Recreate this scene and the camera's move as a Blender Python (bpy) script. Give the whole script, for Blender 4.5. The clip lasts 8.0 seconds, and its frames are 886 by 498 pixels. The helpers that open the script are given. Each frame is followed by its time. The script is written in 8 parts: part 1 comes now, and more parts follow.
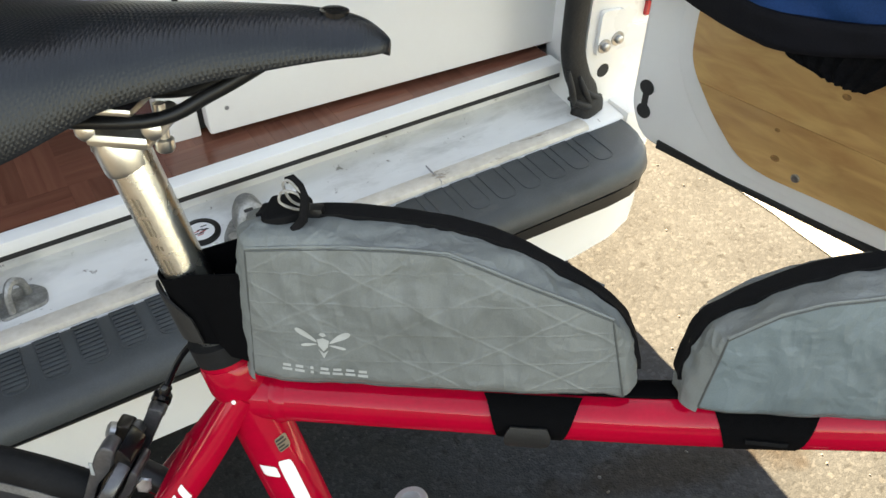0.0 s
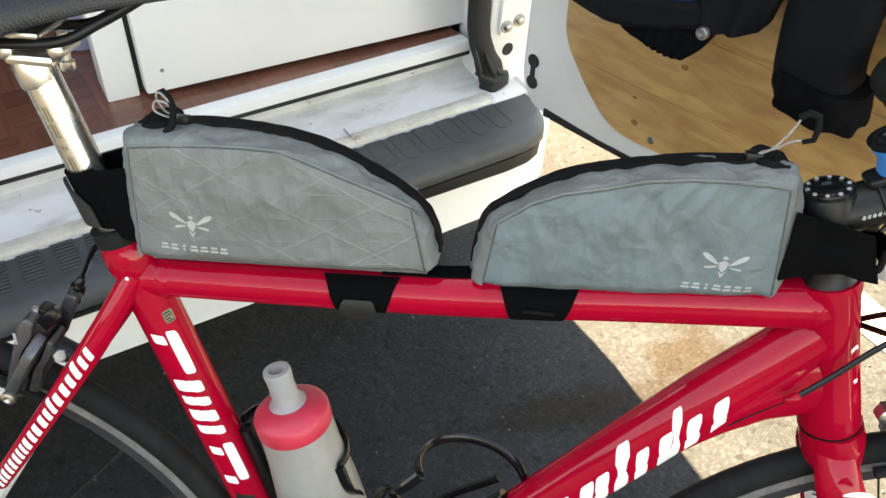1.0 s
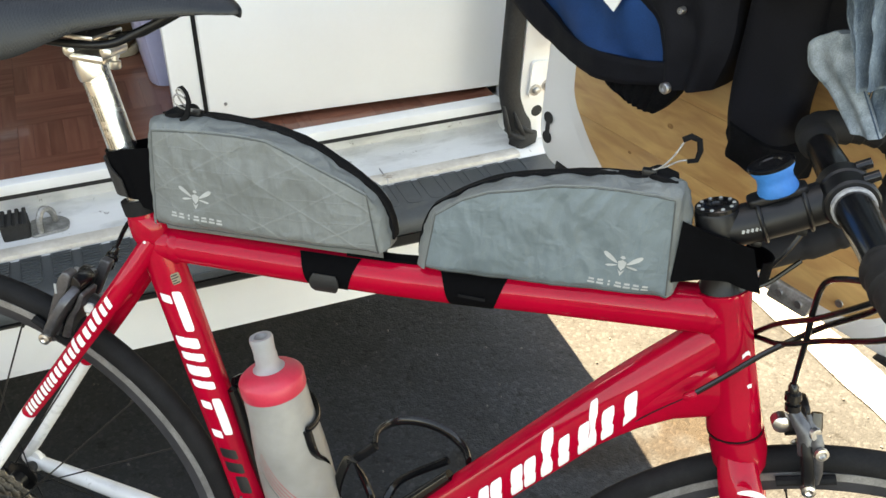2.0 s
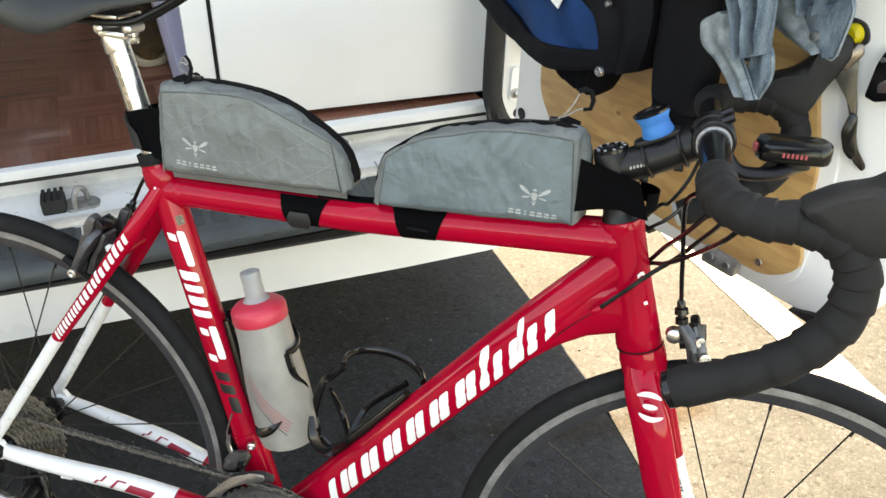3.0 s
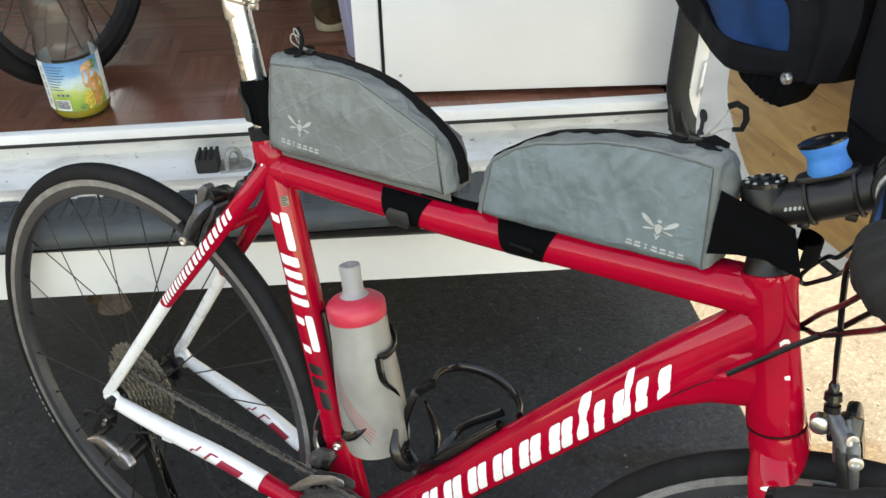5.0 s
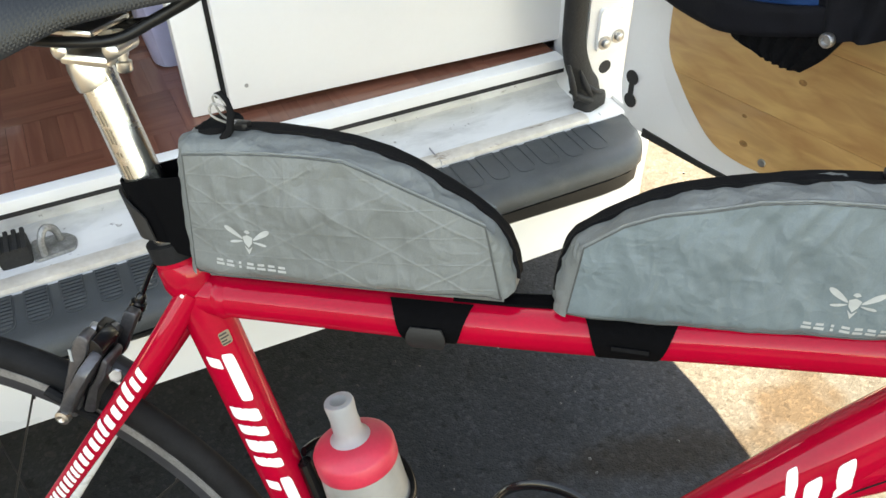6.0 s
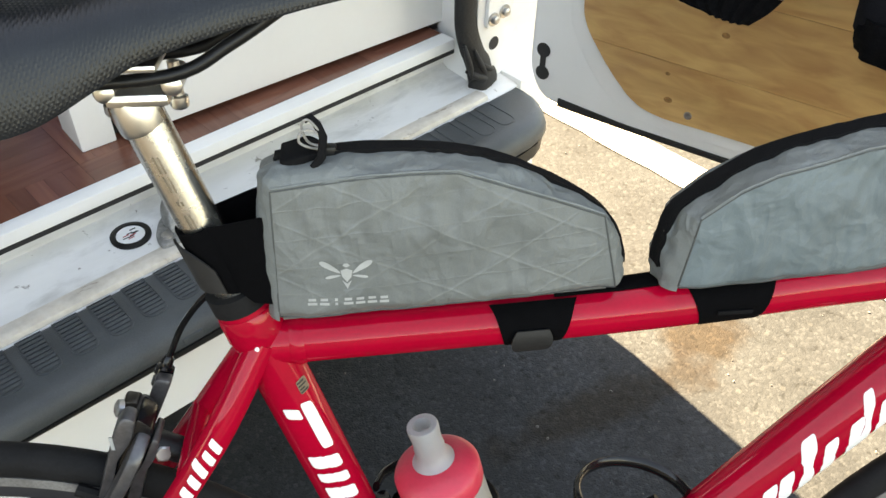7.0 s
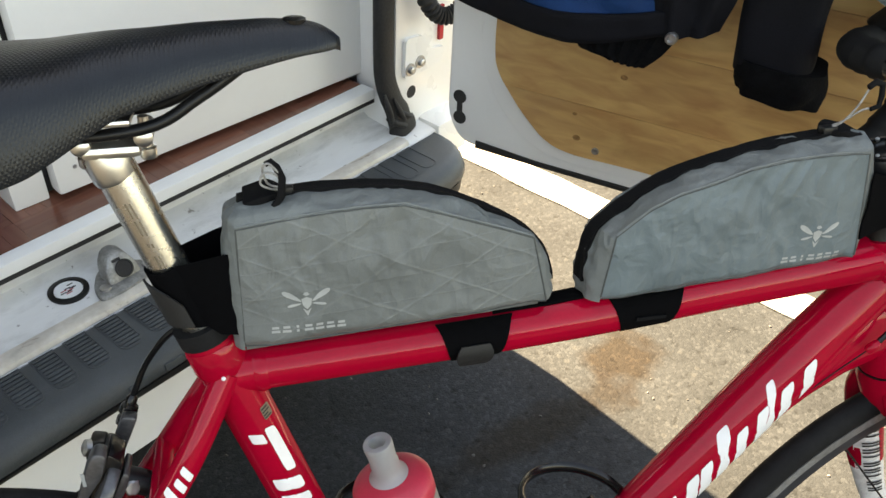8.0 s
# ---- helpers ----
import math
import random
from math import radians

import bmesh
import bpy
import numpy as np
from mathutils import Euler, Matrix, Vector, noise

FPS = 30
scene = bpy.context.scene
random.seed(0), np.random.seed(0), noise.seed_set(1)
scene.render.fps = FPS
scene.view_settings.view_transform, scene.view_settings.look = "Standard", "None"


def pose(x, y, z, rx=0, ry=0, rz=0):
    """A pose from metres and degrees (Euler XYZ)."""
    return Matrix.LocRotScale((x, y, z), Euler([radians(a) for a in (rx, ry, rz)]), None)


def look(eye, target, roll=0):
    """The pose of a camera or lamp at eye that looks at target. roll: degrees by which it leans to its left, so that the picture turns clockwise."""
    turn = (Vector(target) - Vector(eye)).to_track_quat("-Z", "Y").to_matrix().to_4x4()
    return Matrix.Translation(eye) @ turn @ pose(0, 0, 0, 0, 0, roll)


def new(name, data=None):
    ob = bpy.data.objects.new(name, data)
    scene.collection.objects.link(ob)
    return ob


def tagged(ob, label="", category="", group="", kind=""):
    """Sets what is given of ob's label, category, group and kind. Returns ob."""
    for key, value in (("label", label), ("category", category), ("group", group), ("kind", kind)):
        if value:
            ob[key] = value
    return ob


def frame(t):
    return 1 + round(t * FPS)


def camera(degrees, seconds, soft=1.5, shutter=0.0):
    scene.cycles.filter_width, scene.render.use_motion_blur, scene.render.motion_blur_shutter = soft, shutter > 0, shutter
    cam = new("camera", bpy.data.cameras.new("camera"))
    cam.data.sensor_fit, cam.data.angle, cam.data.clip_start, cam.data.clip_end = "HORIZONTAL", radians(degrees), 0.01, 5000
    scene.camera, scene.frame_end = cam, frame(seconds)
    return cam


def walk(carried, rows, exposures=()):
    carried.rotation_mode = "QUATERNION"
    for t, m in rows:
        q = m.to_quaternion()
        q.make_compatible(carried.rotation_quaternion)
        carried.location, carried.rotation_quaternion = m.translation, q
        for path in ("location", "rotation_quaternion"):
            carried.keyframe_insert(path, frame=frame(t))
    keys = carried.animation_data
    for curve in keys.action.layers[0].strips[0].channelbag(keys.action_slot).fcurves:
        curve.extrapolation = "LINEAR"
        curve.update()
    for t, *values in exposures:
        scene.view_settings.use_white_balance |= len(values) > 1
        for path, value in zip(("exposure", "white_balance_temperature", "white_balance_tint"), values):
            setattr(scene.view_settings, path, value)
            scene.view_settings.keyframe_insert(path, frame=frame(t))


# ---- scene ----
cam = camera(56.0, 8.0)
PATH = [
    (0, (0.012, -0.187, 1.184), (-0.124, 1.269, -0.181), 0.8),
    (0.5, (0.026, -0.246, 1.209), (-0.039, 1.192, -0.179), 1.4),
    (1, (0.13, -0.328, 1.233), (0.043, 1.132, -0.131), 3.2),
    (1.2, (0.147, -0.356, 1.255), (0.077, 1.101, -0.114), 6.7),
    (2.3, (0.312, -0.492, 1.258), (-0.055, 1.079, 0.076), 1.8),
    (2.5, (0.328, -0.52, 1.264), (-0.024, 1.029, 0.048), 2.0),
    (2.9, (0.383, -0.587, 1.27), (0.028, 0.941, 0.029), 1.8),
    (3, (0.407, -0.619, 1.267), (-0.016, 0.97, 0.128), 1.8),
    (3.1, (0.431, -0.654, 1.272), (-0.051, 0.972, 0.212), 2.4),
    (3.2, (0.459, -0.663, 1.275), (-0.085, 0.964, 0.247), 2.0),
    (3.5, (0.522, -0.662, 1.283), (-0.069, 0.968, 0.288), 2.3),
    (3.6, (0.549, -0.642, 1.289), (-0.111, 0.97, 0.306), 1.8),
    (3.9, (0.59, -0.576, 1.283), (-0.233, 0.946, 0.281), 2.0),
    (4, (0.594, -0.559, 1.277), (-0.252, 0.935, 0.251), 2.3),
    (4.5, (0.58, -0.482, 1.24), (-0.337, 0.881, 0.098), 0.5),
    (4.7, (0.544, -0.47, 1.235), (-0.379, 0.873, 0.077), -0.3),
    (5.8, (0.191, -0.351, 1.206), (-0.225, 1.112, -0.093), -1.2),
    (6, (0.137, -0.278, 1.185), (-0.179, 1.193, -0.134), -1.0),
    (6.5, (0.037, -0.198, 1.165), (-0.06, 1.222, -0.24), -0.6),
    (7, (-0.072, -0.258, 1.176), (0.108, 1.212, -0.167), 1.7),
    (7.5, (-0.124, -0.293, 1.19), (0.25, 1.214, -0.071), 3.3),
    (8, (-0.102, -0.31, 1.204), (0.286, 1.202, -0.046), 3.3),
]
walk(cam, [(t, look(*p)) for t, *p in PATH], [(0.0, 4.27, 11300, 12), (0.5, 4.39, 11300, 12), (2.5, 4.47, 11300, 12), (3.0, 4.43, 11300, 12), (3.5, 4.37, 11300, 12), (4.0, 4.16, 11300, 12), (4.5, 4.24, 11300, 12), (6.0, 4.61, 11300, 12), (6.5, 4.45, 11300, 12), (7.0, 4.40, 11300, 12), (7.5, 4.15, 11300, 12), (8.0, 3.99, 11300, 12)])

# ---- world, sun and exposure ----
VAN_YAW = math.degrees(math.atan2(0.609, 0.793))
U = Vector((0.7931, 0.6091, 0.0))
V = Vector((-0.6091, 0.7931, 0.0))
SUN_EL = 50.0
to_sun = (U * 0.12 + V).normalized() * math.cos(radians(SUN_EL)) + Vector((0, 0, math.sin(radians(SUN_EL))))
world = bpy.data.worlds.new("sky")
scene.world = world
world.use_nodes = True
wn = world.node_tree
wn.nodes.clear()
sky = wn.nodes.new("ShaderNodeTexSky")
sky.sky_type = "NISHITA"
sky.sun_disc = False
sky.sun_elevation = radians(SUN_EL)
sky.sun_rotation = math.atan2(to_sun.x, to_sun.y)
bg = wn.nodes.new("ShaderNodeBackground")
bg.inputs["Strength"].default_value = 0.055
wo = wn.nodes.new("ShaderNodeOutputWorld")
wn.links.new(sky.outputs["Color"], bg.inputs["Color"])
wn.links.new(bg.outputs["Background"], wo.inputs["Surface"])
sun_data = bpy.data.lights.new("sun", "SUN")
sun_data.energy = 5.0
sun_data.angle = radians(0.6)
sun_data.color = (1.0, 0.905, 0.77)
sun = new("sun", sun_data)
sun.matrix_world = look(Vector((0, 0, 6)) + to_sun * 4, Vector((0, 0, 6)))

# ---- materials ----


def material(name, color, rough=0.5, metal=0.0, var=0.12, scale=20.0, bump=0.0, bscale=300.0, tint=None, coat=0.0, spec=0.5, rvar=0.1, stretch=(1, 1, 1)):
    """A surface with slow and fine variation of colour, roughness and relief; scale in features per metre."""
    m = bpy.data.materials.new(name)
    m.use_nodes = True
    nt = m.node_tree
    b = nt.nodes["Principled BSDF"]
    tc = nt.nodes.new("ShaderNodeTexCoord")
    mp = nt.nodes.new("ShaderNodeMapping")
    mp.inputs["Scale"].default_value = stretch
    nt.links.new(tc.outputs["Object"], mp.inputs["Vector"])
    slow = nt.nodes.new("ShaderNodeTexNoise")
    slow.inputs["Scale"].default_value = scale
    slow.inputs["Detail"].default_value = 6
    nt.links.new(mp.outputs["Vector"], slow.inputs["Vector"])
    fine = nt.nodes.new("ShaderNodeTexNoise")
    fine.inputs["Scale"].default_value = bscale
    fine.inputs["Detail"].default_value = 3
    nt.links.new(mp.outputs["Vector"], fine.inputs["Vector"])
    ramp = nt.nodes.new("ShaderNodeValToRGB")
    c2 = tint or [min(1, c * (1 + var)) for c in color]
    c1 = [c * (1 - var) for c in color]
    ramp.color_ramp.elements[0].position, ramp.color_ramp.elements[1].position = 0.3, 0.7
    ramp.color_ramp.elements[0].color = (*c1, 1)
    ramp.color_ramp.elements[1].color = (*c2, 1)
    nt.links.new(slow.outputs["Fac"], ramp.inputs["Fac"])
    mix = nt.nodes.new("ShaderNodeMix")
    mix.data_type = "RGBA"
    mix.blend_type = "OVERLAY"
    mix.inputs["Factor"].default_value = min(1.0, var * 1.5)
    nt.links.new(ramp.outputs["Color"], mix.inputs["A"])
    nt.links.new(fine.outputs["Fac"], mix.inputs["B"])
    nt.links.new(mix.outputs["Result"], b.inputs["Base Color"])
    rr = nt.nodes.new("ShaderNodeMapRange")
    rr.inputs["To Min"].default_value = max(0.02, rough - rvar)
    rr.inputs["To Max"].default_value = min(1.0, rough + rvar)
    nt.links.new(slow.outputs["Fac"], rr.inputs["Value"])
    nt.links.new(rr.outputs["Result"], b.inputs["Roughness"])
    b.inputs["Metallic"].default_value = metal
    b.inputs["Coat Weight"].default_value = coat
    b.inputs["Coat Roughness"].default_value = 0.08
    b.inputs["Specular IOR Level"].default_value = spec
    if bump:
        bp = nt.nodes.new("ShaderNodeBump")
        bp.inputs["Strength"].default_value = bump
        bp.inputs["Distance"].default_value = 0.001
        nt.links.new(fine.outputs["Fac"], bp.inputs["Height"])
        nt.links.new(bp.outputs["Normal"], b.inputs["Normal"])
    return m


def glassy(name, color, rough, transmission, ior=1.45):
    m = material(name, color, rough, var=0.04)
    b = m.node_tree.nodes["Principled BSDF"]
    b.inputs["Transmission Weight"].default_value = transmission
    b.inputs["IOR"].default_value = ior
    return m


POST = material("brushed_alloy_post", (0.60, 0.585, 0.555), 0.27, metal=1.0, var=0.08, scale=50, bump=0.1, bscale=600, rvar=0.06)
RED = material("red_paint", (0.385, 0.0030, 0.0200), 0.45, var=0.08, scale=25, coat=0.5, spec=0.0, rvar=0.06)
RED.node_tree.nodes["Principled BSDF"].inputs["Coat Roughness"].default_value = 0.05
WHITE_PAINT = material("white_frame_paint", (0.75, 0.75, 0.74), 0.3, var=0.06, scale=40, coat=0.4)
DECAL = material("white_decal", (0.80, 0.785, 0.775), 0.4, var=0.06)
DARK_RED = material("dark_red_decal", (0.28, 0.01, 0.03), 0.4, var=0.05)
BLACK_DECAL = material("black_decal", (0.012, 0.012, 0.013), 0.4, var=0.1)
SILVER_DECAL = material("silver_print", (0.33, 0.34, 0.33), 0.45, var=0.06, scale=200)
ALLOY = material("polished_alloy", (0.62, 0.61, 0.59), 0.30, metal=1.0, var=0.05, scale=60, bump=0.05, bscale=500, rvar=0.06)
STEEL = material("dull_steel", (0.45, 0.45, 0.45), 0.38, metal=1.0, var=0.15, scale=120)
RIM = material("machined_rim", (0.27, 0.265, 0.255), 0.42, metal=0.5, var=0.25, scale=45, bump=0.3, bscale=500)
RIMBLACK = material("black_rim", (0.03, 0.03, 0.033), 0.4, var=0.2, scale=50)
CHAIN = material("oily_chain", (0.16, 0.15, 0.135), 0.45, metal=0.7, var=0.4, scale=300, bump=0.3)
CASSETTE = material("oily_cassette", (0.19, 0.165, 0.13), 0.5, metal=0.6, var=0.4, scale=150, bump=0.2)
SPOKE = material("black_spoke", (0.03, 0.03, 0.03), 0.35, metal=0.6, var=0.1)
TYRE = material("tyre_rubber", (0.0075, 0.0075, 0.0079), 0.75, var=0.3, scale=60, bump=0.3, bscale=400, spec=0.2)
BLACK = material("black_anodised", (0.007, 0.007, 0.0075), 0.38, var=0.2, scale=40, spec=0.3)
GLOSS_BLACK = material("gloss_black", (0.006, 0.006, 0.0065), 0.18, var=0.2, scale=40, spec=0.35)
HOOD = material("hood_rubber", (0.0135, 0.014, 0.0145), 0.55, var=0.2, scale=60, bump=0.25, bscale=900, spec=0.25)
LEVER = material("bronze_grey_lever", (0.06, 0.055, 0.05), 0.3, metal=0.8, var=0.1, scale=40)
LEVERCAP = material("bronze_lever_cap", (0.20, 0.165, 0.14), 0.32, metal=0.85, var=0.25, scale=60)
CALIPER = material("dark_cast_alloy", (0.095, 0.095, 0.10), 0.34, metal=0.6, var=0.25, scale=80)
RINGGREY = material("worn_chainring", (0.075, 0.075, 0.073), 0.42, metal=0.5, var=0.3, scale=90)
TAPE = material("bar_tape", (0.0080, 0.0080, 0.0085), 0.75, var=0.3, scale=150, bump=0.5, bscale=1200, spec=0.3)
SADDLE = material("saddle_cover", (0.0058, 0.0078, 0.0105), 0.33, var=0.3, scale=30, bump=0.2, bscale=900, spec=0.36, rvar=0.06)
STRAP = material("hook_strap", (0.0022, 0.0022, 0.0026), 0.95, var=0.25, scale=200, bump=0.6, bscale=1500, spec=0.06)
TAB = material("rubber_tab", (0.011, 0.011, 0.011), 0.6, var=0.2, scale=80, bump=0.2, bscale=800)
ZIP = material("zip_tape", (0.006, 0.006, 0.0065), 0.85, spec=0.1, var=0.25, scale=200, bump=0.4, bscale=1200)
CORD = material("grey_cord", (0.26, 0.25, 0.235), 0.8, var=0.2, scale=300, bump=0.4)
BLUE = material("blue_rubber", (0.001, 0.17, 0.47), 0.6, var=0.1, scale=60)
PINK = material("pink_lid", (0.55, 0.03, 0.058), 0.4, var=0.08, scale=40, bump=0.1)
NOZZLE = glassy("clear_nozzle", (0.52, 0.535, 0.535), 0.32, 0.55)
BOTTLE = material("frosted_bottle", (0.26, 0.25, 0.228), 0.36, var=0.12, scale=14, bump=0.15, bscale=60)
BOTTLE.node_tree.nodes["Principled BSDF"].inputs["Subsurface Weight"].default_value = 0.25
BOTTLE.node_tree.nodes["Principled BSDF"].inputs["Subsurface Radius"].default_value = (0.02, 0.02, 0.015)
VANWHITE = material("van_white_paint", (0.84, 0.84, 0.82), 0.3, var=0.04, scale=6, coat=0.3)
SILLWHITE = material("scuffed_white_sill", (0.69, 0.69, 0.675), 0.45, var=0.07, scale=16, bump=0.3, bscale=90, stretch=(0.35, 1, 1))
DIRTYLIP = material("dirty_cream_lip", (0.60, 0.55, 0.48), 0.55, var=0.15, scale=25, bump=0.3, bscale=120)
LINING = material("grey_lining", (0.20, 0.20, 0.195), 0.7, var=0.1, scale=8)
RING = material("grey_print_ring", (0.28, 0.28, 0.28), 0.5, var=0.2, scale=300)
TRIMWHITE = material("white_trim", (0.82, 0.82, 0.80), 0.5, var=0.04, scale=12)
CABWHITE = material("white_cabinet_paint", (0.80, 0.79, 0.76), 0.5, var=0.03, scale=5, bump=0.06, bscale=150)
BUMPER = material("grey_bumper_plastic", (0.058, 0.067, 0.072), 0.5, var=0.18, scale=18, bump=0.35, bscale=700, spec=0.45)
BUMPER_DARK = material("dark_bumper_edge", (0.014, 0.0145, 0.015), 0.6, var=0.2, scale=20, bump=0.3, bscale=600)
SEAL = material("black_door_seal", (0.012, 0.012, 0.012), 0.7, var=0.5, scale=30, bump=0.6, bscale=250)
# also paints the shade inside holes, gaps and the cabinet compartment
UNDER_AND_SHADE = material("dark_underbody_and_shade", (0.02, 0.02, 0.02), 0.8, var=0.3, scale=10)
RUST = material("rusty_pipe", (0.13, 0.09, 0.06), 0.7, metal=0.4, var=0.5, scale=40, bump=0.4)
GREYMETAL = material("cast_grey_bracket", (0.30, 0.30, 0.29), 0.5, metal=0.6, var=0.3, scale=60, bump=0.3)
JACKETBLUE = material("blue_nylon", (0.0014, 0.0350, 0.1180), 0.75, var=0.2, scale=20, bump=0.4, bscale=600, spec=0.2)
JACKETBLACK = material("black_nylon", (0.0055, 0.0055, 0.0075), 0.8, var=0.25, scale=20, bump=0.5, bscale=500, spec=0.15)
FLEECE = material("black_fleece", (0.004, 0.004, 0.0045), 1.0, var=0.4, scale=150, bump=1.0, bscale=500, spec=0.1)
DENIM = material("washed_denim", (0.062, 0.096, 0.130), 0.85, var=0.3, scale=46, bump=0.9, bscale=1000, tint=(0.175, 0.225, 0.262), spec=0.15, stretch=(1, 1, 0.22))
DENIM_DARK = material("denim_seam", (0.04, 0.065, 0.095), 0.85, var=0.35, scale=60, bump=0.8, bscale=900, spec=0.15)
DENIM_PALE = material("pale_denim", (0.17, 0.21, 0.23), 0.9, var=0.35, scale=60, bump=0.8, bscale=900, tint=(0.27, 0.31, 0.33), spec=0.1)
CRATE = material("lilac_plastic", (0.42, 0.43, 0.60), 0.35, var=0.06)
CRATE.node_tree.nodes["Principled BSDF"].inputs["Transmission Weight"].default_value = 0.35
LEATHER = material("brown_leather", (0.050, 0.027, 0.010), 0.75, var=0.4, scale=40, bump=0.4, spec=0.2)
TAN = material("tan_rubber_sole", (0.30, 0.24, 0.16), 0.7, var=0.2)
PAPER = material("white_sack", (0.75, 0.73, 0.70), 0.6, var=0.08, scale=10, bump=0.3, bscale=30)
CLEAR = glassy("clear_plastic", (0.95, 0.965, 0.96), 0.03, 1.0, 1.25)
JUICE = glassy("yellow_juice", (0.80, 0.62, 0.08), 0.1, 0.45, 1.33)
LABEL_ORANGE = material("label_orange", (0.56, 0.25, 0.08), 0.4, var=0.35, scale=120)
LABEL_PEACH = material("label_peach", (0.62, 0.33, 0.17), 0.4, var=0.3, scale=90)
LABEL_YELLOW = material("label_yellow", (0.62, 0.46, 0.07), 0.4, var=0.4, scale=260)
LABEL_LEAF = material("label_leaf", (0.13, 0.24, 0.06), 0.4, var=0.5, scale=200)
LABEL_INK = material("label_ink", (0.06, 0.11, 0.20), 0.45, var=0.1)
LABEL_GREY = material("label_small_print", (0.45, 0.44, 0.43), 0.45, var=0.3, scale=400)


def label_print():
    """Printed sleeve: a meadow below, a pale haze and a blue sky above."""
    m = bpy.data.materials.new("label_print")
    m.use_nodes = True
    nt = m.node_tree
    b = nt.nodes["Principled BSDF"]
    tc = nt.nodes.new("ShaderNodeTexCoord")
    sep = nt.nodes.new("ShaderNodeSeparateXYZ")
    nt.links.new(tc.outputs["Object"], sep.inputs[0])
    nz = nt.nodes.new("ShaderNodeTexNoise")
    nz.inputs["Scale"].default_value = 45
    nz.inputs["Detail"].default_value = 4
    nt.links.new(tc.outputs["Object"], nz.inputs["Vector"])
    ad = nt.nodes.new("ShaderNodeMath")
    ad.operation = "MULTIPLY_ADD"
    ad.inputs[1].default_value = 0.035
    nt.links.new(nz.outputs["Fac"], ad.inputs[0])
    nt.links.new(sep.outputs["Z"], ad.inputs[2])
    mr = nt.nodes.new("ShaderNodeMapRange")
    mr.inputs["From Min"].default_value, mr.inputs["From Max"].default_value = 0.016 + 0.0175, 0.113 + 0.0175
    nt.links.new(ad.outputs[0], mr.inputs["Value"])
    ramp = nt.nodes.new("ShaderNodeValToRGB")
    e = ramp.color_ramp.elements
    e[0].position, e[0].color = 0.0, (0.17, 0.30, 0.06, 1)
    e[1].position, e[1].color = 1.0, (0.07, 0.24, 0.47, 1)
    for p, c in ((0.28, (0.30, 0.42, 0.07, 1)), (0.45, (0.52, 0.58, 0.20, 1)), (0.58, (0.55, 0.66, 0.66, 1)), (0.78, (0.16, 0.40, 0.60, 1))):
        e.new(p).color = c
    nt.links.new(mr.outputs["Result"], ramp.inputs["Fac"])
    nt.links.new(ramp.outputs["Color"], b.inputs["Base Color"])
    b.inputs["Roughness"].default_value = 0.4
    return m


LABEL_PRINT = label_print()
YELLOW = material("yellow_plastic", (0.65, 0.50, 0.02), 0.4, var=0.08)
REDLAMP = material("red_reflector", (0.45, 0.02, 0.03), 0.2, var=0.08)
PRINT_RED = material("red_print", (0.42, 0.07, 0.075), 0.5, var=0.05)
ETCH = material("etched_bronze_print", (0.22, 0.185, 0.14), 0.5, metal=0.6, var=0.1)
RUSTY = material("rusty_steel", (0.10, 0.075, 0.062), 0.75, metal=0.3, var=0.4, scale=60, bump=0.4, bscale=300)
LINE = material("road_line_paint", (0.20, 0.20, 0.193), 0.8, var=0.2, scale=30, bump=0.6, bscale=200)
OLDBRASS = material("old_brass_button", (0.20, 0.125, 0.045), 0.42, metal=0.9, var=0.4, scale=300)



def weave(m, pitch, amount):
    """Adds the relief of a fine woven grain to a surface."""
    nt = m.node_tree
    b = nt.nodes["Principled BSDF"]
    tc = nt.nodes.new("ShaderNodeTexCoord")
    waves = []
    for turn in (35, -35):
        mp = nt.nodes.new("ShaderNodeMapping")
        mp.inputs["Rotation"].default_value = (0, radians(turn), radians(turn))
        nt.links.new(tc.outputs["Object"], mp.inputs["Vector"])
        w = nt.nodes.new("ShaderNodeTexWave")
        w.inputs["Scale"].default_value = 0.314 / pitch
        nt.links.new(mp.outputs["Vector"], w.inputs["Vector"])
        waves.append(w.outputs["Fac"])
    mul = nt.nodes.new("ShaderNodeMath")
    mul.operation = "MULTIPLY"
    nt.links.new(waves[0], mul.inputs[0])
    nt.links.new(waves[1], mul.inputs[1])
    bp = nt.nodes.new("ShaderNodeBump")
    bp.inputs["Strength"].default_value = amount
    bp.inputs["Distance"].default_value = 0.0006
    nt.links.new(mul.outputs[0], bp.inputs["Height"])
    nt.links.new(b.inputs["Normal"].links[0].from_socket, bp.inputs["Normal"])
    nt.links.new(bp.outputs["Normal"], b.inputs["Normal"])


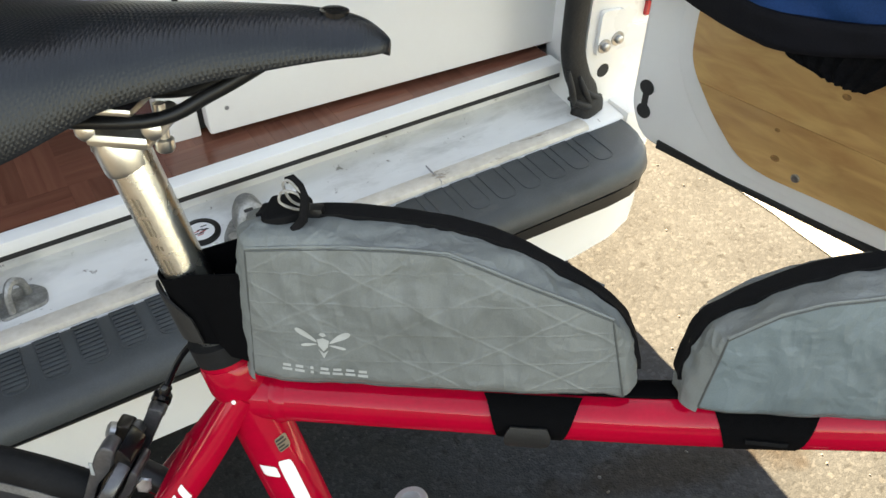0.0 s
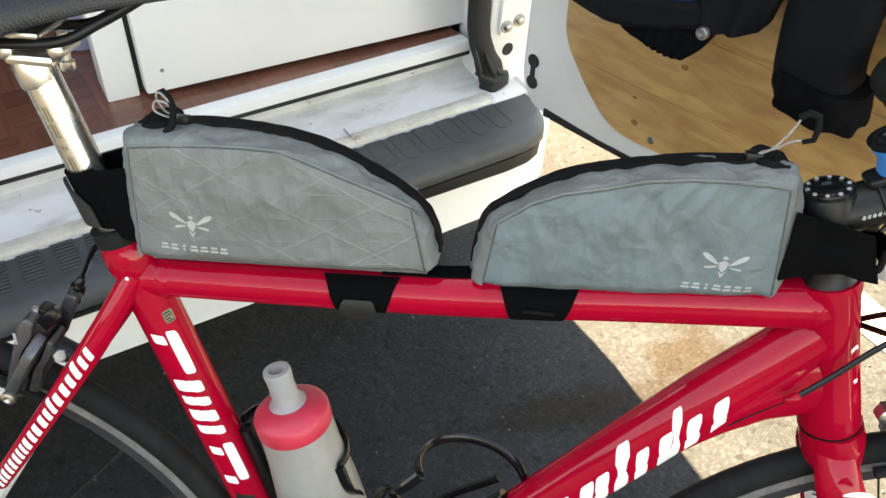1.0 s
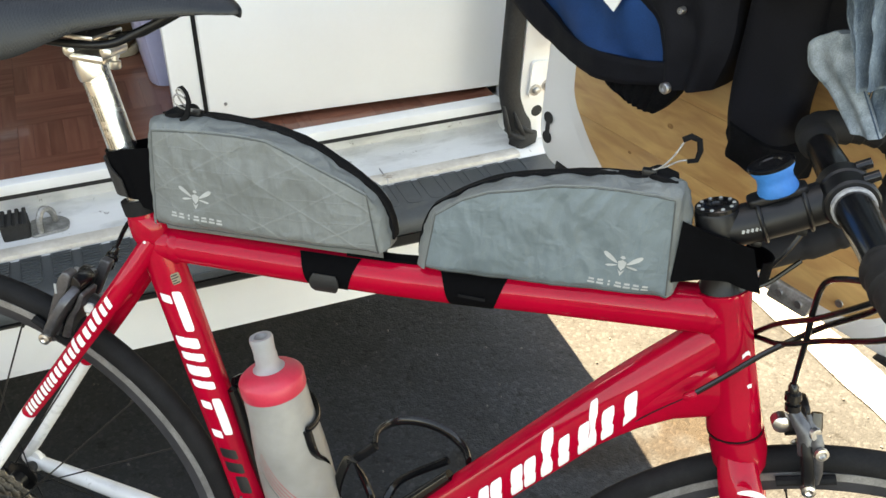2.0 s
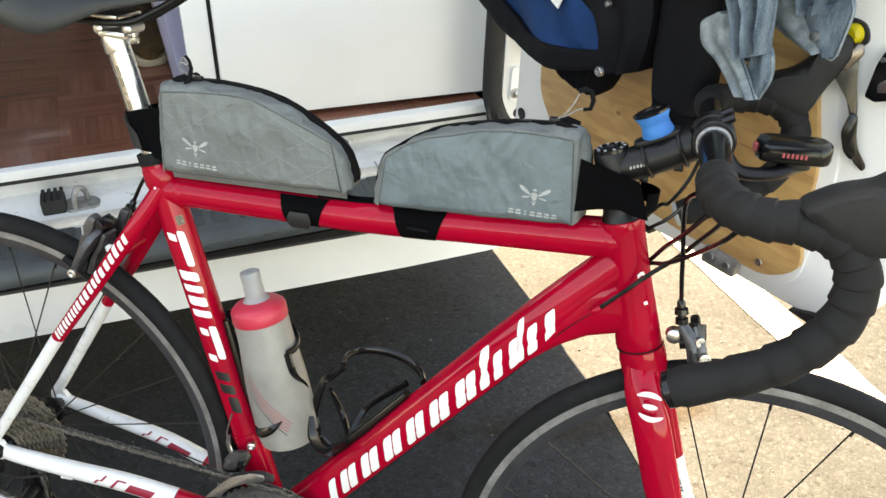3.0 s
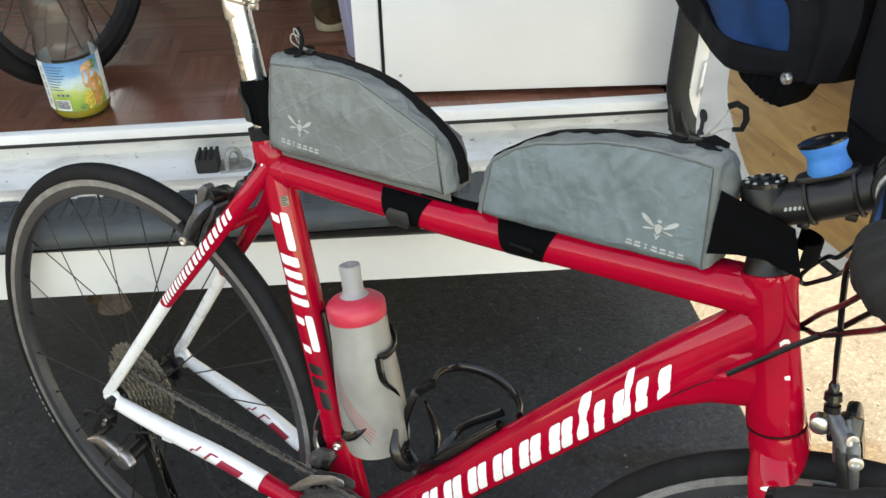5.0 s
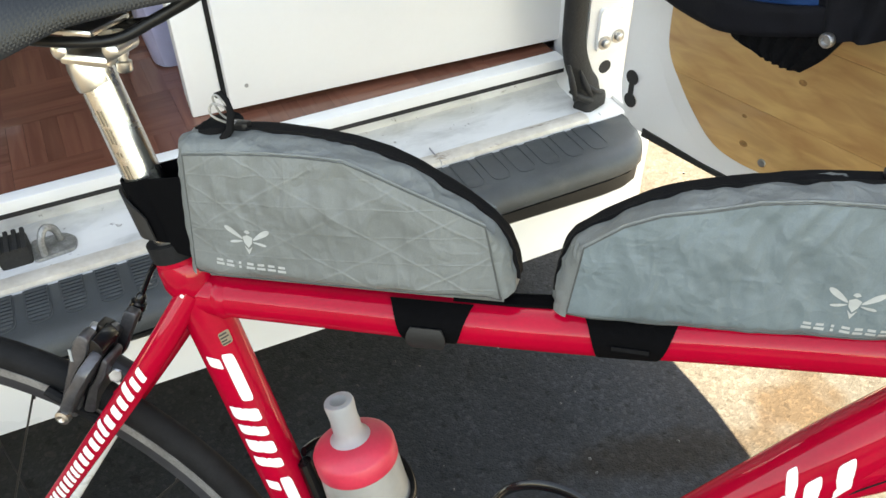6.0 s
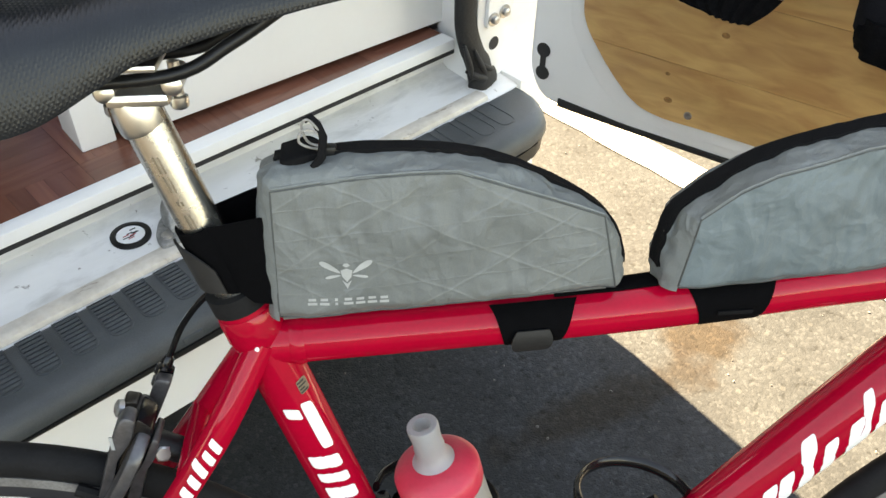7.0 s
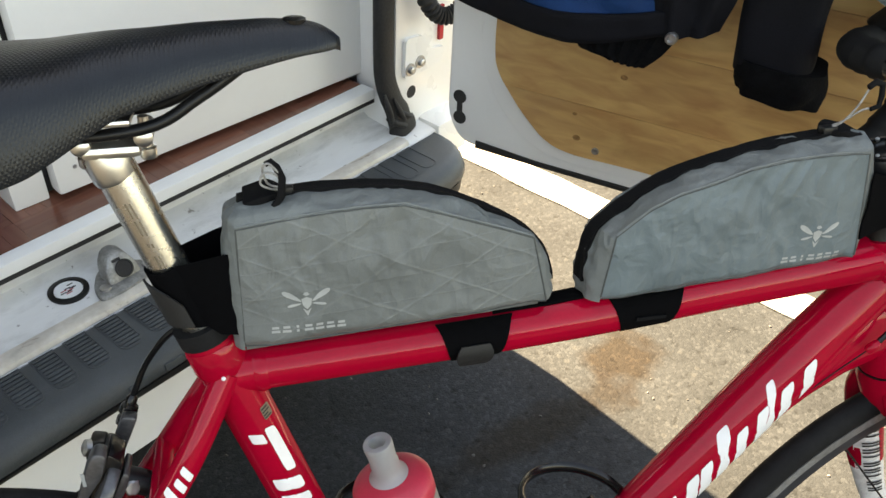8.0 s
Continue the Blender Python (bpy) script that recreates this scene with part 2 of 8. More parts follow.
def worn(m, color, scale, low, high, amount, stretch=(1, 1, 1)):
    """Adds scuffs, chips or painted fold shade of another colour to a surface."""
    nt = m.node_tree
    b = nt.nodes["Principled BSDF"]
    tc = nt.nodes.new("ShaderNodeTexCoord")
    mp = nt.nodes.new("ShaderNodeMapping")
    mp.inputs["Scale"].default_value = stretch
    nt.links.new(tc.outputs["Object"], mp.inputs["Vector"])
    n = nt.nodes.new("ShaderNodeTexNoise")
    n.inputs["Scale"].default_value = scale
    n.inputs["Detail"].default_value = 9
    n.inputs["Roughness"].default_value = 0.65
    n.inputs["Distortion"].default_value = 0.4
    nt.links.new(mp.outputs["Vector"], n.inputs["Vector"])
    r = nt.nodes.new("ShaderNodeMapRange")
    r.inputs["From Min"].default_value, r.inputs["From Max"].default_value = low, high
    r.inputs["To Max"].default_value = amount
    nt.links.new(n.outputs["Fac"], r.inputs["Value"])
    mix = nt.nodes.new("ShaderNodeMix")
    mix.data_type = "RGBA"
    nt.links.new(r.outputs["Result"], mix.inputs["Factor"])
    nt.links.new(b.inputs["Base Color"].links[0].from_socket, mix.inputs["A"])
    mix.inputs["B"].default_value = (*color, 1)
    nt.links.new(mix.outputs["Result"], b.inputs["Base Color"])


weave(SADDLE, 0.0018, 0.27)
worn(SILLWHITE, (0.36, 0.355, 0.33), 26, 0.50, 0.70, 0.55, (0.35, 1, 1))
worn(SILLWHITE, (0.14, 0.12, 0.10), 55, 0.64, 0.68, 0.75)
worn(DIRTYLIP, (0.20, 0.13, 0.085), 45, 0.60, 0.68, 0.75, (0.5, 1, 1))
worn(LINE, (0.045, 0.042, 0.037), 30, 0.55, 0.60, 0.85)
worn(LINE, (0.07, 0.066, 0.06), 120, 0.56, 0.64, 0.6)
worn(BUMPER, (0.13, 0.13, 0.125), 30, 0.58, 0.74, 0.4, (0.4, 1, 1))
worn(RED, (0.20, 0.02, 0.02), 40, 0.66, 0.74, 0.4)
worn(WHITE_PAINT, (0.25, 0.22, 0.19), 60, 0.60, 0.72, 0.6)
worn(RIM, (0.16, 0.15, 0.14), 50, 0.54, 0.70, 0.45)
worn(TYRE, (0.020, 0.0195, 0.0187), 30, 0.5, 0.75, 0.5)
# dark upright streaks paint fold shade into the denim
worn(DENIM, (0.030, 0.050, 0.076), 20, 0.50, 0.64, 0.75, (1, 1, 0.35))
worn(DENIM, (0.21, 0.265, 0.30), 40, 0.50, 0.72, 0.55, (1, 1, 0.3))
worn(DENIM, (0.30, 0.36, 0.40), 420, 0.56, 0.70, 0.45)


def bag_cloth(name, color, rough, threads=1.0):
    """Coated laminate cloth with a raised diamond grid of reinforcing threads, fine puckers and soft creases; light
    caught by the threads is put into the colour.
    """
    m = material(name, color, rough, var=0.12, scale=22, bump=0.25, bscale=1400, rvar=0.10)
    nt = m.node_tree
    b = nt.nodes["Principled BSDF"]
    tc = nt.nodes.new("ShaderNodeTexCoord")
    soft = nt.nodes.new("ShaderNodeTexNoise")
    soft.inputs["Scale"].default_value = 30
    soft.inputs["Detail"].default_value = 3
    soft.inputs["Distortion"].default_value = 0.5
    nt.links.new(tc.outputs["Object"], soft.inputs["Vector"])
    total = soft.outputs["Fac"]
    # sharp creases, longer upwards than along
    for turn, scale, amount in ((14, 34, 0.55), (-38, 26, 0.40), (70, 60, 0.20)):
        mp = nt.nodes.new("ShaderNodeMapping")
        mp.inputs["Rotation"].default_value = (0, radians(turn), 0)
        mp.inputs["Scale"].default_value = (1, 1, 0.38)
        nt.links.new(tc.outputs["Object"], mp.inputs["Vector"])
        n = nt.nodes.new("ShaderNodeTexNoise")
        n.inputs["Scale"].default_value = scale
        n.inputs["Detail"].default_value = 1.5
        n.inputs["Distortion"].default_value = 0.8
        nt.links.new(mp.outputs["Vector"], n.inputs["Vector"])
        sub = nt.nodes.new("ShaderNodeMath")
        sub.operation = "SUBTRACT"
        sub.inputs[1].default_value = 0.5
        nt.links.new(n.outputs["Fac"], sub.inputs[0])
        ab = nt.nodes.new("ShaderNodeMath")
        ab.operation = "ABSOLUTE"
        nt.links.new(sub.outputs[0], ab.inputs[0])
        ad = nt.nodes.new("ShaderNodeMath")
        ad.operation = "MULTIPLY_ADD"
        ad.inputs[1].default_value = -amount * 2
        nt.links.new(ab.outputs[0], ad.inputs[0])
        nt.links.new(total, ad.inputs[2])
        total = ad.outputs[0]
    color = b.inputs["Base Color"].links[0].from_socket
    fade = nt.nodes.new("ShaderNodeTexNoise")
    fade.inputs["Scale"].default_value = 14
    nt.links.new(tc.outputs["Object"], fade.inputs["Vector"])
    for angle, rows, strong in ((5, 15.5, 0.22), (33, 8.6, 0.30), (-27, 8.6, 0.30)):
        mp = nt.nodes.new("ShaderNodeMapping")
        mp.inputs["Rotation"].default_value = (0, radians(angle), 0)
        nt.links.new(tc.outputs["Object"], mp.inputs["Vector"])
        wave = nt.nodes.new("ShaderNodeTexWave")
        wave.bands_direction = "Z"
        wave.inputs["Scale"].default_value = rows
        wave.inputs["Distortion"].default_value = 0.5
        wave.inputs["Detail"].default_value = 1
        wave.inputs["Detail Scale"].default_value = 3
        nt.links.new(mp.outputs["Vector"], wave.inputs["Vector"])
        pw = nt.nodes.new("ShaderNodeMath")
        pw.operation = "POWER"
        pw.inputs[1].default_value = 140
        nt.links.new(wave.outputs["Fac"], pw.inputs[0])
        var = nt.nodes.new("ShaderNodeMath")
        var.operation = "MULTIPLY"
        nt.links.new(pw.outputs[0], var.inputs[0])
        nt.links.new(fade.outputs["Fac"], var.inputs[1])
        sc = nt.nodes.new("ShaderNodeMath")
        sc.operation = "MULTIPLY_ADD"
        sc.inputs[1].default_value = 0.40 * strong * threads
        nt.links.new(var.outputs[0], sc.inputs[0])
        nt.links.new(total, sc.inputs[2])
        total = sc.outputs[0]
        # lighten the thread ridges in colour, as if they caught light
        thin = nt.nodes.new("ShaderNodeMath")
        thin.operation = "MULTIPLY"
        thin.inputs[1].default_value = strong * threads * 0.55
        nt.links.new(var.outputs[0], thin.inputs[0])
        shade = nt.nodes.new("ShaderNodeMix")
        shade.data_type = "RGBA"
        nt.links.new(thin.outputs[0], shade.inputs["Factor"])
        nt.links.new(color, shade.inputs["A"])
        shade.inputs["B"].default_value = (0.36, 0.38, 0.36, 1)
        color = shade.outputs["Result"]
    nt.links.new(color, b.inputs["Base Color"])
    bp = nt.nodes.new("ShaderNodeBump")
    bp.inputs["Strength"].default_value = 0.8
    bp.inputs["Distance"].default_value = 0.0058
    nt.links.new(total, bp.inputs["Height"])
    old = b.inputs["Normal"].links[0].from_socket
    nt.links.new(old, bp.inputs["Normal"])
    nt.links.new(bp.outputs["Normal"], b.inputs["Normal"])
    return m


PIPING_AND_SHADE = material("dark_piping_and_seam_shade", (0.05, 0.056, 0.056), 0.6, var=0.15, scale=200)
BAG = bag_cloth("grey_laminate_cloth", (0.127, 0.138, 0.134), 0.55, 0.85)
GUSSET = bag_cloth("pale_laminate_cloth", (0.122, 0.135, 0.131), 0.55, 0.2)
BAG_BLUE = bag_cloth("blue_grey_laminate_cloth", (0.104, 0.136, 0.146), 0.52, 0.25)


def wood(name, dark, light, along, grain, rough, coat=0.0, spread=0.26):
    """Sawn wood with long grain; along: the axis that the grain follows."""
    m = bpy.data.materials.new(name)
    m.use_nodes = True
    nt = m.node_tree
    b = nt.nodes["Principled BSDF"]
    tc = nt.nodes.new("ShaderNodeTexCoord")
    info = nt.nodes.new("ShaderNodeObjectInfo")
    off = nt.nodes.new("ShaderNodeVectorMath")
    off.operation = "SCALE"
    off.inputs["Scale"].default_value = 7.0
    comb = nt.nodes.new("ShaderNodeCombineXYZ")
    for k in "XYZ":
        nt.links.new(info.outputs["Random"], comb.inputs[k])
    nt.links.new(comb.outputs[0], off.inputs[0])
    add = nt.nodes.new("ShaderNodeVectorMath")
    nt.links.new(tc.outputs["Object"], add.inputs[0])
    nt.links.new(off.outputs[0], add.inputs[1])
    mp = nt.nodes.new("ShaderNodeMapping")
    mp.inputs["Scale"].default_value = [0.08 if k == along else 1 for k in "xyz"]
    nt.links.new(add.outputs[0], mp.inputs["Vector"])
    n1 = nt.nodes.new("ShaderNodeTexNoise")
    n1.inputs["Scale"].default_value = grain
    n1.inputs["Detail"].default_value = 8
    n1.inputs["Distortion"].default_value = 0.6
    nt.links.new(mp.outputs["Vector"], n1.inputs["Vector"])
    n2 = nt.nodes.new("ShaderNodeTexNoise")
    n2.inputs["Scale"].default_value = 4
    nt.links.new(add.outputs[0], n2.inputs["Vector"])
    ramp = nt.nodes.new("ShaderNodeValToRGB")
    ramp.color_ramp.elements[0].position, ramp.color_ramp.elements[1].position = 0.32, 0.68
    ramp.color_ramp.elements[0].color = (*dark, 1)
    ramp.color_ramp.elements[1].color = (*light, 1)
    nt.links.new(n1.outputs["Fac"], ramp.inputs["Fac"])
    hsv = nt.nodes.new("ShaderNodeHueSaturation")
    val = nt.nodes.new("ShaderNodeMapRange")
    val.inputs["To Min"].default_value, val.inputs["To Max"].default_value = 1.0 - spread, 1.0 + spread
    nt.links.new(info.outputs["Random"], val.inputs["Value"])
    nt.links.new(val.outputs["Result"], hsv.inputs["Value"])
    nt.links.new(ramp.outputs["Color"], hsv.inputs["Color"])
    mix = nt.nodes.new("ShaderNodeMix")
    mix.data_type = "RGBA"
    mix.blend_type = "OVERLAY"
    mix.inputs["Factor"].default_value = 0.15
    nt.links.new(hsv.outputs["Color"], mix.inputs["A"])
    nt.links.new(n2.outputs["Fac"], mix.inputs["B"])
    nt.links.new(mix.outputs["Result"], b.inputs["Base Color"])
    b.inputs["Roughness"].default_value = rough
    b.inputs["Coat Weight"].default_value = coat
    bp = nt.nodes.new("ShaderNodeBump")
    bp.inputs["Strength"].default_value = 0.12
    bp.inputs["Distance"].default_value = 0.001
    nt.links.new(n1.outputs["Fac"], bp.inputs["Height"])
    nt.links.new(bp.outputs["Normal"], b.inputs["Normal"])
    return m


PINE = wood("varnished_pine", (0.43, 0.222, 0.086), (0.60, 0.366, 0.150), "y", 55, 0.42, coat=0.2)
KNOT = material("pine_knot", (0.31, 0.155, 0.055), 0.5, var=0.3, scale=200)
FLOORWOOD = wood("brown_floor_wood", (0.150, 0.050, 0.032), (0.205, 0.076, 0.048), "x", 80, 0.26, coat=0.25, spread=0.20)
FLOORWOOD_ACROSS = wood("brown_floor_wood_across", (0.150, 0.050, 0.032), (0.205, 0.076, 0.048), "y", 80, 0.26, coat=0.25, spread=0.20)


def ground_material():
    """Old coarse tarmac: worn stones of mixed size and tone in a darker binder, with pits, cracks and brown spill stains."""
    m = bpy.data.materials.new("old_tarmac")
    m.use_nodes = True
    nt = m.node_tree
    b = nt.nodes["Principled BSDF"]
    tc = nt.nodes.new("ShaderNodeTexCoord")

    def tex(kind, scale, detail=0.0):
        n = nt.nodes.new(kind)
        n.inputs["Scale"].default_value = scale
        if detail:
            n.inputs["Detail"].default_value = detail
        nt.links.new(tc.outputs["Object"], n.inputs["Vector"])
        return n

    vo = tex("ShaderNodeTexVoronoi", 165)
    big = tex("ShaderNodeTexVoronoi", 62)
    grain = tex("ShaderNodeTexNoise", 300, 5)
    patch = tex("ShaderNodeTexNoise", 6, 7)
    pits = tex("ShaderNodeTexNoise", 48, 4)
    sep = nt.nodes.new("ShaderNodeSeparateColor")
    nt.links.new(vo.outputs["Color"], sep.inputs["Color"])
    ramp = nt.nodes.new("ShaderNodeValToRGB")
    e = ramp.color_ramp.elements
    e[0].position, e[0].color = 0.0, (0.0140, 0.0165, 0.0192, 1)
    e[1].position, e[1].color = 1.0, (0.0252, 0.0288, 0.0328, 1)
    k = e.new(0.72)
    k.color = (0.0174, 0.0202, 0.0234, 1)
    nt.links.new(sep.outputs["Red"], ramp.inputs["Fac"])
    # a few larger pale stones
    sepb = nt.nodes.new("ShaderNodeSeparateColor")
    nt.links.new(big.outputs["Color"], sepb.inputs["Color"])
    pale = nt.nodes.new("ShaderNodeMapRange")
    pale.inputs["From Min"].default_value, pale.inputs["From Max"].default_value = 0.90, 0.93
    pale.inputs["To Max"].default_value = 0.40
    nt.links.new(sepb.outputs["Green"], pale.inputs["Value"])
    near = nt.nodes.new("ShaderNodeMapRange")
    near.inputs["From Min"].default_value, near.inputs["From Max"].default_value = 0.42, 0.30
    nt.links.new(big.outputs["Distance"], near.inputs["Value"])
    both = nt.nodes.new("ShaderNodeMath")
    both.operation = "MULTIPLY"
    nt.links.new(pale.outputs["Result"], both.inputs[0])
    nt.links.new(near.outputs["Result"], both.inputs[1])
    stone = nt.nodes.new("ShaderNodeMix")
    stone.data_type = "RGBA"
    nt.links.new(both.outputs[0], stone.inputs["Factor"])
    nt.links.new(ramp.outputs["Color"], stone.inputs["A"])
    stone.inputs["B"].default_value = (0.038, 0.041, 0.043, 1)
    # pits between the stones, with their shade put into the colour
    pit = nt.nodes.new("ShaderNodeMapRange")
    pit.inputs["From Min"].default_value, pit.inputs["From Max"].default_value = 0.40, 0.33
    pit.inputs["To Max"].default_value = 0.75
    nt.links.new(pits.outputs["Fac"], pit.inputs["Value"])
    hole = nt.nodes.new("ShaderNodeMix")
    hole.data_type = "RGBA"
    nt.links.new(pit.outputs["Result"], hole.inputs["Factor"])
    nt.links.new(stone.outputs["Result"], hole.inputs["A"])
    hole.inputs["B"].default_value = (0.0070, 0.0082, 0.0092, 1)
    mix = nt.nodes.new("ShaderNodeMix")
    mix.data_type = "RGBA"
    mix.blend_type = "OVERLAY"
    mix.inputs["Factor"].default_value = 0.55
    nt.links.new(hole.outputs["Result"], mix.inputs["A"])
    nt.links.new(patch.outputs["Fac"], mix.inputs["B"])
    mix2 = nt.nodes.new("ShaderNodeMix")
    mix2.data_type = "RGBA"
    mix2.blend_type = "OVERLAY"
    mix2.inputs["Factor"].default_value = 0.35
    nt.links.new(mix.outputs["Result"], mix2.inputs["A"])
    nt.links.new(grain.outputs["Fac"], mix2.inputs["B"])
    color = mix2.outputs["Result"]
    wob = nt.nodes.new("ShaderNodeTexNoise")
    wob.inputs["Scale"].default_value = 14
    nt.links.new(tc.outputs["Object"], wob.inputs["Vector"])
    for x, y, rx, ry, rot, amount in STAINS:
        mp = nt.nodes.new("ShaderNodeMapping")
        mp.vector_type = "TEXTURE"
        mp.inputs["Location"].default_value = (x, y, 0)
        mp.inputs["Rotation"].default_value = (0, 0, radians(rot))
        mp.inputs["Scale"].default_value = (rx, ry, 1)
        nt.links.new(tc.outputs["Object"], mp.inputs["Vector"])
        ln = nt.nodes.new("ShaderNodeVectorMath")
        ln.operation = "LENGTH"
        nt.links.new(mp.outputs["Vector"], ln.inputs[0])
        ad = nt.nodes.new("ShaderNodeMath")
        ad.operation = "MULTIPLY_ADD"
        ad.inputs[1].default_value = 1.6
        nt.links.new(wob.outputs["Fac"], ad.inputs[0])
        nt.links.new(ln.outputs["Value"], ad.inputs[2])
        mr = nt.nodes.new("ShaderNodeMapRange")
        mr.inputs["From Min"].default_value, mr.inputs["From Max"].default_value = 1.3, 1.9
        mr.inputs["To Min"].default_value, mr.inputs["To Max"].default_value = amount, 0.0
        nt.links.new(ad.outputs[0], mr.inputs["Value"])
        sm = nt.nodes.new("ShaderNodeMix")
        sm.data_type = "RGBA"
        sm.blend_type = "MULTIPLY"
        nt.links.new(mr.outputs["Result"], sm.inputs["Factor"])
        nt.links.new(color, sm.inputs["A"])
        sm.inputs["B"].default_value = (0.62, 0.40, 0.24, 1)
        color = sm.outputs["Result"]
    nt.links.new(color, b.inputs["Base Color"])
    b.inputs["Roughness"].default_value = 0.75
    b.inputs["Specular IOR Level"].default_value = 0.11
    g = nt.nodes.new("ShaderNodeMath")
    g.operation = "MULTIPLY_ADD"
    g.inputs[1].default_value = -0.35
    nt.links.new(vo.outputs["Distance"], g.inputs[0])
    nt.links.new(grain.outputs["Fac"], g.inputs[2])
    h = nt.nodes.new("ShaderNodeMath")
    h.operation = "MULTIPLY_ADD"
    h.inputs[1].default_value = 1.3
    nt.links.new(pits.outputs["Fac"], h.inputs[0])
    nt.links.new(g.outputs[0], h.inputs[2])
    bp = nt.nodes.new("ShaderNodeBump")
    bp.inputs["Strength"].default_value = 0.38
    bp.inputs["Distance"].default_value = 0.0040
    nt.links.new(h.outputs[0], bp.inputs["Height"])
    nt.links.new(bp.outputs["Normal"], b.inputs["Normal"])
    return m


STAINS = [(0.555, 0.745, 0.075, 0.11, -35, 0.9), (0.30, 0.59, 0.20, 0.05, 23, 0.7), (0.49, 0.67, 0.07, 0.05, 20, 0.7)]
TARMAC = ground_material()

# ---- building helpers ----
OFFSET = {}


def thing(name, label, category, at=(0, 0, 0), m=None, group="", kind=""):
    """An Empty at `at` (in the frame m) that parents its parts; parts are given in the frame m."""
    ob = new(name)
    ob.empty_display_size = 0.05
    ob.matrix_basis = (m or Matrix()) @ Matrix.Translation(at)
    OFFSET[ob.name] = Vector(at)
    return tagged(ob, label, category, group, kind)


def part(name, bm, mat, parent, label="", smooth=True):
    """Links a bmesh as one mesh object under a thing or a part."""
    off = OFFSET.get(parent.name, Vector())
    me = bpy.data.meshes.new(name)
    bmesh.ops.recalc_face_normals(bm, faces=bm.faces)
    bm.to_mesh(me)
    bm.free()
    if off.length:
        me.transform(Matrix.Translation(-off))
    me.materials.append(mat)
    if smooth:
        for p in me.polygons:
            p.use_smooth = True
        me.set_sharp_from_angle(angle=radians(40))
    ob = new(name, me)
    ob.parent = parent
    OFFSET[ob.name] = off
    return tagged(ob, label)


def solo(name, bm, mat, label, category, kind="", group="", m=None):
    """A thing that is one mesh."""
    me = bpy.data.meshes.new(name)
    bmesh.ops.recalc_face_normals(bm, faces=bm.faces)
    bm.to_mesh(me)
    bm.free()
    me.materials.append(mat)
    for p in me.polygons:
        p.use_smooth = True
    me.set_sharp_from_angle(angle=radians(40))
    ob = new(name, me)
    if m:
        ob.matrix_basis = m
    return tagged(ob, label, category, group, kind)


def smooth_path(pts, n=6):
    """Catmull-Rom through the points."""
    p = [Vector(q) for q in pts]
    p = [2 * p[0] - p[1]] + p + [2 * p[-1] - p[-2]]
    out = []
    for i in range(1, len(p) - 2):
        a, b, c, d = p[i - 1 : i + 3]
        for k in range(n):
            t = k / n
            out.append(0.5 * (2 * b + (c - a) * t + (2 * a - 5 * b + 4 * c - d) * t * t + (3 * b - a - 3 * c + d) * t**3))
    return out + [p[-2]]


def rings(bm, loops, close=True, caps=True):
    """Joins loops of points into a skin."""
    vs = [[bm.verts.new(q) for q in loop] for loop in loops]
    n = len(vs[0])
    for a, b in zip(vs, vs[1:]):
        for k in range(n if close else n - 1):
            bm.faces.new((a[k], a[(k + 1) % n], b[(k + 1) % n], b[k]))
    if caps and close:
        bm.faces.new(vs[0][::-1])
        bm.faces.new(vs[-1])
    return bm


def tube(pts, r, seg=16, bm=None, flat=1.0, side=(0, 1, 0), caps=True):
    """A swept tube; r: one radius or one a point; flat: the width across `side` over that in the other direction."""
    bm = bm or bmesh.new()
    pts = [Vector(p) for p in pts]
    rs = r if isinstance(r, (list, tuple)) else [r] * len(pts)
    if len(rs) != len(pts):
        rs = [rs[0] + (rs[-1] - rs[0]) * i / (len(pts) - 1) for i in range(len(pts))] if len(rs) == 2 else list(np.interp(np.linspace(0, 1, len(pts)), np.linspace(0, 1, len(rs)), rs))
    s = Vector(side)
    loops = []
    prev = None
    for i, p in enumerate(pts):
        t = (pts[min(i + 1, len(pts) - 1)] - pts[max(i - 1, 0)]).normalized()
        if prev is None:
            x = s - t * s.dot(t)
            if x.length < 1e-3:
                x = Vector((1, 0, 0)) - t * t.x
        else:
            x = prev - t * prev.dot(t)
        x.normalize()
        prev = x
        y = t.cross(x)
        loops.append([p + (x * math.cos(a) * flat + y * math.sin(a)) * rs[i] for a in [2 * math.pi * k / seg for k in range(seg)]])
    return rings(bm, loops, caps=caps)


def lathe(profile, p0, axis, seg=32, bm=None, close=False):
    """Turns (radius, height) pairs about an axis from p0."""
    bm = bm or bmesh.new()
    ax = Vector(axis).normalized()
    x = ax.orthogonal().normalized()
    y = ax.cross(x)
    p0 = Vector(p0)
    loops = [[p0 + ax * h + (x * math.cos(a) + y * math.sin(a)) * max(rr, 1e-5) for a in [2 * math.pi * k / seg for k in range(seg)]] for rr, h in profile]
    if close:
        loops.append(loops[0])
        rings(bm, loops, caps=False)
        bmesh.ops.remove_doubles(bm, verts=bm.verts, dist=1e-6)
        return bm
    return rings(bm, loops)


def box(x0, x1, y0, y1, z0, z1, bevel=0.0, bm=None, seg=2):
    bm = bm or bmesh.new()
    made = bmesh.ops.create_cube(bm, size=1)["verts"]
    for v in made:
        v.co = Vector(((x0 + x1) / 2 + v.co.x * (x1 - x0), (y0 + y1) / 2 + v.co.y * (y1 - y0), (z0 + z1) / 2 + v.co.z * (z1 - z0)))
    if bevel:
        edges = list({e for v in made for e in v.link_edges})
        bmesh.ops.bevel(bm, geom=edges, offset=bevel, segments=seg, affect="EDGES", profile=0.6)
    return bm


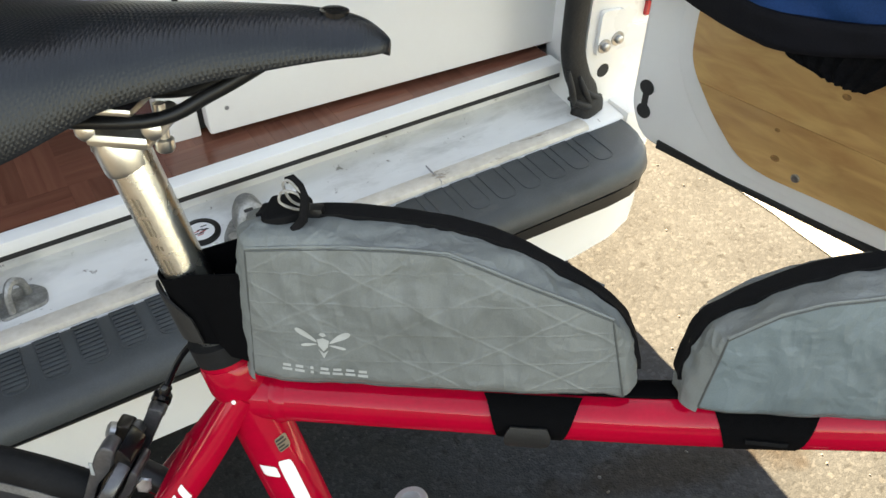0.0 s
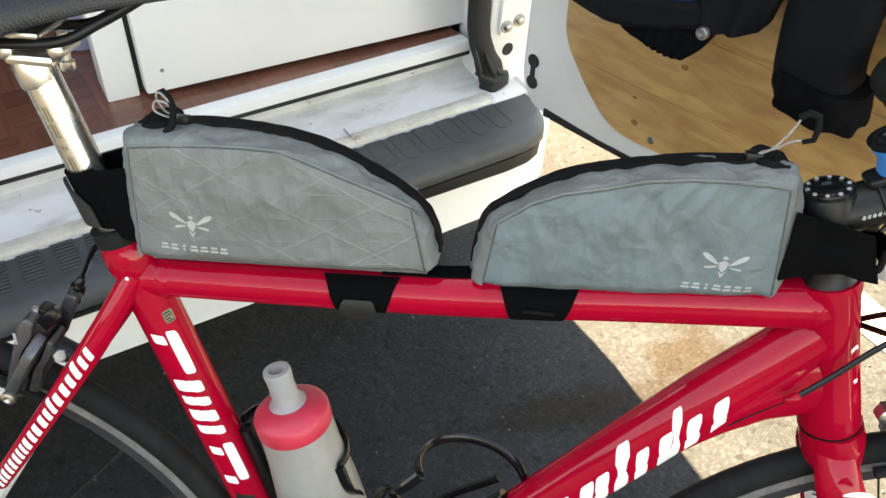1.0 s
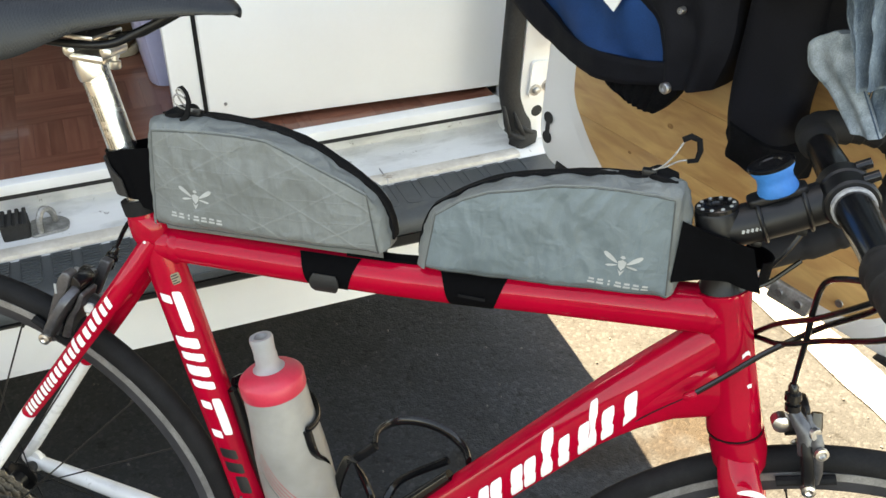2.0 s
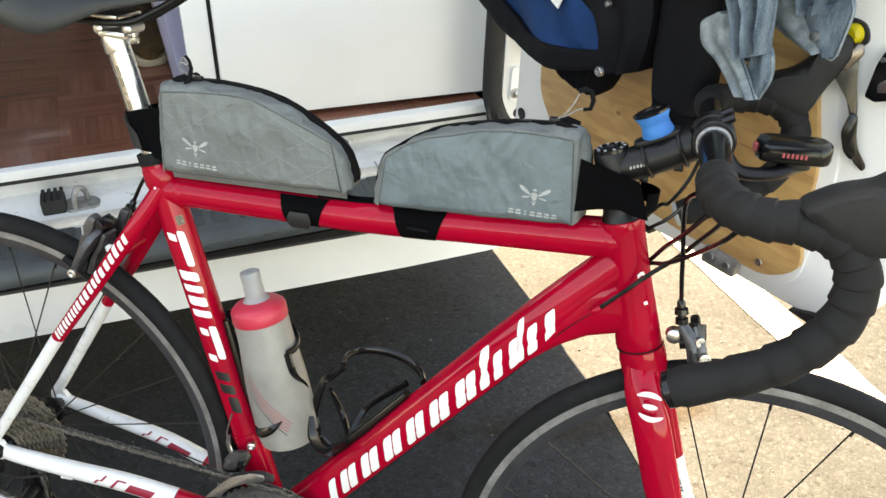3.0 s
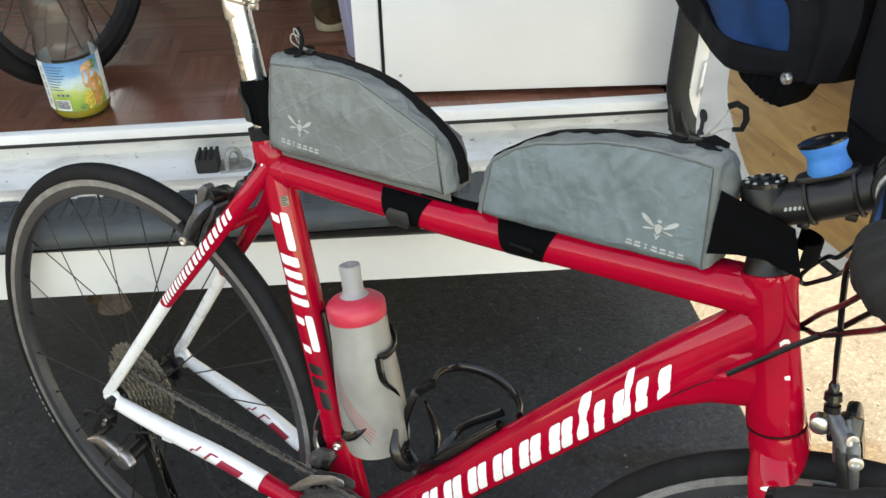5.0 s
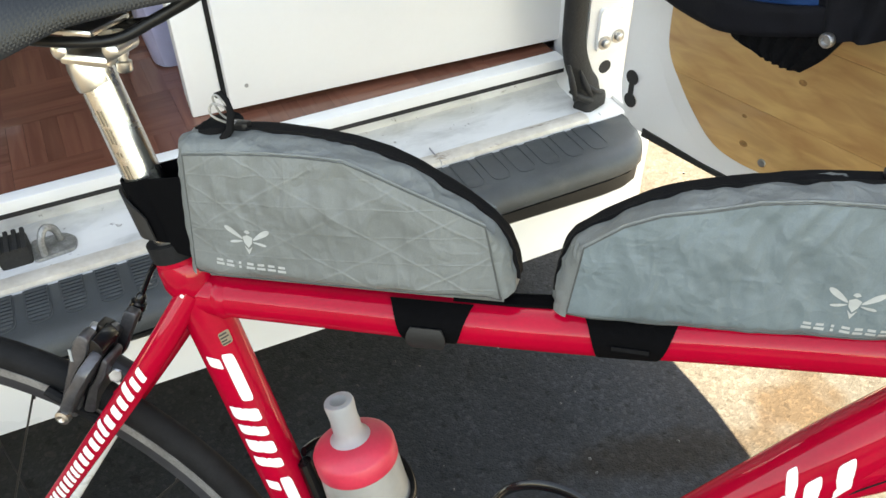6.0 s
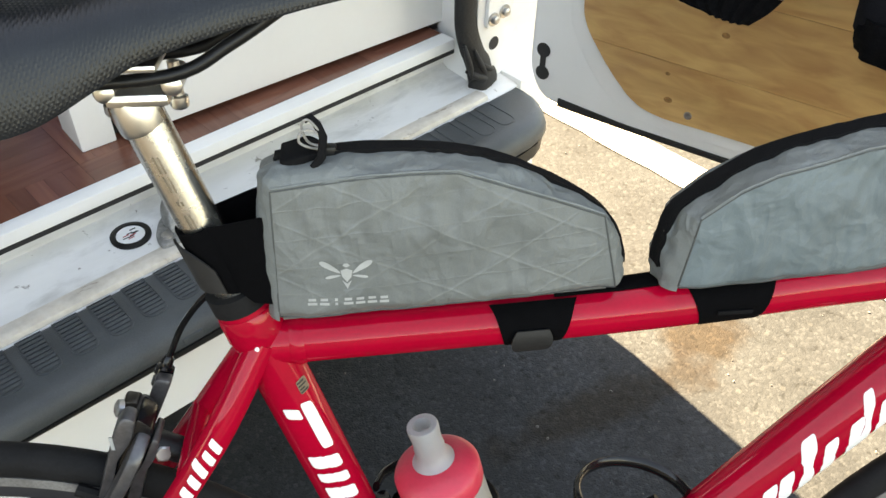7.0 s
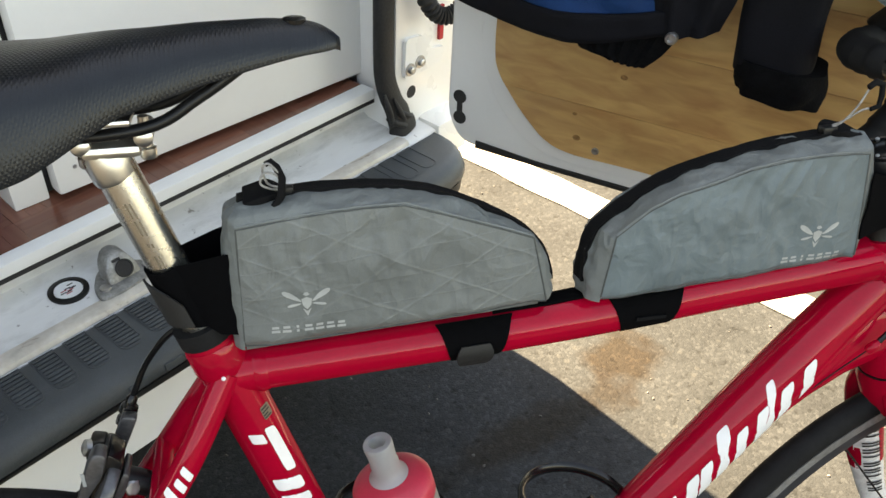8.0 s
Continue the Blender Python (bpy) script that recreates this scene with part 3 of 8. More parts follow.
def rounded(poly, r, n=4):
    """A polygon with its corners rounded."""
    out = []
    k = len(poly)
    for i in range(k):
        a, b, c = Vector(poly[i - 1]), Vector(poly[i]), Vector(poly[(i + 1) % k])
        d = min(r, (a - b).length * 0.45, (c - b).length * 0.45)
        p, q = b + (a - b).normalized() * d, b + (c - b).normalized() * d
        for j in range(n + 1):
            t = j / n
            out.append(tuple(p * (1 - t) ** 2 + b * 2 * t * (1 - t) + q * t * t))
    return out


def slab(poly, h0, h1, place, bm=None, soft=0.0):
    """A flat polygon given thickness; place turns (a, b, h) into a point; soft: rounding of the rims."""
    bm = bm or bmesh.new()
    c = Vector((sum(p[0] for p in poly) / len(poly), sum(p[1] for p in poly) / len(poly)))
    if soft:
        def inset(d):
            out = []
            for p in poly:
                w = c - Vector(p)
                out.append(Vector(p) + w.normalized() * min(d, w.length * 0.9))
            return out
        s = 1 if h1 > h0 else -1
        layers = [(inset(soft), h0), (inset(soft * 0.3), h0 + s * soft * 0.3), (poly, h0 + s * soft), (poly, h1 - s * soft), (inset(soft * 0.3), h1 - s * soft * 0.3), (inset(soft), h1)]
    else:
        layers = [(poly, h0), (poly, h1)]
    return rings(bm, [[Vector(place(p[0], p[1], h)) for p in lay] for lay, h in layers])


def xz(y0=0.0):
    return lambda a, b, h: (a, h + y0, b)


def lerp(table, x):
    return float(np.interp(x, [t[0] for t in table], [t[1] for t in table]))

# ---- ground ----
VANM = pose(0, 0, 0, 0, 0, VAN_YAW)
bm = bmesh.new()
bmesh.ops.create_grid(bm, x_segments=8, y_segments=8, size=300)
solo("ground", bm, TARMAC, "old coarse grey-brown tarmac with brown spill stains", "tarmac", "structure")
bm = bmesh.new()
rng = random.Random(3)
for z0, z1 in ((0.0, 0.004),):
    left, right = [], []
    for k in range(120):
        v = -3.0 + k * 0.07
        left.append((1.246 + rng.uniform(-0.004, 0.004), v))
        right.append((1.346 + rng.uniform(-0.005, 0.005), v))
    for k in range(119):
        quad = [left[k], right[k], right[k + 1], left[k + 1]]
        vs = [bm.verts.new((q[0], q[1], z1)) for q in quad]
        bm.faces.new(vs)
bmesh.ops.remove_doubles(bm, verts=bm.verts, dist=1e-5)
edge = [e for e in bm.edges if e.is_boundary]
ext = bmesh.ops.extrude_edge_only(bm, edges=edge)["geom"]
for g in ext:
    if isinstance(g, bmesh.types.BMVert):
        g.co.z = 0.0
solo("road_marking", bm, LINE, "worn white painted parking line on the tarmac", "road marking", "structure", m=VANM)

bm = bmesh.new()
rng = random.Random(5)
for k in range(900):
    u, v = rng.uniform(-1.2, 2.2), rng.uniform(-1.2, 1.6)
    r = rng.choice((0.0010, 0.0012, 0.0014, 0.0018, 0.0026, 0.0036))
    m = Matrix.Translation((u, v, r * 0.3)) @ Euler((rng.random() * 3, rng.random() * 3, rng.random() * 3)).to_matrix().to_4x4() @ Matrix.Diagonal((r, r * 0.8, r * 0.6, 1))
    bmesh.ops.create_icosphere(bm, subdivisions=1, radius=1, matrix=m)
GRIT = material("pale_grit", (0.075, 0.074, 0.072), 0.8, var=0.5, scale=30)
solo("grit", bm, GRIT, "loose pale grit scattered on the tarmac", "grit", "stuff", m=VANM)

# unseen wall, added to block skylight and darken the van's left side
RENDER_GREY = material("grey_rendered_wall", (0.10, 0.10, 0.10), 0.85, var=0.2, scale=6, bump=0.5, bscale=90)
bm = box(-1.75, -1.55, -4.5, 0.5, 0.0, 0.95, 0.01)
box(-1.79, -1.51, -4.52, 0.52, 0.95, 1.0, 0.008, bm)
solo("sky_blocker_wall", bm, RENDER_GREY, "unseen low grey wall added to cut skylight from the left", "wall", "structure", m=VANM)

# ---- van ----
van = thing("camper_van", "white camper van with its rear door open", "van", m=VANM)


def extrude_u(profile, u0, u1, n=1, bm=None):
    """A profile of (v, z) run along the van's rear."""
    bm = bm or bmesh.new()
    return rings(bm, [[Vector((u0 + (u1 - u0) * k / n, v, z)) for v, z in profile] for k in range(n + 1)])


sill = part("rear_sill", extrude_u([(0.701, 0.519), (0.716, 0.512), (0.722, 0.479), (0.712, 0.473), (0.640, 0.468), (0.612, 0.466), (0.606, 0.462), (0.604, 0.41), (0.76, 0.41), (0.76, 0.519)], -0.95, 0.70, 12), SILLWHITE, van, "scuffed white painted door sill")
part("sill_lip", extrude_u([(0.635, 0.4683), (0.618, 0.472), (0.610, 0.470), (0.607, 0.464), (0.635, 0.464)], -0.95, 0.632, 6), DIRTYLIP, van, "dirty raised lip of the sill")
part("sill_seam", box(0.372, 0.3728, 0.608, 0.650, 0.4655, 0.4712), RING, sill)
trim = part("floor_trim", box(-0.95, 0.628, 0.694, 0.712, 0.523, 0.5412, 0.002), TRIMWHITE, van, "white edging strip of the floor")
for v in trim.data.vertices:
    v.co.y += min(0.004, 0.006 - 0.026 * v.co.x) if v.co.y < 0.703 else 0.0
# black strip stands in for the shaded gap below the trim
gap = part("trim_gap_shade", box(-0.95, 0.628, 0.6945, 0.735, 0.5160, 0.5228), SEAL, van, "dark strip for the shade under the edging strip")
for v in gap.data.vertices:
    v.co.y += min(0.004, 0.006 - 0.026 * v.co.x) if v.co.y < 0.703 else 0.0
# bumper step
prof = [(0.607, 0.452), (0.6045, 0.462), (0.598, 0.4645), (0.535, 0.465), (0.520, 0.4645), (0.508, 0.459), (0.5015, 0.449), (0.500, 0.436), (0.505, 0.428), (0.60, 0.424)]
loops = []
for u, sh in ((-0.95, 0), (0.0, 0), (0.55, 0), (0.625, 0.001), (0.652, 0.005), (0.670, 0.012), (0.682, 0.024), (0.689, 0.042), (0.692, 0.062)):
    loops.append([Vector((u, min(v + sh * (0.607 - v) / 0.1 * 1.2, 0.612), z)) for v, z in prof])
bumper = part("bumper", rings(bmesh.new(), loops), BUMPER, van, "dark grey textured plastic bumper step")
loops = []
for u, sh in ((-0.95, 0), (0.60, 0), (0.64, 0.004), (0.665, 0.014), (0.678, 0.03)):
    loops.append([Vector((u, v + sh, z - (0.025 * u if z < 0.42 else 0))) for v, z in ((0.503, 0.4275), (0.5055, 0.418), (0.514, 0.4075), (0.531, 0.3935), (0.60, 0.3935), (0.60, 0.4275))])
part("bumper_edge", rings(bmesh.new(), loops), BUMPER_DARK, van, "darker lower edge of the bumper")


def tread_pad(ribs):
    """A shallow frame, square behind and round in front, with ribs across it."""
    bm = bmesh.new()
    poly = [(-0.015 + 0.002 * k, 0.033) for k in range(16)]
    poly += [(0.015 * math.cos(a) ** 0.7, -0.018 - 0.015 * math.sin(a) ** 0.8) for a in [k * math.pi / 16 for k in range(8)]] + [(0.0, -0.033)]
    poly += [(-p[0], p[1]) for p in poly[23:15:-1]]
    inner = [(p[0] * 0.93, p[1] * 0.97) for p in poly]
    top = 0.0008 if ribs else 0.0005
    rings(bm, [[Vector((*p, -0.001)) for p in poly], [Vector((*p, top)) for p in poly], [Vector((*p, top)) for p in inner], [Vector((*p, -0.0006)) for p in inner]], caps=False)
    for k in range(ribs):
        y = -0.0255 + k * 0.0067
        w = 0.0095 if k == 0 else 0.0128
        box(-w, w, y - 0.0020, y + 0.0020, -0.001, 0.0012, 0, bm)
    return bm


pads = [part("tread_pad", tread_pad(n), BUMPER, bumper, smooth=False) for n in (9, 0)]
for k in range(37):
    # ribbed along most of the step, plain frames towards its outer end
    plain = k >= 28
    o = pads[plain] if k in (0, 28) else pads[plain].copy()
    if k not in (0, 28):
        scene.collection.objects.link(o)
    o.location = (-0.9205 + 0.0425 * k, 0.5695, 0.4652)
for k in range(6):
    part("embossed_mark", box(0.02 + k * 0.05, 0.045 + k * 0.05, 0.4988, 0.503, 0.435, 0.447, 0.0005), BUMPER, bumper)


def wall_strip(path, z0, z1, thick, bm=None):
    """A wall along a plan path of (u, v), thickened towards its left."""
    bm = bm or bmesh.new()
    loops = []
    for i, p in enumerate(path):
        a, b = Vector(path[max(i - 1, 0)]), Vector(path[min(i + 1, len(path) - 1)])
        t = (b - a).normalized()
        nrm = Vector((-t.y, t.x)) * thick
        q = Vector(p) + nrm
        loops.append([Vector((*p, z0)), Vector((*p, z1)), Vector((*q, z1)), Vector((*q, z0))])
    return rings(bm, loops)


corner = [(-0.95, 0.538), (0.40, 0.538), (0.58, 0.543), (0.66, 0.553), (0.715, 0.572), (0.758, 0.605), (0.783, 0.65), (0.792, 0.72), (0.80, 0.90), (0.80, 3.40)]
lower = part("rear_lower_panel", wall_strip(corner[:6], 0.293, 0.410, 0.03), VANWHITE, van, "white lower rear panel")
for v in lower.data.vertices:
    # its lower edge rises towards the far corner
    if v.co.z < 0.35:
        v.co.z -= 0.025 * v.co.x
part("side_lower_panel", wall_strip(corner[5:], 0.274, 0.410, 0.03), VANWHITE, van)
# flared tail pipe below the rear panel
outer, inner = [], []
for z, hu, hv, u in ((0.34, 0.010, 0.012, -0.420), (0.285, 0.011, 0.013, -0.421), (0.258, 0.014, 0.015, -0.423), (0.228, 0.023, 0.016, -0.428), (0.204, 0.031, 0.017, -0.432), (0.200, 0.032, 0.017, -0.432)):
    ang = [k * math.pi / 12 for k in range(24)]
    outer.append([Vector((u + hu * math.cos(t), 0.622 + hv * math.sin(t), z + 0.10 * hv * math.sin(t))) for t in ang])
    inner.append([Vector((u + (hu - 0.002) * math.cos(t), 0.622 + (hv - 0.002) * math.sin(t), z + 0.10 * hv * math.sin(t))) for t in ang])
part("tail_pipe", rings(bmesh.new(), outer + inner[::-1], caps=False), RUSTY, van, "brown rusty flared tail pipe")
part("side_wall", wall_strip([(0.7995, 0.655), (0.802, 0.72), (0.804, 3.40)], 0.402, 2.45, 0.05), VANWHITE, van)
bm = box(-0.98, -0.95, 0.56, 2.25, 0.285, 2.45)
box(-0.98, -0.95, 3.30, 3.40, 0.285, 2.45, 0, bm)
box(-0.98, -0.95, 2.25, 3.30, 0.285, 0.98, 0, bm)
box(-0.98, -0.95, 2.25, 3.30, 1.42, 2.45, 0, bm)
part("side_wall", bm, LINING, van, "grey side wall with the cab window")
part("front_wall", box(-0.98, 0.80, 3.405, 3.46, 0.285, 2.45), LINING, van, "grey front wall")
part("roof", box(-1.0, 0.805, 0.60, 3.46, 2.45, 2.52, 0.02), VANWHITE, van)
part("rear_header", box(-0.95, 0.70, 0.62, 0.70, 2.25, 2.45, 0.01), VANWHITE, van)
part("underbody", box(-0.93, 0.76, 0.62, 3.40, 0.30, 0.40), UNDER_AND_SHADE, van, smooth=False)
pillar = part("rear_pillar", box(0.6405, 0.797, 0.648, 0.74, 0.41, 2.25, 0.006), VANWHITE, van, "white painted door pillar")
part("pillar_foot", box(0.70, 0.785, 0.60, 0.66, 0.40, 0.475, 0.012), VANWHITE, van)
# dark disc on the face, coloured as the hole's shade
part("pillar_hole_shade", lathe([(0.0, 0.0), (0.0105, 0.0), (0.0115, 0.001), (0.0115, 0.004)], (0.680, 0.6472, 0.53), (0, 1, 0), 24), UNDER_AND_SHADE, pillar)
part("hinge_plate", slab(rounded([(0.655, 0.562), (0.745, 0.566), (0.757, 0.592), (0.72, 0.597), (0.70, 0.628), (0.657, 0.634)], 0.01), 0.6475, 0.6405, xz()), VANWHITE, pillar, "white hinge plate")
for u, z in ((0.667, 0.578), (0.691, 0.584)):
    part("hinge_bolt", lathe([(0.011, 0), (0.011, 0.002), (0.0065, 0.0025), (0.0065, 0.0075), (0.0045, 0.009), (0.0, 0.009)], (u, 0.6405, z), (0, -1, 0), 18), STEEL, pillar)
part("reflector", box(0.742, 0.752, 0.642, 0.648, 0.605, 0.665, 0.001), REDLAMP, pillar, "red reflector")
ps = smooth_path([(0.662, 0.635, 0.80), (0.664, 0.625, 0.735), (0.683, 0.612, 0.685), (0.705, 0.598, 0.672), (0.728, 0.585, 0.69), (0.742, 0.57, 0.74), (0.742, 0.555, 0.80)], 14)
part("cable_gaiter", tube(ps, [0.0145 if k % 3 else 0.0112 for k in range(len(ps))], 16), SEAL, pillar, "black corrugated rubber cable gaiter")
ps = smooth_path([(0.624, 0.656, 2.24), (0.624, 0.656, 1.2), (0.622, 0.656, 0.8), (0.621, 0.656, 0.62), (0.624, 0.655, 0.570), (0.634, 0.652, 0.535), (0.646, 0.648, 0.505), (0.654, 0.645, 0.482), (0.657, 0.644, 0.470)], 6)
seal = part("door_seal", tube(ps, [0.0205] * 33 + [0.021, 0.021, 0.0215, 0.022, 0.023, 0.0235, 0.024, 0.0245, 0.025, 0.026, 0.027, 0.028, 0.0285, 0.029, 0.029, 0.0285, 0.028], 18, flat=0.62, side=(0, 1, 0)), SEAL, van, "perished black rubber door seal")
for v in seal.data.vertices:
    # torn and crumpled lower end
    k = max(0.0, min(1.0, (0.545 - v.co.z) / 0.06))
    v.co += Vector((0.007, 0.005, 0.008)) * k * noise.noise(v.co * 55)
for u0, u1, z0, z1, r in ((0.606, 0.622, 0.555, 0.495, 0.0050), (0.628, 0.655, 0.540, 0.486, 0.0045), (0.612, 0.664, 0.508, 0.478, 0.0055), (0.640, 0.672, 0.515, 0.492, 0.0042)):
    part("seal_fold", tube(smooth_path([(u0, 0.640, z0), ((u0 + u1) / 2 - 0.004, 0.632, (z0 + z1) / 2), (u1, 0.636, z1)], 5), [r * 0.5, r, r * 1.1, r * 0.6], 10), SEAL, seal)
# striker, sticker and lock block on the sill
striker = part("door_striker", slab(rounded([(0.070, 0.626), (0.100, 0.622), (0.160, 0.630), (0.164, 0.648), (0.140, 0.672), (0.118, 0.690), (0.092, 0.676), (0.074, 0.650)], 0.010), 0.468, 0.4745, lambda a, b, h: (a, b, h), soft=0.002), GREYMETAL, van, "cast grey door striker")
lug = [(-0.024, 0.0), (0.024, 0.0), (0.021, 0.020), (0.014, 0.036), (0.004, 0.042), (-0.008, 0.040), (-0.019, 0.026)]
part("striker_body", slab(rounded(lug, 0.008), 0.0, 0.024, lambda a, b, h: (0.116 + a, 0.640 + h + b * 0.45, 0.472 + b * 0.82), soft=0.003), GREYMETAL, striker)
# dark patches on the solid lug give its hole and slot their shade
part("striker_hole_shade", lathe([(0.0115, 0.0), (0.0125, 0.0012), (0.0105, 0.0018), (0.0095, 0.0002), (0, 0.0002)], (0.119, 0.6470, 0.4865), (0, -0.88, 0.48), 22), UNDER_AND_SHADE, striker)
part("striker_slot_shade", slab(rounded([(-0.006, 0.0305), (0.006, 0.0305), (0.006, 0.0345), (-0.006, 0.0345)], 0.0015), -0.0008, 0.001, lambda a, b, h: (0.114 + a, 0.640 + h + b * 0.45, 0.472 + b * 0.82)), UNDER_AND_SHADE, striker)
for u, v in ((0.086, 0.642), (0.151, 0.646)):
    part("striker_screw", lathe([(0.008, 0), (0.007, 0.004), (0, 0.004)], (u, v, 0.473), (0, 0, 1), 14), STEEL, striker)
plug = part("drain_plug", lathe([(0.0255, 0), (0.0255, 0.003), (0.019, 0.0045), (0.0185, 0.002), (0, 0.002)], (0.054, 0.677, 0.4695), (0, 0, 1), 32), BLACK, van, "black rubber plug with a white sticker")
part("sticker", lathe([(0.0178, 0), (0.0178, 0.0012), (0, 0.0012)], (0.054, 0.677, 0.471), (0, 0, 1), 28), TRIMWHITE, plug)
rng = random.Random(9)
for k in range(9):
    a, r = rng.random() * 6.3, rng.uniform(0.002, 0.012)
    u, v = 0.054 + r * math.cos(a), 0.677 + r * math.sin(a)
    part("sticker_print", box(u - 0.004, u + 0.004, v - 0.0008, v + 0.0008, 0.4722, 0.4726), PRINT_RED if k % 3 == 0 else BLACK_DECAL, plug)
lock = part("lower_latch", box(-0.232, -0.192, 0.648, 0.685, 0.468, 0.498, 0.005), SEAL, van, "black rubber latch block")
for k in range(4):
    part("latch_rib", box(-0.229 + k * 0.010, -0.223 + k * 0.010, 0.644, 0.689, 0.4955, 0.501, 0.002), SEAL, lock)
bm = slab(rounded([(-0.192, 0.645), (-0.14, 0.65), (-0.135, 0.672), (-0.15, 0.69), (-0.192, 0.69)], 0.008), 0.469, 0.474, lambda a, b, h: (a, b, h))
tube(smooth_path([(-0.178, 0.652, 0.473), (-0.176, 0.656, 0.495), (-0.168, 0.664, 0.506), (-0.158, 0.672, 0.495), (-0.156, 0.676, 0.473)], 4), 0.005, 8, bm)
part("latch_plate", bm, GREYMETAL, lock, "grey metal latch plate")
# rusty tail pipe under the van
bm = lathe([(0.019, 0), (0.030, 0.10), (0.031, 0.105), (0.027, 0.10), (0.016, 0.0)], (-0.49, 0.73, 0.262), (0.30, -0.72, -0.35), 24)
part("tail_pipe", bm, RUST, van, "rusty exhaust tail pipe")

# ---- rear door ----


def D(s, z, off=0.0):
    """A point of the open door: along it from the hinge, up, and towards its inner side."""
    return (0.603 + 0.158 * s - 0.987 * off, 0.489 - 0.987 * s - 0.158 * off, z)


def DD(s, z, off=0.0):
    """A point of the door itself, which stands a little wider open than the hanging clothes' plane."""
    return D(s + 0.083 * off, z, off - 0.083 * (s - 0.05))


door_poly = rounded([(-0.0146, 2.2000), (-0.0146, 0.5798), (0.0092, 0.5382), (0.0948, 0.5375), (0.2594, 0.5411), (0.4202, 0.5508), (0.5665, 0.5568), (0.6564, 0.5600), (0.6938, 0.6181), (0.6887, 0.7891), (0.6665, 1.0031), (0.6564, 1.4000), (0.6463, 2.2000)], 0.03, 5)
door = part("rear_door", slab(door_poly, -0.058, 0.0, DD, soft=0.008), VANWHITE, van, "open white rear door lined with pine boards")
part("door_frame_rib", slab(rounded([(0.0330, 2.1000), (0.0330, 0.7100), (0.0400, 0.6700), (0.0640, 0.6250), (0.1000, 0.5850), (0.1400, 0.5620), (0.1750, 0.5580), (0.2641, 0.5600), (0.4202, 0.5653), (0.5517, 0.5716), (0.5883, 0.6039), (0.5943, 0.7726), (0.5665, 0.8583), (0.5468, 0.9432), (0.5418, 2.1000)], 0.03, 5), -0.004, 0.004, DD, soft=0.003), VANWHITE, door)
panel = rounded([(0.0575, 1.6000), (0.0575, 0.7250), (0.0605, 0.6900), (0.0700, 0.6690), (0.1040, 0.6266), (0.1380, 0.5950), (0.1600, 0.5835), (0.1900, 0.5795), (0.2641, 0.5830), (0.3400, 0.5840), (0.4106, 0.5815), (0.5418, 0.5895), (0.5720, 0.6080), (0.5900, 0.6300), (0.5754, 0.6900), (0.5715, 0.7737), (0.5468, 0.8486), (0.5222, 0.9336), (0.5173, 1.6000)], 0.025, 5)


def band(poly, z0, z1):
    """The part of a polygon between two heights."""
    for lim, sign in ((z0, 1), (z1, -1)):
        out = []
        for i, p in enumerate(poly):
            q = poly[i - 1]
            a, b = sign * (q[1] - lim), sign * (p[1] - lim)
            if (a < 0) != (b < 0):
                t = a / (a - b)
                out.append((q[0] + (p[0] - q[0]) * t, lim))
            if b >= 0:
                out.append(p)
        poly = out
    return poly


KNOTS = [(0.2402, 0.7135, 0.0045), (0.1910, 0.6085, 0.0052), (0.1833, 0.6440, 0.0030)]
zs = [0.57, 0.66, 0.757, 0.853, 0.948, 1.045, 1.14, 1.24, 1.34, 1.5]
for a, b in zip(zs, zs[1:]):
    poly = band(panel, a + 0.0002, b - 0.0002)
    plank = part("plank", slab(poly, 0.004, 0.0125, DD, soft=0.0007), PINE, door)
for s, z, r in KNOTS:
    part("knot", slab([(s + r * 1.1 * math.cos(a), z + r * 0.8 * math.sin(a)) for a in [k * 0.52 for k in range(12)]], 0.0123, 0.0127, DD), KNOT, door)
for s, z in ((0.2203, 0.5957), (0.5320, 0.6055)):
    part("screw", lathe([(0.0055, 0), (0.005, 0.0015), (0.002, 0.002), (0, 0.001)], DD(s, z, 0.0125), (-0.987, -0.158, 0), 16), STEEL, door)
# thin dark plates on the surface paint the shade of the door's openings
bm = lathe([(0.0105, 0), (0.0105, 0.0012), (0, 0.0012)], DD(0.0057, 0.6151, 0.0), (-0.987, -0.158, 0), 20)
lathe([(0.0105, 0), (0.0105, 0.0012), (0, 0.0012)], DD(0.0074, 0.5811, 0.0), (-0.987, -0.158, 0), 20, bm)
slab([(0.0021, 0.5835), (0.0110, 0.5829), (0.0101, 0.6128), (0.0021, 0.6134)], 0.0, 0.0011, DD, bm)
part("key_slot_shade", bm, UNDER_AND_SHADE, door, "dark plate for the shade in a keyhole-shaped slot")
part("bottom_gasket", slab([(0.0367, 0.5380), (0.1399, 0.5371), (0.3344, 0.5385), (0.3344, 0.5447), (0.1399, 0.5441), (0.0367, 0.5500)], -0.02, 0.003, DD), SEAL, door)
part("round_hole_shade", lathe([(0.0125, 0), (0.0125, 0.0012), (0, 0.0012)], DD(0.5754, 1.0045, 0.0), (-0.987, -0.158, 0), 24), UNDER_AND_SHADE, door)
part("oval_hole_shade", slab(rounded([(0.5241, 0.9314), (0.5438, 0.9181), (0.5814, 0.9315), (0.5715, 0.9551), (0.5389, 0.9561)], 0.012), 0.0, 0.0045, DD), UNDER_AND_SHADE, door)
part("yellow_cap", lathe([(0.0125, 0), (0.0125, 0.008), (0.009, 0.011), (0, 0.011)], DD(0.5606, 0.9396, 0.0045), (-0.987, -0.158, 0), 20), YELLOW, door, "yellow plastic latch cap")
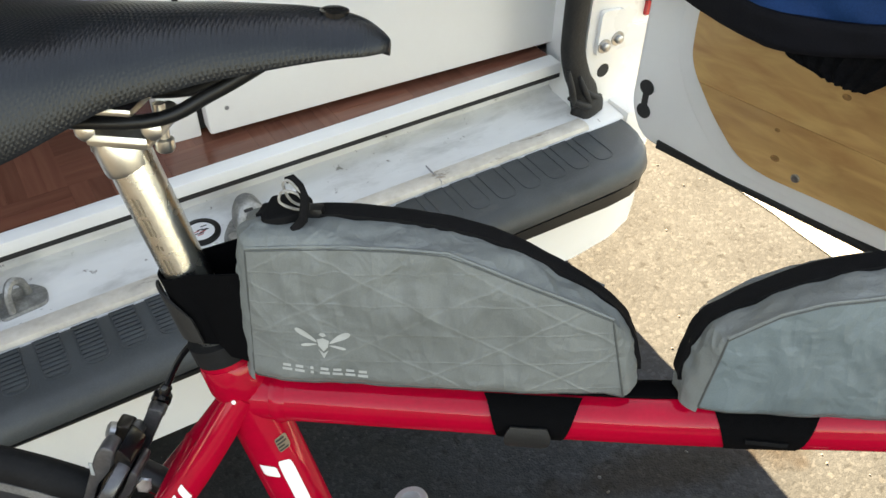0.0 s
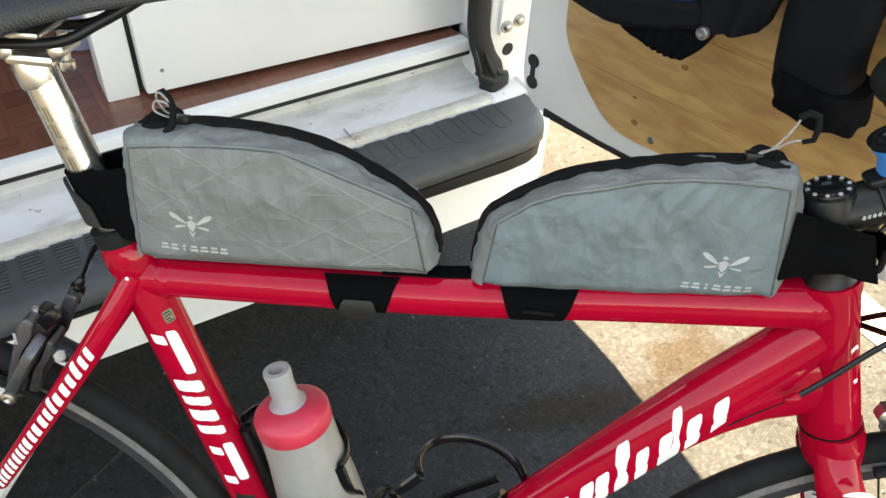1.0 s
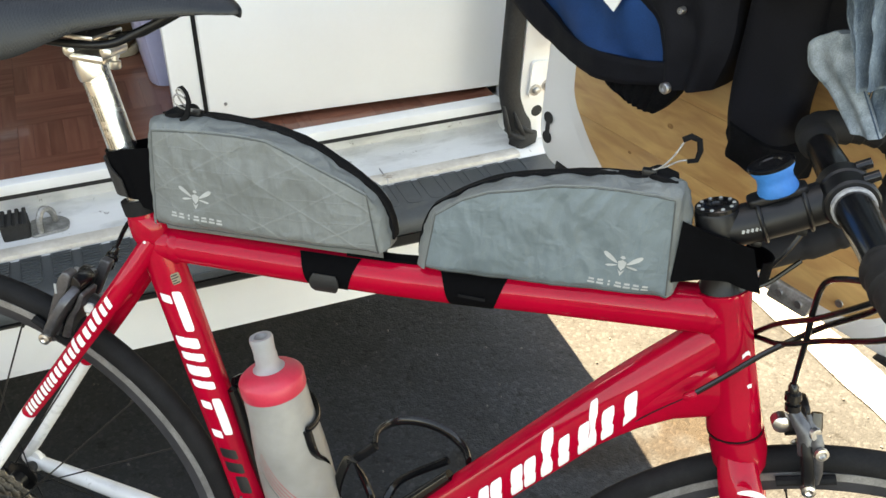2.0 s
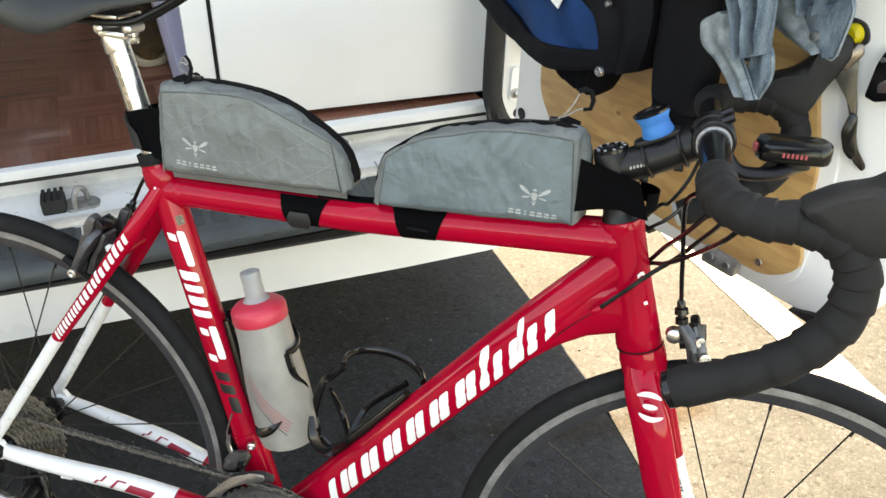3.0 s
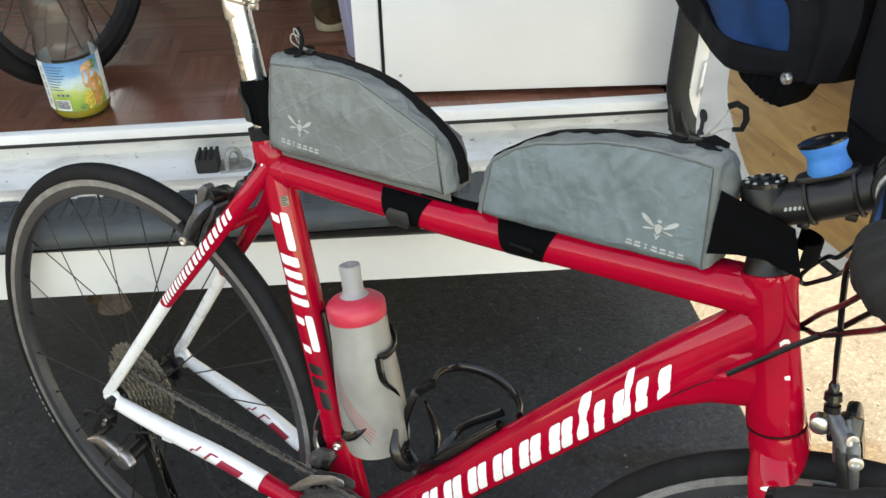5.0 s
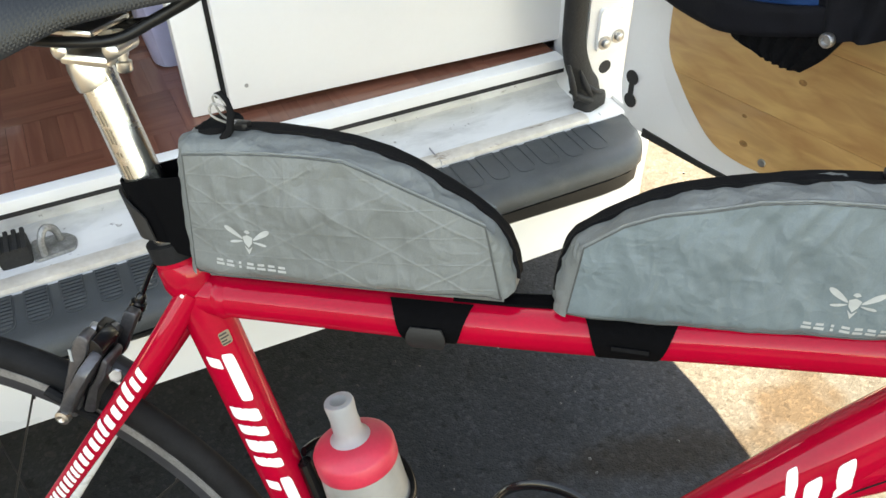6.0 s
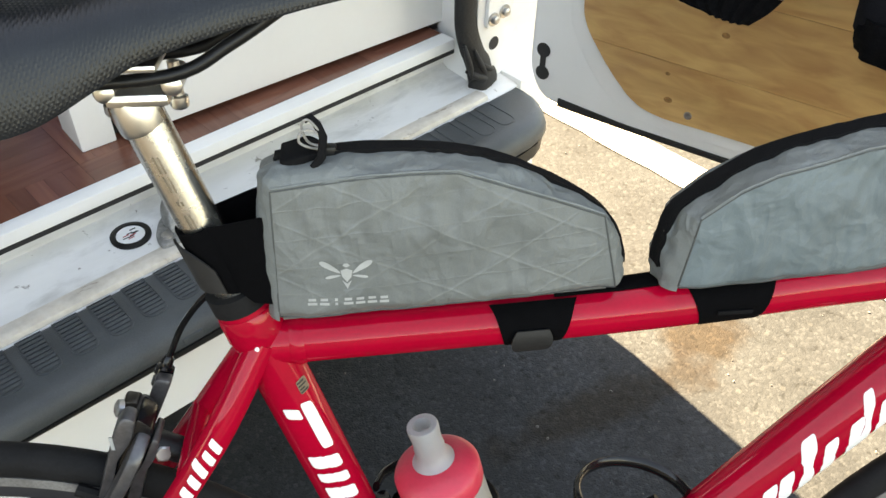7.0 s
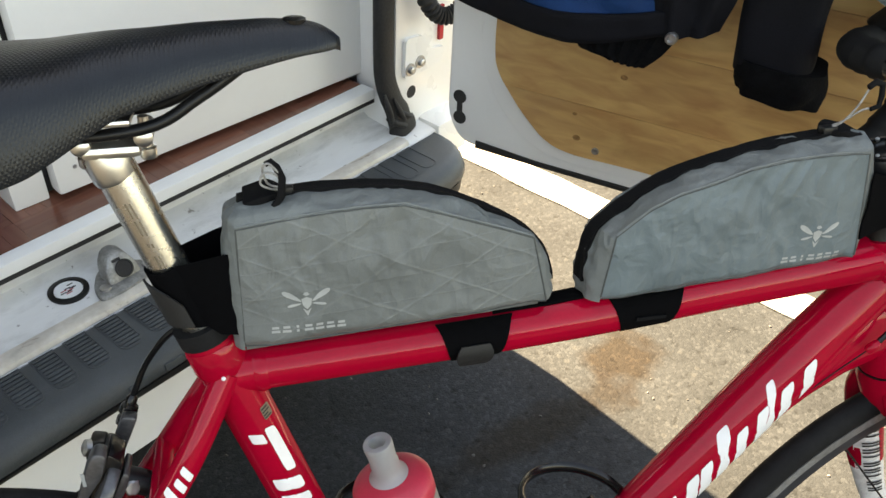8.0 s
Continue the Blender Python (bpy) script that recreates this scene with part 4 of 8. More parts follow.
latch = part("door_latch", slab(rounded([(0.5990, 0.8800), (0.6120, 0.8775), (0.6340, 0.8880), (0.6610, 0.8930), (0.6620, 0.9060), (0.6400, 0.9030), (0.6290, 0.9080), (0.6310, 0.9200), (0.6610, 0.9210), (0.6600, 0.9300), (0.6280, 0.9310), (0.6060, 0.9370), (0.6010, 0.9200)], 0.003), 0.0, 0.016, DD, soft=0.002), GLOSS_BLACK, door, "black latch mechanism")
part("latch_backing", slab(rounded([(0.5970, 0.8770), (0.6620, 0.8900), (0.6640, 0.9320), (0.6040, 0.9390)], 0.004), 0.0, 0.003, DD), BLACK, latch)
part("latch_claw", slab(rounded([(0.6130, 0.8900), (0.6240, 0.8940), (0.6230, 0.9010), (0.6380, 0.9080), (0.6360, 0.9130), (0.6180, 0.9080), (0.6110, 0.9000)], 0.002), 0.014, 0.0185, DD, soft=0.001), STEEL, latch, "steel latch claw")
for q, z in ((0.6075, 0.9270), (0.6500, 0.8990), (0.6520, 0.9255)):
    part("latch_rivet", lathe([(0.0030, 0), (0.0026, 0.0018), (0, 0.0020)], DD(q, z, 0.0162), (-0.987, -0.158, 0), 12), STEEL, latch)
bm = slab(rounded([(0.4443, 0.5594), (0.5026, 0.5614), (0.5055, 0.5906), (0.4472, 0.5904)], 0.005), 0.004, 0.018, DD, soft=0.002)
part("catch_plate", bm, GREYMETAL, door, "grey door catch plate")
for s in (0.4607, 0.4894):
    part("catch_bolt", lathe([(0.0055, 0), (0.005, 0.003), (0, 0.003)], DD(s, 0.5759, 0.0175), (-0.987, -0.158, 0), 12), STEEL, door)
part("corner_seal", slab(rounded([(0.5869, 0.5569), (0.624, 0.5545), (0.6601, 0.5536), (0.6765, 0.5593), (0.6808, 0.5857), (0.6859, 0.6378), (0.6733, 0.6319), (0.6611, 0.6065), (0.6554, 0.5872), (0.6411, 0.5768), (0.6192, 0.5709)], 0.006), -0.03, 0.008, DD, soft=0.003), SEAL, door, "black rubber corner seal")

# ---- wooden floor ----
part("interior_lining", wall_strip([(0.64, 3.36), (0.64, 0.745)], 0.541, 2.4, -0.02), LINING, van)
floor = part("van_floor", box(-0.945, 0.628, 0.709, 3.39, 0.523, 0.537), FLOORWOOD, van, "dark brown wooden floor")
# mosaic parquet: squares of five narrow fingers, turned from square to square
SQ = 0.116
FING = SQ / 5
finger = box(0, SQ - 0.0003, 0, FING - 0.0003, 0, 0.0035)
shared = None
rest = bmesh.new()
for i in range(-7, 8):
    for j in range(-2, 10):
        su, sv = -0.187 + i * SQ, 0.761 + j * SQ
        turned = (i + j) % 2 == 0
        for k in range(5):
            if turned:
                u0, u1, v0, v1 = su + k * FING, su + (k + 1) * FING, sv, sv + SQ
            else:
                u0, u1, v0, v1 = su, su + SQ, sv + k * FING, sv + (k + 1) * FING
            v0c, u0c, u1c = max(v0, 0.7095), max(u0, -0.943), min(u1, 0.626)
            if v1 - v0c < 0.004 or u1c - u0c < 0.004:
                continue
            whole = v0c == v0 and u0c == u0 and u1c == u1
            near = sv < 1.10 and (su < 0.05 or sv < 0.75)
            if not near or not whole:
                if near:
                    part("plank", box(u0c, u1c - 0.0003, v0c, v1 - 0.0003, 0.5368, 0.5403), FLOORWOOD_ACROSS if turned else FLOORWOOD, floor, smooth=False)
                else:
                    box(u0c, u1c - 0.0003, v0c, v1 - 0.0003, 0.5368, 0.5403, 0, rest)
                continue
            if shared is None:
                o = part("plank", finger, FLOORWOOD, floor, smooth=False)
                shared = o.data
            else:
                o = new("plank", shared)
                o.parent = floor
            o.location = (su + (k + 1) * FING, sv, 0.5368) if turned else (su, sv + k * FING, 0.5368)
            o.rotation_euler = (0, 0, math.pi / 2 if turned else 0)
tagged(part("planks_beyond", rest, FLOORWOOD, floor, smooth=False), kind="stuff")

# ---- cabinet in the van ----
CABM = VANM @ Matrix.Translation((0.117, 0.757, 0)) @ Matrix.Rotation(radians(-3.4), 4, "Z") @ Matrix.Translation((-0.117, -0.757, 0))
cab = thing("cabinet", "white painted plywood cabinet standing on the wooden floor", "cabinet", (0.36, 0.9, 0.5403), CABM)
part("body", box(0.1065, 0.6125, 0.812, 0.838, 0.5405, 0.883, 0.002), CABWHITE, cab)
part("post", box(0.058, 0.1045, 0.776, 0.845, 0.5405, 0.8955, 0.003), CABWHITE, cab)
part("upper_post", box(0.058, 0.1045, 0.776, 0.845, 0.8965, 1.35, 0.003), CABWHITE, cab)
cdoor = part("door", box(0.1115, 0.652, 0.7575, 0.785, 0.5495, 0.8835, 0.006), CABWHITE, cab)
part("screw", lathe([(0.003, 0), (0.003, 0.0006), (0, 0.0006)], (0.139, 0.757, 0.585), (0, -1, 0), 12), STEEL, cdoor)
part("screw", lathe([(0.003, 0), (0.003, 0.0006), (0, 0.0006)], (0.16, 0.757, 0.865), (0, -1, 0), 12), STEEL, cdoor)
part("upper_stile", box(0.1160, 0.2085, 0.757, 0.785, 0.8985, 1.35, 0.0025), CABWHITE, cab)
part("shelf", box(0.2090, 0.6125, 0.7565, 0.955, 0.884, 0.8960, 0.002), CABWHITE, cab)
# near-black panels put the compartment's inner shade into colour
part("compartment_shade_back", box(0.1065, 0.6125, 0.956, 0.966, 0.884, 1.35), UNDER_AND_SHADE, cab)
part("compartment_shade_top", box(0.1065, 0.6125, 0.786, 0.955, 1.15, 1.16), UNDER_AND_SHADE, cab)
part("wooden_strip", box(0.0405, 0.0575, 0.770, 0.800, 0.8965, 1.35, 0.002), TAN, cab, "pale bare wooden strip")
# dark filler that imitates shade between post and door
part("gap_shade_strip", box(0.1047, 0.128, 0.786, 0.811, 0.545, 1.30), UNDER_AND_SHADE, cab)
tass = thing("tassel", "frayed beige thread tassel hanging on a white cabinet", "tassel", (0.556, 0.734, 0.90), VANM)
rng = random.Random(2)
for k in range(9):
    du = rng.uniform(-0.012, 0.012)
    part("thread", tube(smooth_path([(0.556 + du * 0.4, 0.735, 0.905), (0.556 + du, 0.732, 0.87), (0.556 + du * 1.1, 0.731, 0.852 - rng.random() * 0.012)], 4), 0.0011, 6), TAN, tass)

# ---- road bicycle: x forwards, y to the van, z up in its own leaning frame ----
BIKE = pose(0, 0, 0, -10.6, 0, 0)
REAR, FRONT, AXLE_Z, BB = -0.3955, 0.590, 0.3366, (0.0, 0.267)
bike = thing("road_bicycle", "red and white aluminium road bicycle leaning on an open van door", "bicycle", (0, 0, 0), BIKE)


def seat_x(z):
    return -(z - 0.267) * 0.3045


def head_x(z):
    return 0.4149 - (z - 0.75) * 0.304


TT = smooth_path([(-0.143, 0, 0.7515), (0.10, 0, 0.7615), (0.25, 0, 0.7755), (0.405, 0, 0.789)], 8)
part("top_tube", tube(TT, [0.0185, 0.0195, 0.021, 0.0225], 24), RED, bike, "glossy red top tube")
DT = smooth_path([(0.0, 0, 0.268), (0.2, 0, 0.5135), (0.333, 0, 0.677), (0.41, 0, 0.768)], 8)
part("down_tube", tube(DT, [0.027, 0.0272, 0.0275, 0.024], 28, flat=0.88), RED, bike, "fat glossy red down tube")
loops = []
for k in range(17):
    x = 0.298 + 0.122 * k / 16
    low = lerp([(0.298, 0.600), (0.315, 0.6135), (0.335, 0.633), (0.354, 0.650), (0.381, 0.667), (0.412, 0.677), (0.438, 0.680)], x)
    high = min(lerp([(0.298, 0.645), (0.333, 0.690), (0.41, 0.780)], x), 0.755)
    mid, half = (low + high) / 2, (high - low) / 2
    loops.append([Vector((x, lerp([(0, 0.0175), (5, 0.0205), (9, 0.0238), (12, 0.0238), (16, 0.0205)], k) * abs(math.cos(a)) ** 0.85 * math.copysign(1, math.cos(a)), mid + half * math.sin(a))) for a in [2 * math.pi * q / 28 for q in range(28)]])
part("gusset", rings(bmesh.new(), loops), RED, bike)
part("seat_tube", tube([(seat_x(z), 0, z) for z in (0.262, 0.5, 0.70, 0.7835)], [0.021, 0.0195, 0.0195, 0.0195], 24), RED, bike, "glossy red seat tube")
part("head_tube", tube([(head_x(z), 0, z) for z in (0.669, 0.672, 0.69, 0.74, 0.795, 0.808, 0.8125)], [0.0245, 0.026, 0.0245, 0.0228, 0.0228, 0.0242, 0.0235], 28), RED, bike)
part("bottom_bracket_shell", lathe([(0.022, -0.036), (0.0225, -0.035), (0.0225, 0.035), (0.022, 0.036)], (0, 0, 0.267), (0, 1, 0), 28), RED, bike)
part("seat_clamp", tube([(seat_x(z), 0, z) for z in (0.784, 0.797)], 0.0205, 24), TYRE, bike)
for side in (-1, 1):
    ss = smooth_path([(-0.146, side * 0.010, 0.757), (-0.185, side * 0.032, 0.69), (-0.245, side * 0.045, 0.600), (-0.2885, side * 0.0522, 0.5368)], 6)
    stay = part("seat_stay", tube(ss, [0.0105, 0.0105, 0.0095, 0.0085], 16), RED, bike)
    part("lower_stay", tube([ss[-1], (-0.394, side * 0.066, 0.3685), (-0.411, side * 0.067, 0.3435)], [0.0085, 0.0080, 0.0074], 16), WHITE_PAINT, stay, "white lower end of the stay")
    k_side = 1.0 if side < 0 else 0.86
    cs = smooth_path([(-0.022, side * 0.024, 0.279), (-0.085, side * 0.034, 0.295), (-0.135, side * 0.043, 0.3075)], 5)
    cst = part("chain_stay", tube(cs, [0.0140, 0.0125, 0.0138], 16), RED, bike)
    part("white_stay", tube(smooth_path([cs[-1], (-0.208, side * 0.052, 0.3205), (-0.293, side * 0.060, 0.3260), (-0.380, side * 0.066, 0.3325), (-0.412, side * 0.067, 0.341)], 4), [r * k_side for r in (0.0138, 0.0132, 0.0122, 0.0108, 0.0080)], 16), WHITE_PAINT, cst, "white rear end of the stay")
    if side < 0:
        part("cable_boss", tube([(-0.300, -0.066, 0.3165), (-0.285, -0.064, 0.3165)], 0.0045, 10), WHITE_PAINT, cst)
    for x0, x1, low, high, lean in ((-0.202, -0.166, -0.0060, 0.0060, 0.008), (-0.2235, -0.2195, -0.0060, 0.0070, 0.010), (-0.2130, -0.2010, 0.0055, 0.0072, 0.002), (-0.2475, -0.2440, -0.0045, 0.0020, 0.005), (-0.2430, -0.2350, 0.0008, 0.0022, 0.002), (-0.2370, -0.2335, 0.0015, 0.0080, 0.005)):
        bm = bmesh.new()
        rows = []
        for j in range(6):
            zz = (low + 0.003 + (high - low) * j / 5) * k_side
            row = []
            for x in (x0 + lean * j / 5, (x0 + x1) / 2 + lean * j / 5, x1 + lean * j / 5):
                zc, yc, rc = (float(np.interp(x, [-0.293, -0.208, -0.135], k)) for k in ((0.3260, 0.3205, 0.3075), (0.060, 0.052, 0.043), (0.0126 * k_side, 0.0137 * k_side, 0.0142 * k_side)))
                row.append(bm.verts.new((x, side * yc - math.sqrt(max(rc * rc - zz * zz, 1e-6)) - 0.0004, zc + zz)))
            rows.append(row)
        for a, b in zip(rows, rows[1:]):
            for k in (0, 1):
                bm.faces.new((a[k], a[k + 1], b[k + 1], b[k]))
        part("stay_decal", bm, DARK_RED, cst)
    part("dropout", slab(rounded([(-0.392, 0.352), (-0.382, 0.328), (-0.398, 0.318), (-0.418, 0.334), (-0.4175, 0.346), (-0.409, 0.3525)], 0.005), side * 0.063, side * 0.0705, xz(), soft=0.001), WHITE_PAINT, bike)
part("stay_bridge", tube([(-0.207, -0.036, 0.662), (-0.207, 0.036, 0.662)], 0.008, 12), RED, bike)

for x, z, ax, r in ((-0.1225, 0.7521, (0.999, 0, 0.04), 0.0187), (0.3895, 0.7877, (0.996, 0, 0.09), 0.0222)):
    part("weld", tube([Vector((x, 0, z)) - Vector(ax) * 0.005, Vector((x, 0, z)), Vector((x, 0, z)) + Vector(ax) * 0.005], [r, r + 0.0016, r], 28), RED, bike)
part("weld", tube([(seat_x(z), 0, z) for z in (0.7560, 0.7620, 0.7760, 0.7800)], [0.0196, 0.0212, 0.0208, 0.0198], 24), RED, bike)
part("paint_chip", lathe([(0.0017, 0), (0.0012, 0.0008), (0, 0.0010)], (-0.1490, -0.0208, 0.7585), (-0.1, -1, 0.25), 10), DECAL, bike)
loops = []
for x in np.linspace(0.055, 0.175, 14):
    zc, rc = lerp([(-0.143, 0.7515), (0.10, 0.7615), (0.25, 0.7755)], x), lerp([(-0.143, 0.0185), (0.10, 0.0195), (0.25, 0.021)], x)
    loops.append([Vector((x, (rc + d) * math.sin(a), zc + (rc + d) * math.cos(a))) for d, a in ((0.0002, -0.40), (0.0020, -0.37), (0.0024, -0.2), (0.0024, 0.2), (0.0020, 0.37), (0.0002, 0.40))])
part("frame_protector", rings(bmesh.new(), loops), STRAP, bike, "black rubber strip on the tube")

# seat post and saddle
pd = Vector((seat_x(1.0) - seat_x(0.0), 0, 1.0)).normalized()
post = part("seat_post", tube([(seat_x(z), 0, z) for z in (0.60, 0.80, 0.915, 0.922)], 0.0137, 28), POST, bike, "polished alloy seat post")
for k, h in enumerate((0.011, 0.011, 0.003, 0.010, 0.012, 0.010, 0.011)):
    z = 0.893 - k * 0.013
    bm = bmesh.new()
    for a0 in (-1.75, -1.55):
        pts = []
        for j in range(3):
            a = a0 + j * 0.05
            pts.append([Vector((seat_x(zz) + 0.0139 * math.cos(a), 0.0139 * math.sin(a), zz)) for zz in (z - h / 2, z + h / 2)])
        rings(bm, [[p[0] for p in pts], [p[1] for p in pts]], close=False, caps=False)
    part("etched_mark", bm, ETCH, post)
px = seat_x(0.925)
head = lathe([(0.0139, -0.010), (0.0148, -0.007), (0.0150, 0.006), (0.0140, 0.012)], (px, 0, 0.921), (pd.x, 0, pd.z), 24)
part("post_head", head, ALLOY, post)
part("rail_clamp", box(px - 0.014, px + 0.022, -0.015, 0.015, 0.929, 0.9375, 0.004), ALLOY, post, "polished rail clamp")
part("rail_clamp", box(px - 0.014, px + 0.020, -0.024, 0.024, 0.9525, 0.957, 0.002), ALLOY, post)
for bx, bz in ((-0.2135, 0.9380), (-0.1760, 0.9415)):
    part("clamp_barrel", lathe([(0.004, -0.015), (0.006, -0.0135), (0.006, 0.0135), (0.004, 0.015)], (bx, 0, bz), (0, 1, 0), 18), ALLOY, post)
    part("clamp_bolt", lathe([(0.0, 0), (0.0045, 0), (0.0055, 0.0015), (0.0055, 0.007), (0.0035, 0.008), (0.0035, 0.028)], (bx, 0, bz - 0.018), (0, 0, 1), 14), ALLOY, post)
# stations of the saddle: x, half width, height of the crown, of the shoulder and of the skirt
st = [(-0.346, 0.016, 0.980, 0.981, 0.969), (-0.342, 0.030, 0.987, 0.988, 0.966), (-0.335, 0.044, 0.992, 0.9925, 0.961), (-0.325, 0.0565, 0.995, 0.994, 0.956), (-0.310, 0.0655, 0.997, 0.993, 0.949), (-0.292, 0.0695, 0.998, 0.991, 0.9415), (-0.272, 0.0695, 0.999, 0.989, 0.9360), (-0.253, 0.0672, 0.998, 0.986, 0.9345), (-0.236, 0.0630, 0.999, 0.986, 0.9385), (-0.222, 0.0580, 1.000, 0.986, 0.9450), (-0.207, 0.0515, 1.002, 0.987, 0.953), (-0.187, 0.042, 1.004, 0.989, 0.963), (-0.165, 0.035, 1.005, 0.991, 0.969), (-0.138, 0.028, 1.007, 0.995, 0.976), (-0.095, 0.0215, 1.008, 0.998, 0.985), (-0.075, 0.0185, 1.0065, 0.997, 0.9885), (-0.065, 0.0160, 1.0045, 0.9965, 0.9890), (-0.058, 0.0125, 1.0010, 0.9955, 0.9890), (-0.053, 0.0080, 0.9970, 0.9935, 0.9890), (-0.0505, 0.0035, 0.9940, 0.9920, 0.9895)]


def saddle_at(x, k):
    """Width and heights along the saddle, evened out over a centimetre but at its ends."""
    reach = min(0.006, x + 0.346, -0.0505 - x)
    return sum(float(np.interp(x + reach * d, [q[0] for q in st], [q[k] for q in st])) * g for d, g in ((-1, 0.15), (-0.5, 0.2), (0, 0.3), (0.5, 0.2), (1, 0.15)))


xs = sorted(list(np.linspace(-0.346, -0.0505, 90)) + [-0.3455, -0.3445, -0.3435, -0.3415, -0.3405, -0.0535, -0.0515])
loops = []
for x in xs:
    w, t, e, s = (saddle_at(x, k) for k in (1, 2, 3, 4))
    half = [(0.0, t), (0.25, e + (t - e) * 0.92), (0.45, e + (t - e) * 0.72), (0.64, e + (t - e) * 0.42), (0.80, e), (0.91, e - 0.28 * (e - s)), (0.975, e - 0.62 * (e - s)), (1.0, s + 0.10 * (e - s)), (0.985, s), (0.95, s + 0.0015), (0.86, min(e - 0.003, s + 0.5 * (e - s))), (0.45, min(t, e) - 0.006), (0.0, min(t, e) - 0.006)]
    loops.append([Vector((x, -w * a, z)) for a, z in half] + [Vector((x, w * a, z)) for a, z in half[-2:0:-1]])
saddle = part("saddle", rings(bmesh.new(), loops), SADDLE, bike, "black moulded saddle")
for side in (-1, 1):
    part("saddle_rail", tube(smooth_path([(-0.315, side * 0.030, 0.972), (-0.285, side * 0.024, 0.956), (-0.25, side * 0.022, 0.9475), (-0.175, side * 0.021, 0.950), (-0.140, side * 0.014, 0.965), (-0.105, side * 0.008, 0.986)], 6), 0.0038, 10), BLACK, saddle)
for x, y, z in ((-0.3035, -0.0655, 0.9690), (-0.3035, 0.0655, 0.9690)):
    part("rivet", lathe([(0.0085, -0.003), (0.0085, 0.0012), (0.0075, 0.0022), (0.006, 0.0016), (0.0045, 0.0002), (0, 0.0002)], (x, y, z), (-0.35, y * 15, 0.30), 20), GLOSS_BLACK, saddle)

part("nose_badge", lathe([(0.0072, -0.003), (0.0074, 0.0002), (0.006, 0.0008), (0, 0.0008)], (-0.078, 0, 1.0070), (0.02, 0, 1), 18), GLOSS_BLACK, saddle)

# fork and headset
for side in (-1, 1):
    pts = smooth_path([(0.441, side * 0.012, 0.664), (0.452, side * 0.030, 0.625), (0.470, side * 0.040, 0.585), (0.492, side * 0.045, 0.52), (0.501, side * 0.046, 0.497)], 6)
    blade = part("fork_blade", tube(pts, [0.016, 0.0195, 0.021, 0.0205, 0.019], 20, flat=0.62), RED, bike, "red and white fork blade")
    part("white_tip", tube(smooth_path([pts[-1], (0.525, side * 0.049, 0.445), (0.560, side * 0.052, 0.385), (0.588, side * 0.053, 0.343)], 6), [0.019, 0.0155, 0.012, 0.009], 16, flat=0.62), WHITE_PAINT, blade)
    for zz in (0.47, 0.452):
        part("blade_mark", box(0.512 - (zz - 0.47) * 0.3, 0.528 - (zz - 0.47) * 0.3, side * 0.0555, side * 0.061, zz - 0.002, zz + 0.002), DARK_RED, blade)
part("fork_crown", tube([(head_x(z) + 0.002, 0, z) for z in (0.6685, 0.655, 0.635, 0.615)], [0.0245, 0.0265, 0.025, 0.016], 24, flat=1.15), RED, bike)
part("crown_race", tube([(head_x(z), 0, z) for z in (0.6672, 0.6692)], 0.0255, 24), BLACK, bike)
part("steerer_spacer", tube([(head_x(z), 0, z) for z in (0.8126, 0.8185, 0.825, 0.848)], [0.021, 0.0185, 0.0172, 0.0172], 24), BLACK, bike)

# stem and handlebar
CL = Vector((0.470, 0, 0.912))
stem = part("stem", tube(smooth_path([(0.372, 0, 0.862), (0.395, 0, 0.871), (0.43, 0, 0.889), (0.455, 0, 0.904)], 5), [0.0165, 0.0175, 0.0175, 0.0175], 20), BLACK, bike, "black anodised alloy stem")
part("steerer_clamp", tube([(head_x(z), 0, z) for z in (0.846, 0.848, 0.881, 0.883)], [0.0175, 0.0188, 0.0188, 0.0178], 24), BLACK, stem)
cap = lathe([(0.0178, 0), (0.0178, 0.003), (0.0165, 0.0038), (0.0150, 0.0030), (0.0135, 0.0030), (0.0125, 0.0038), (0.007, 0.0038), (0.006, 0.002), (0, 0.002)], (head_x(0.883), 0, 0.883), (-0.30, 0, 0.954), 32)
part("top_cap", cap, GLOSS_BLACK, stem)
for k in range(10):
    a = k * 0.628
    ax = Vector((-0.30, 0, 0.954))
    e1 = Vector((0.954, 0, 0.30))
    c = Vector((head_x(0.883), 0, 0.883)) + ax * 0.0036 + (e1 * math.cos(a) + Vector((0, 1, 0)) * math.sin(a)) * 0.0142
    part("cap_stud", lathe([(0.0017, 0), (0.0014, 0.001), (0, 0.001)], c, ax, 8), SILVER_DECAL, stem)
for y in (-0.019, 0.019):
    part("steerer_bolt", lathe([(0.004, 0), (0.004, 0.004), (0.002, 0.0045), (0, 0.003)], (0.352, y * 0.5, 0.866), (-1, 0, 0.3), 12), STEEL, stem)
part("faceplate", lathe([(0.0195, -0.023), (0.0212, -0.021), (0.0212, -0.006), (0.0195, -0.004), (0.0195, 0.004), (0.0212, 0.006), (0.0212, 0.021), (0.0195, 0.023)], CL, (0, 1, 0), 28), BLACK, stem)
for y in (-0.014, 0.014):
    for dz, dx in ((0.0195, 0.004), (-0.0195, 0.006)):
        part("clamp_bolt", lathe([(0.0045, 0), (0.0045, 0.012), (0.0025, 0.0125), (0, 0.010)], CL + Vector((dx, y, dz)), (0.85, 0, 0.5), 12), GLOSS_BLACK, stem)
for k in range(5):
    part("stem_print", box(0.396 + k * 0.0032, 0.3980 + k * 0.0032, -0.0180, -0.0174, 0.8715 + k * 0.0014, 0.8745 + k * 0.0014), SILVER_DECAL, stem)
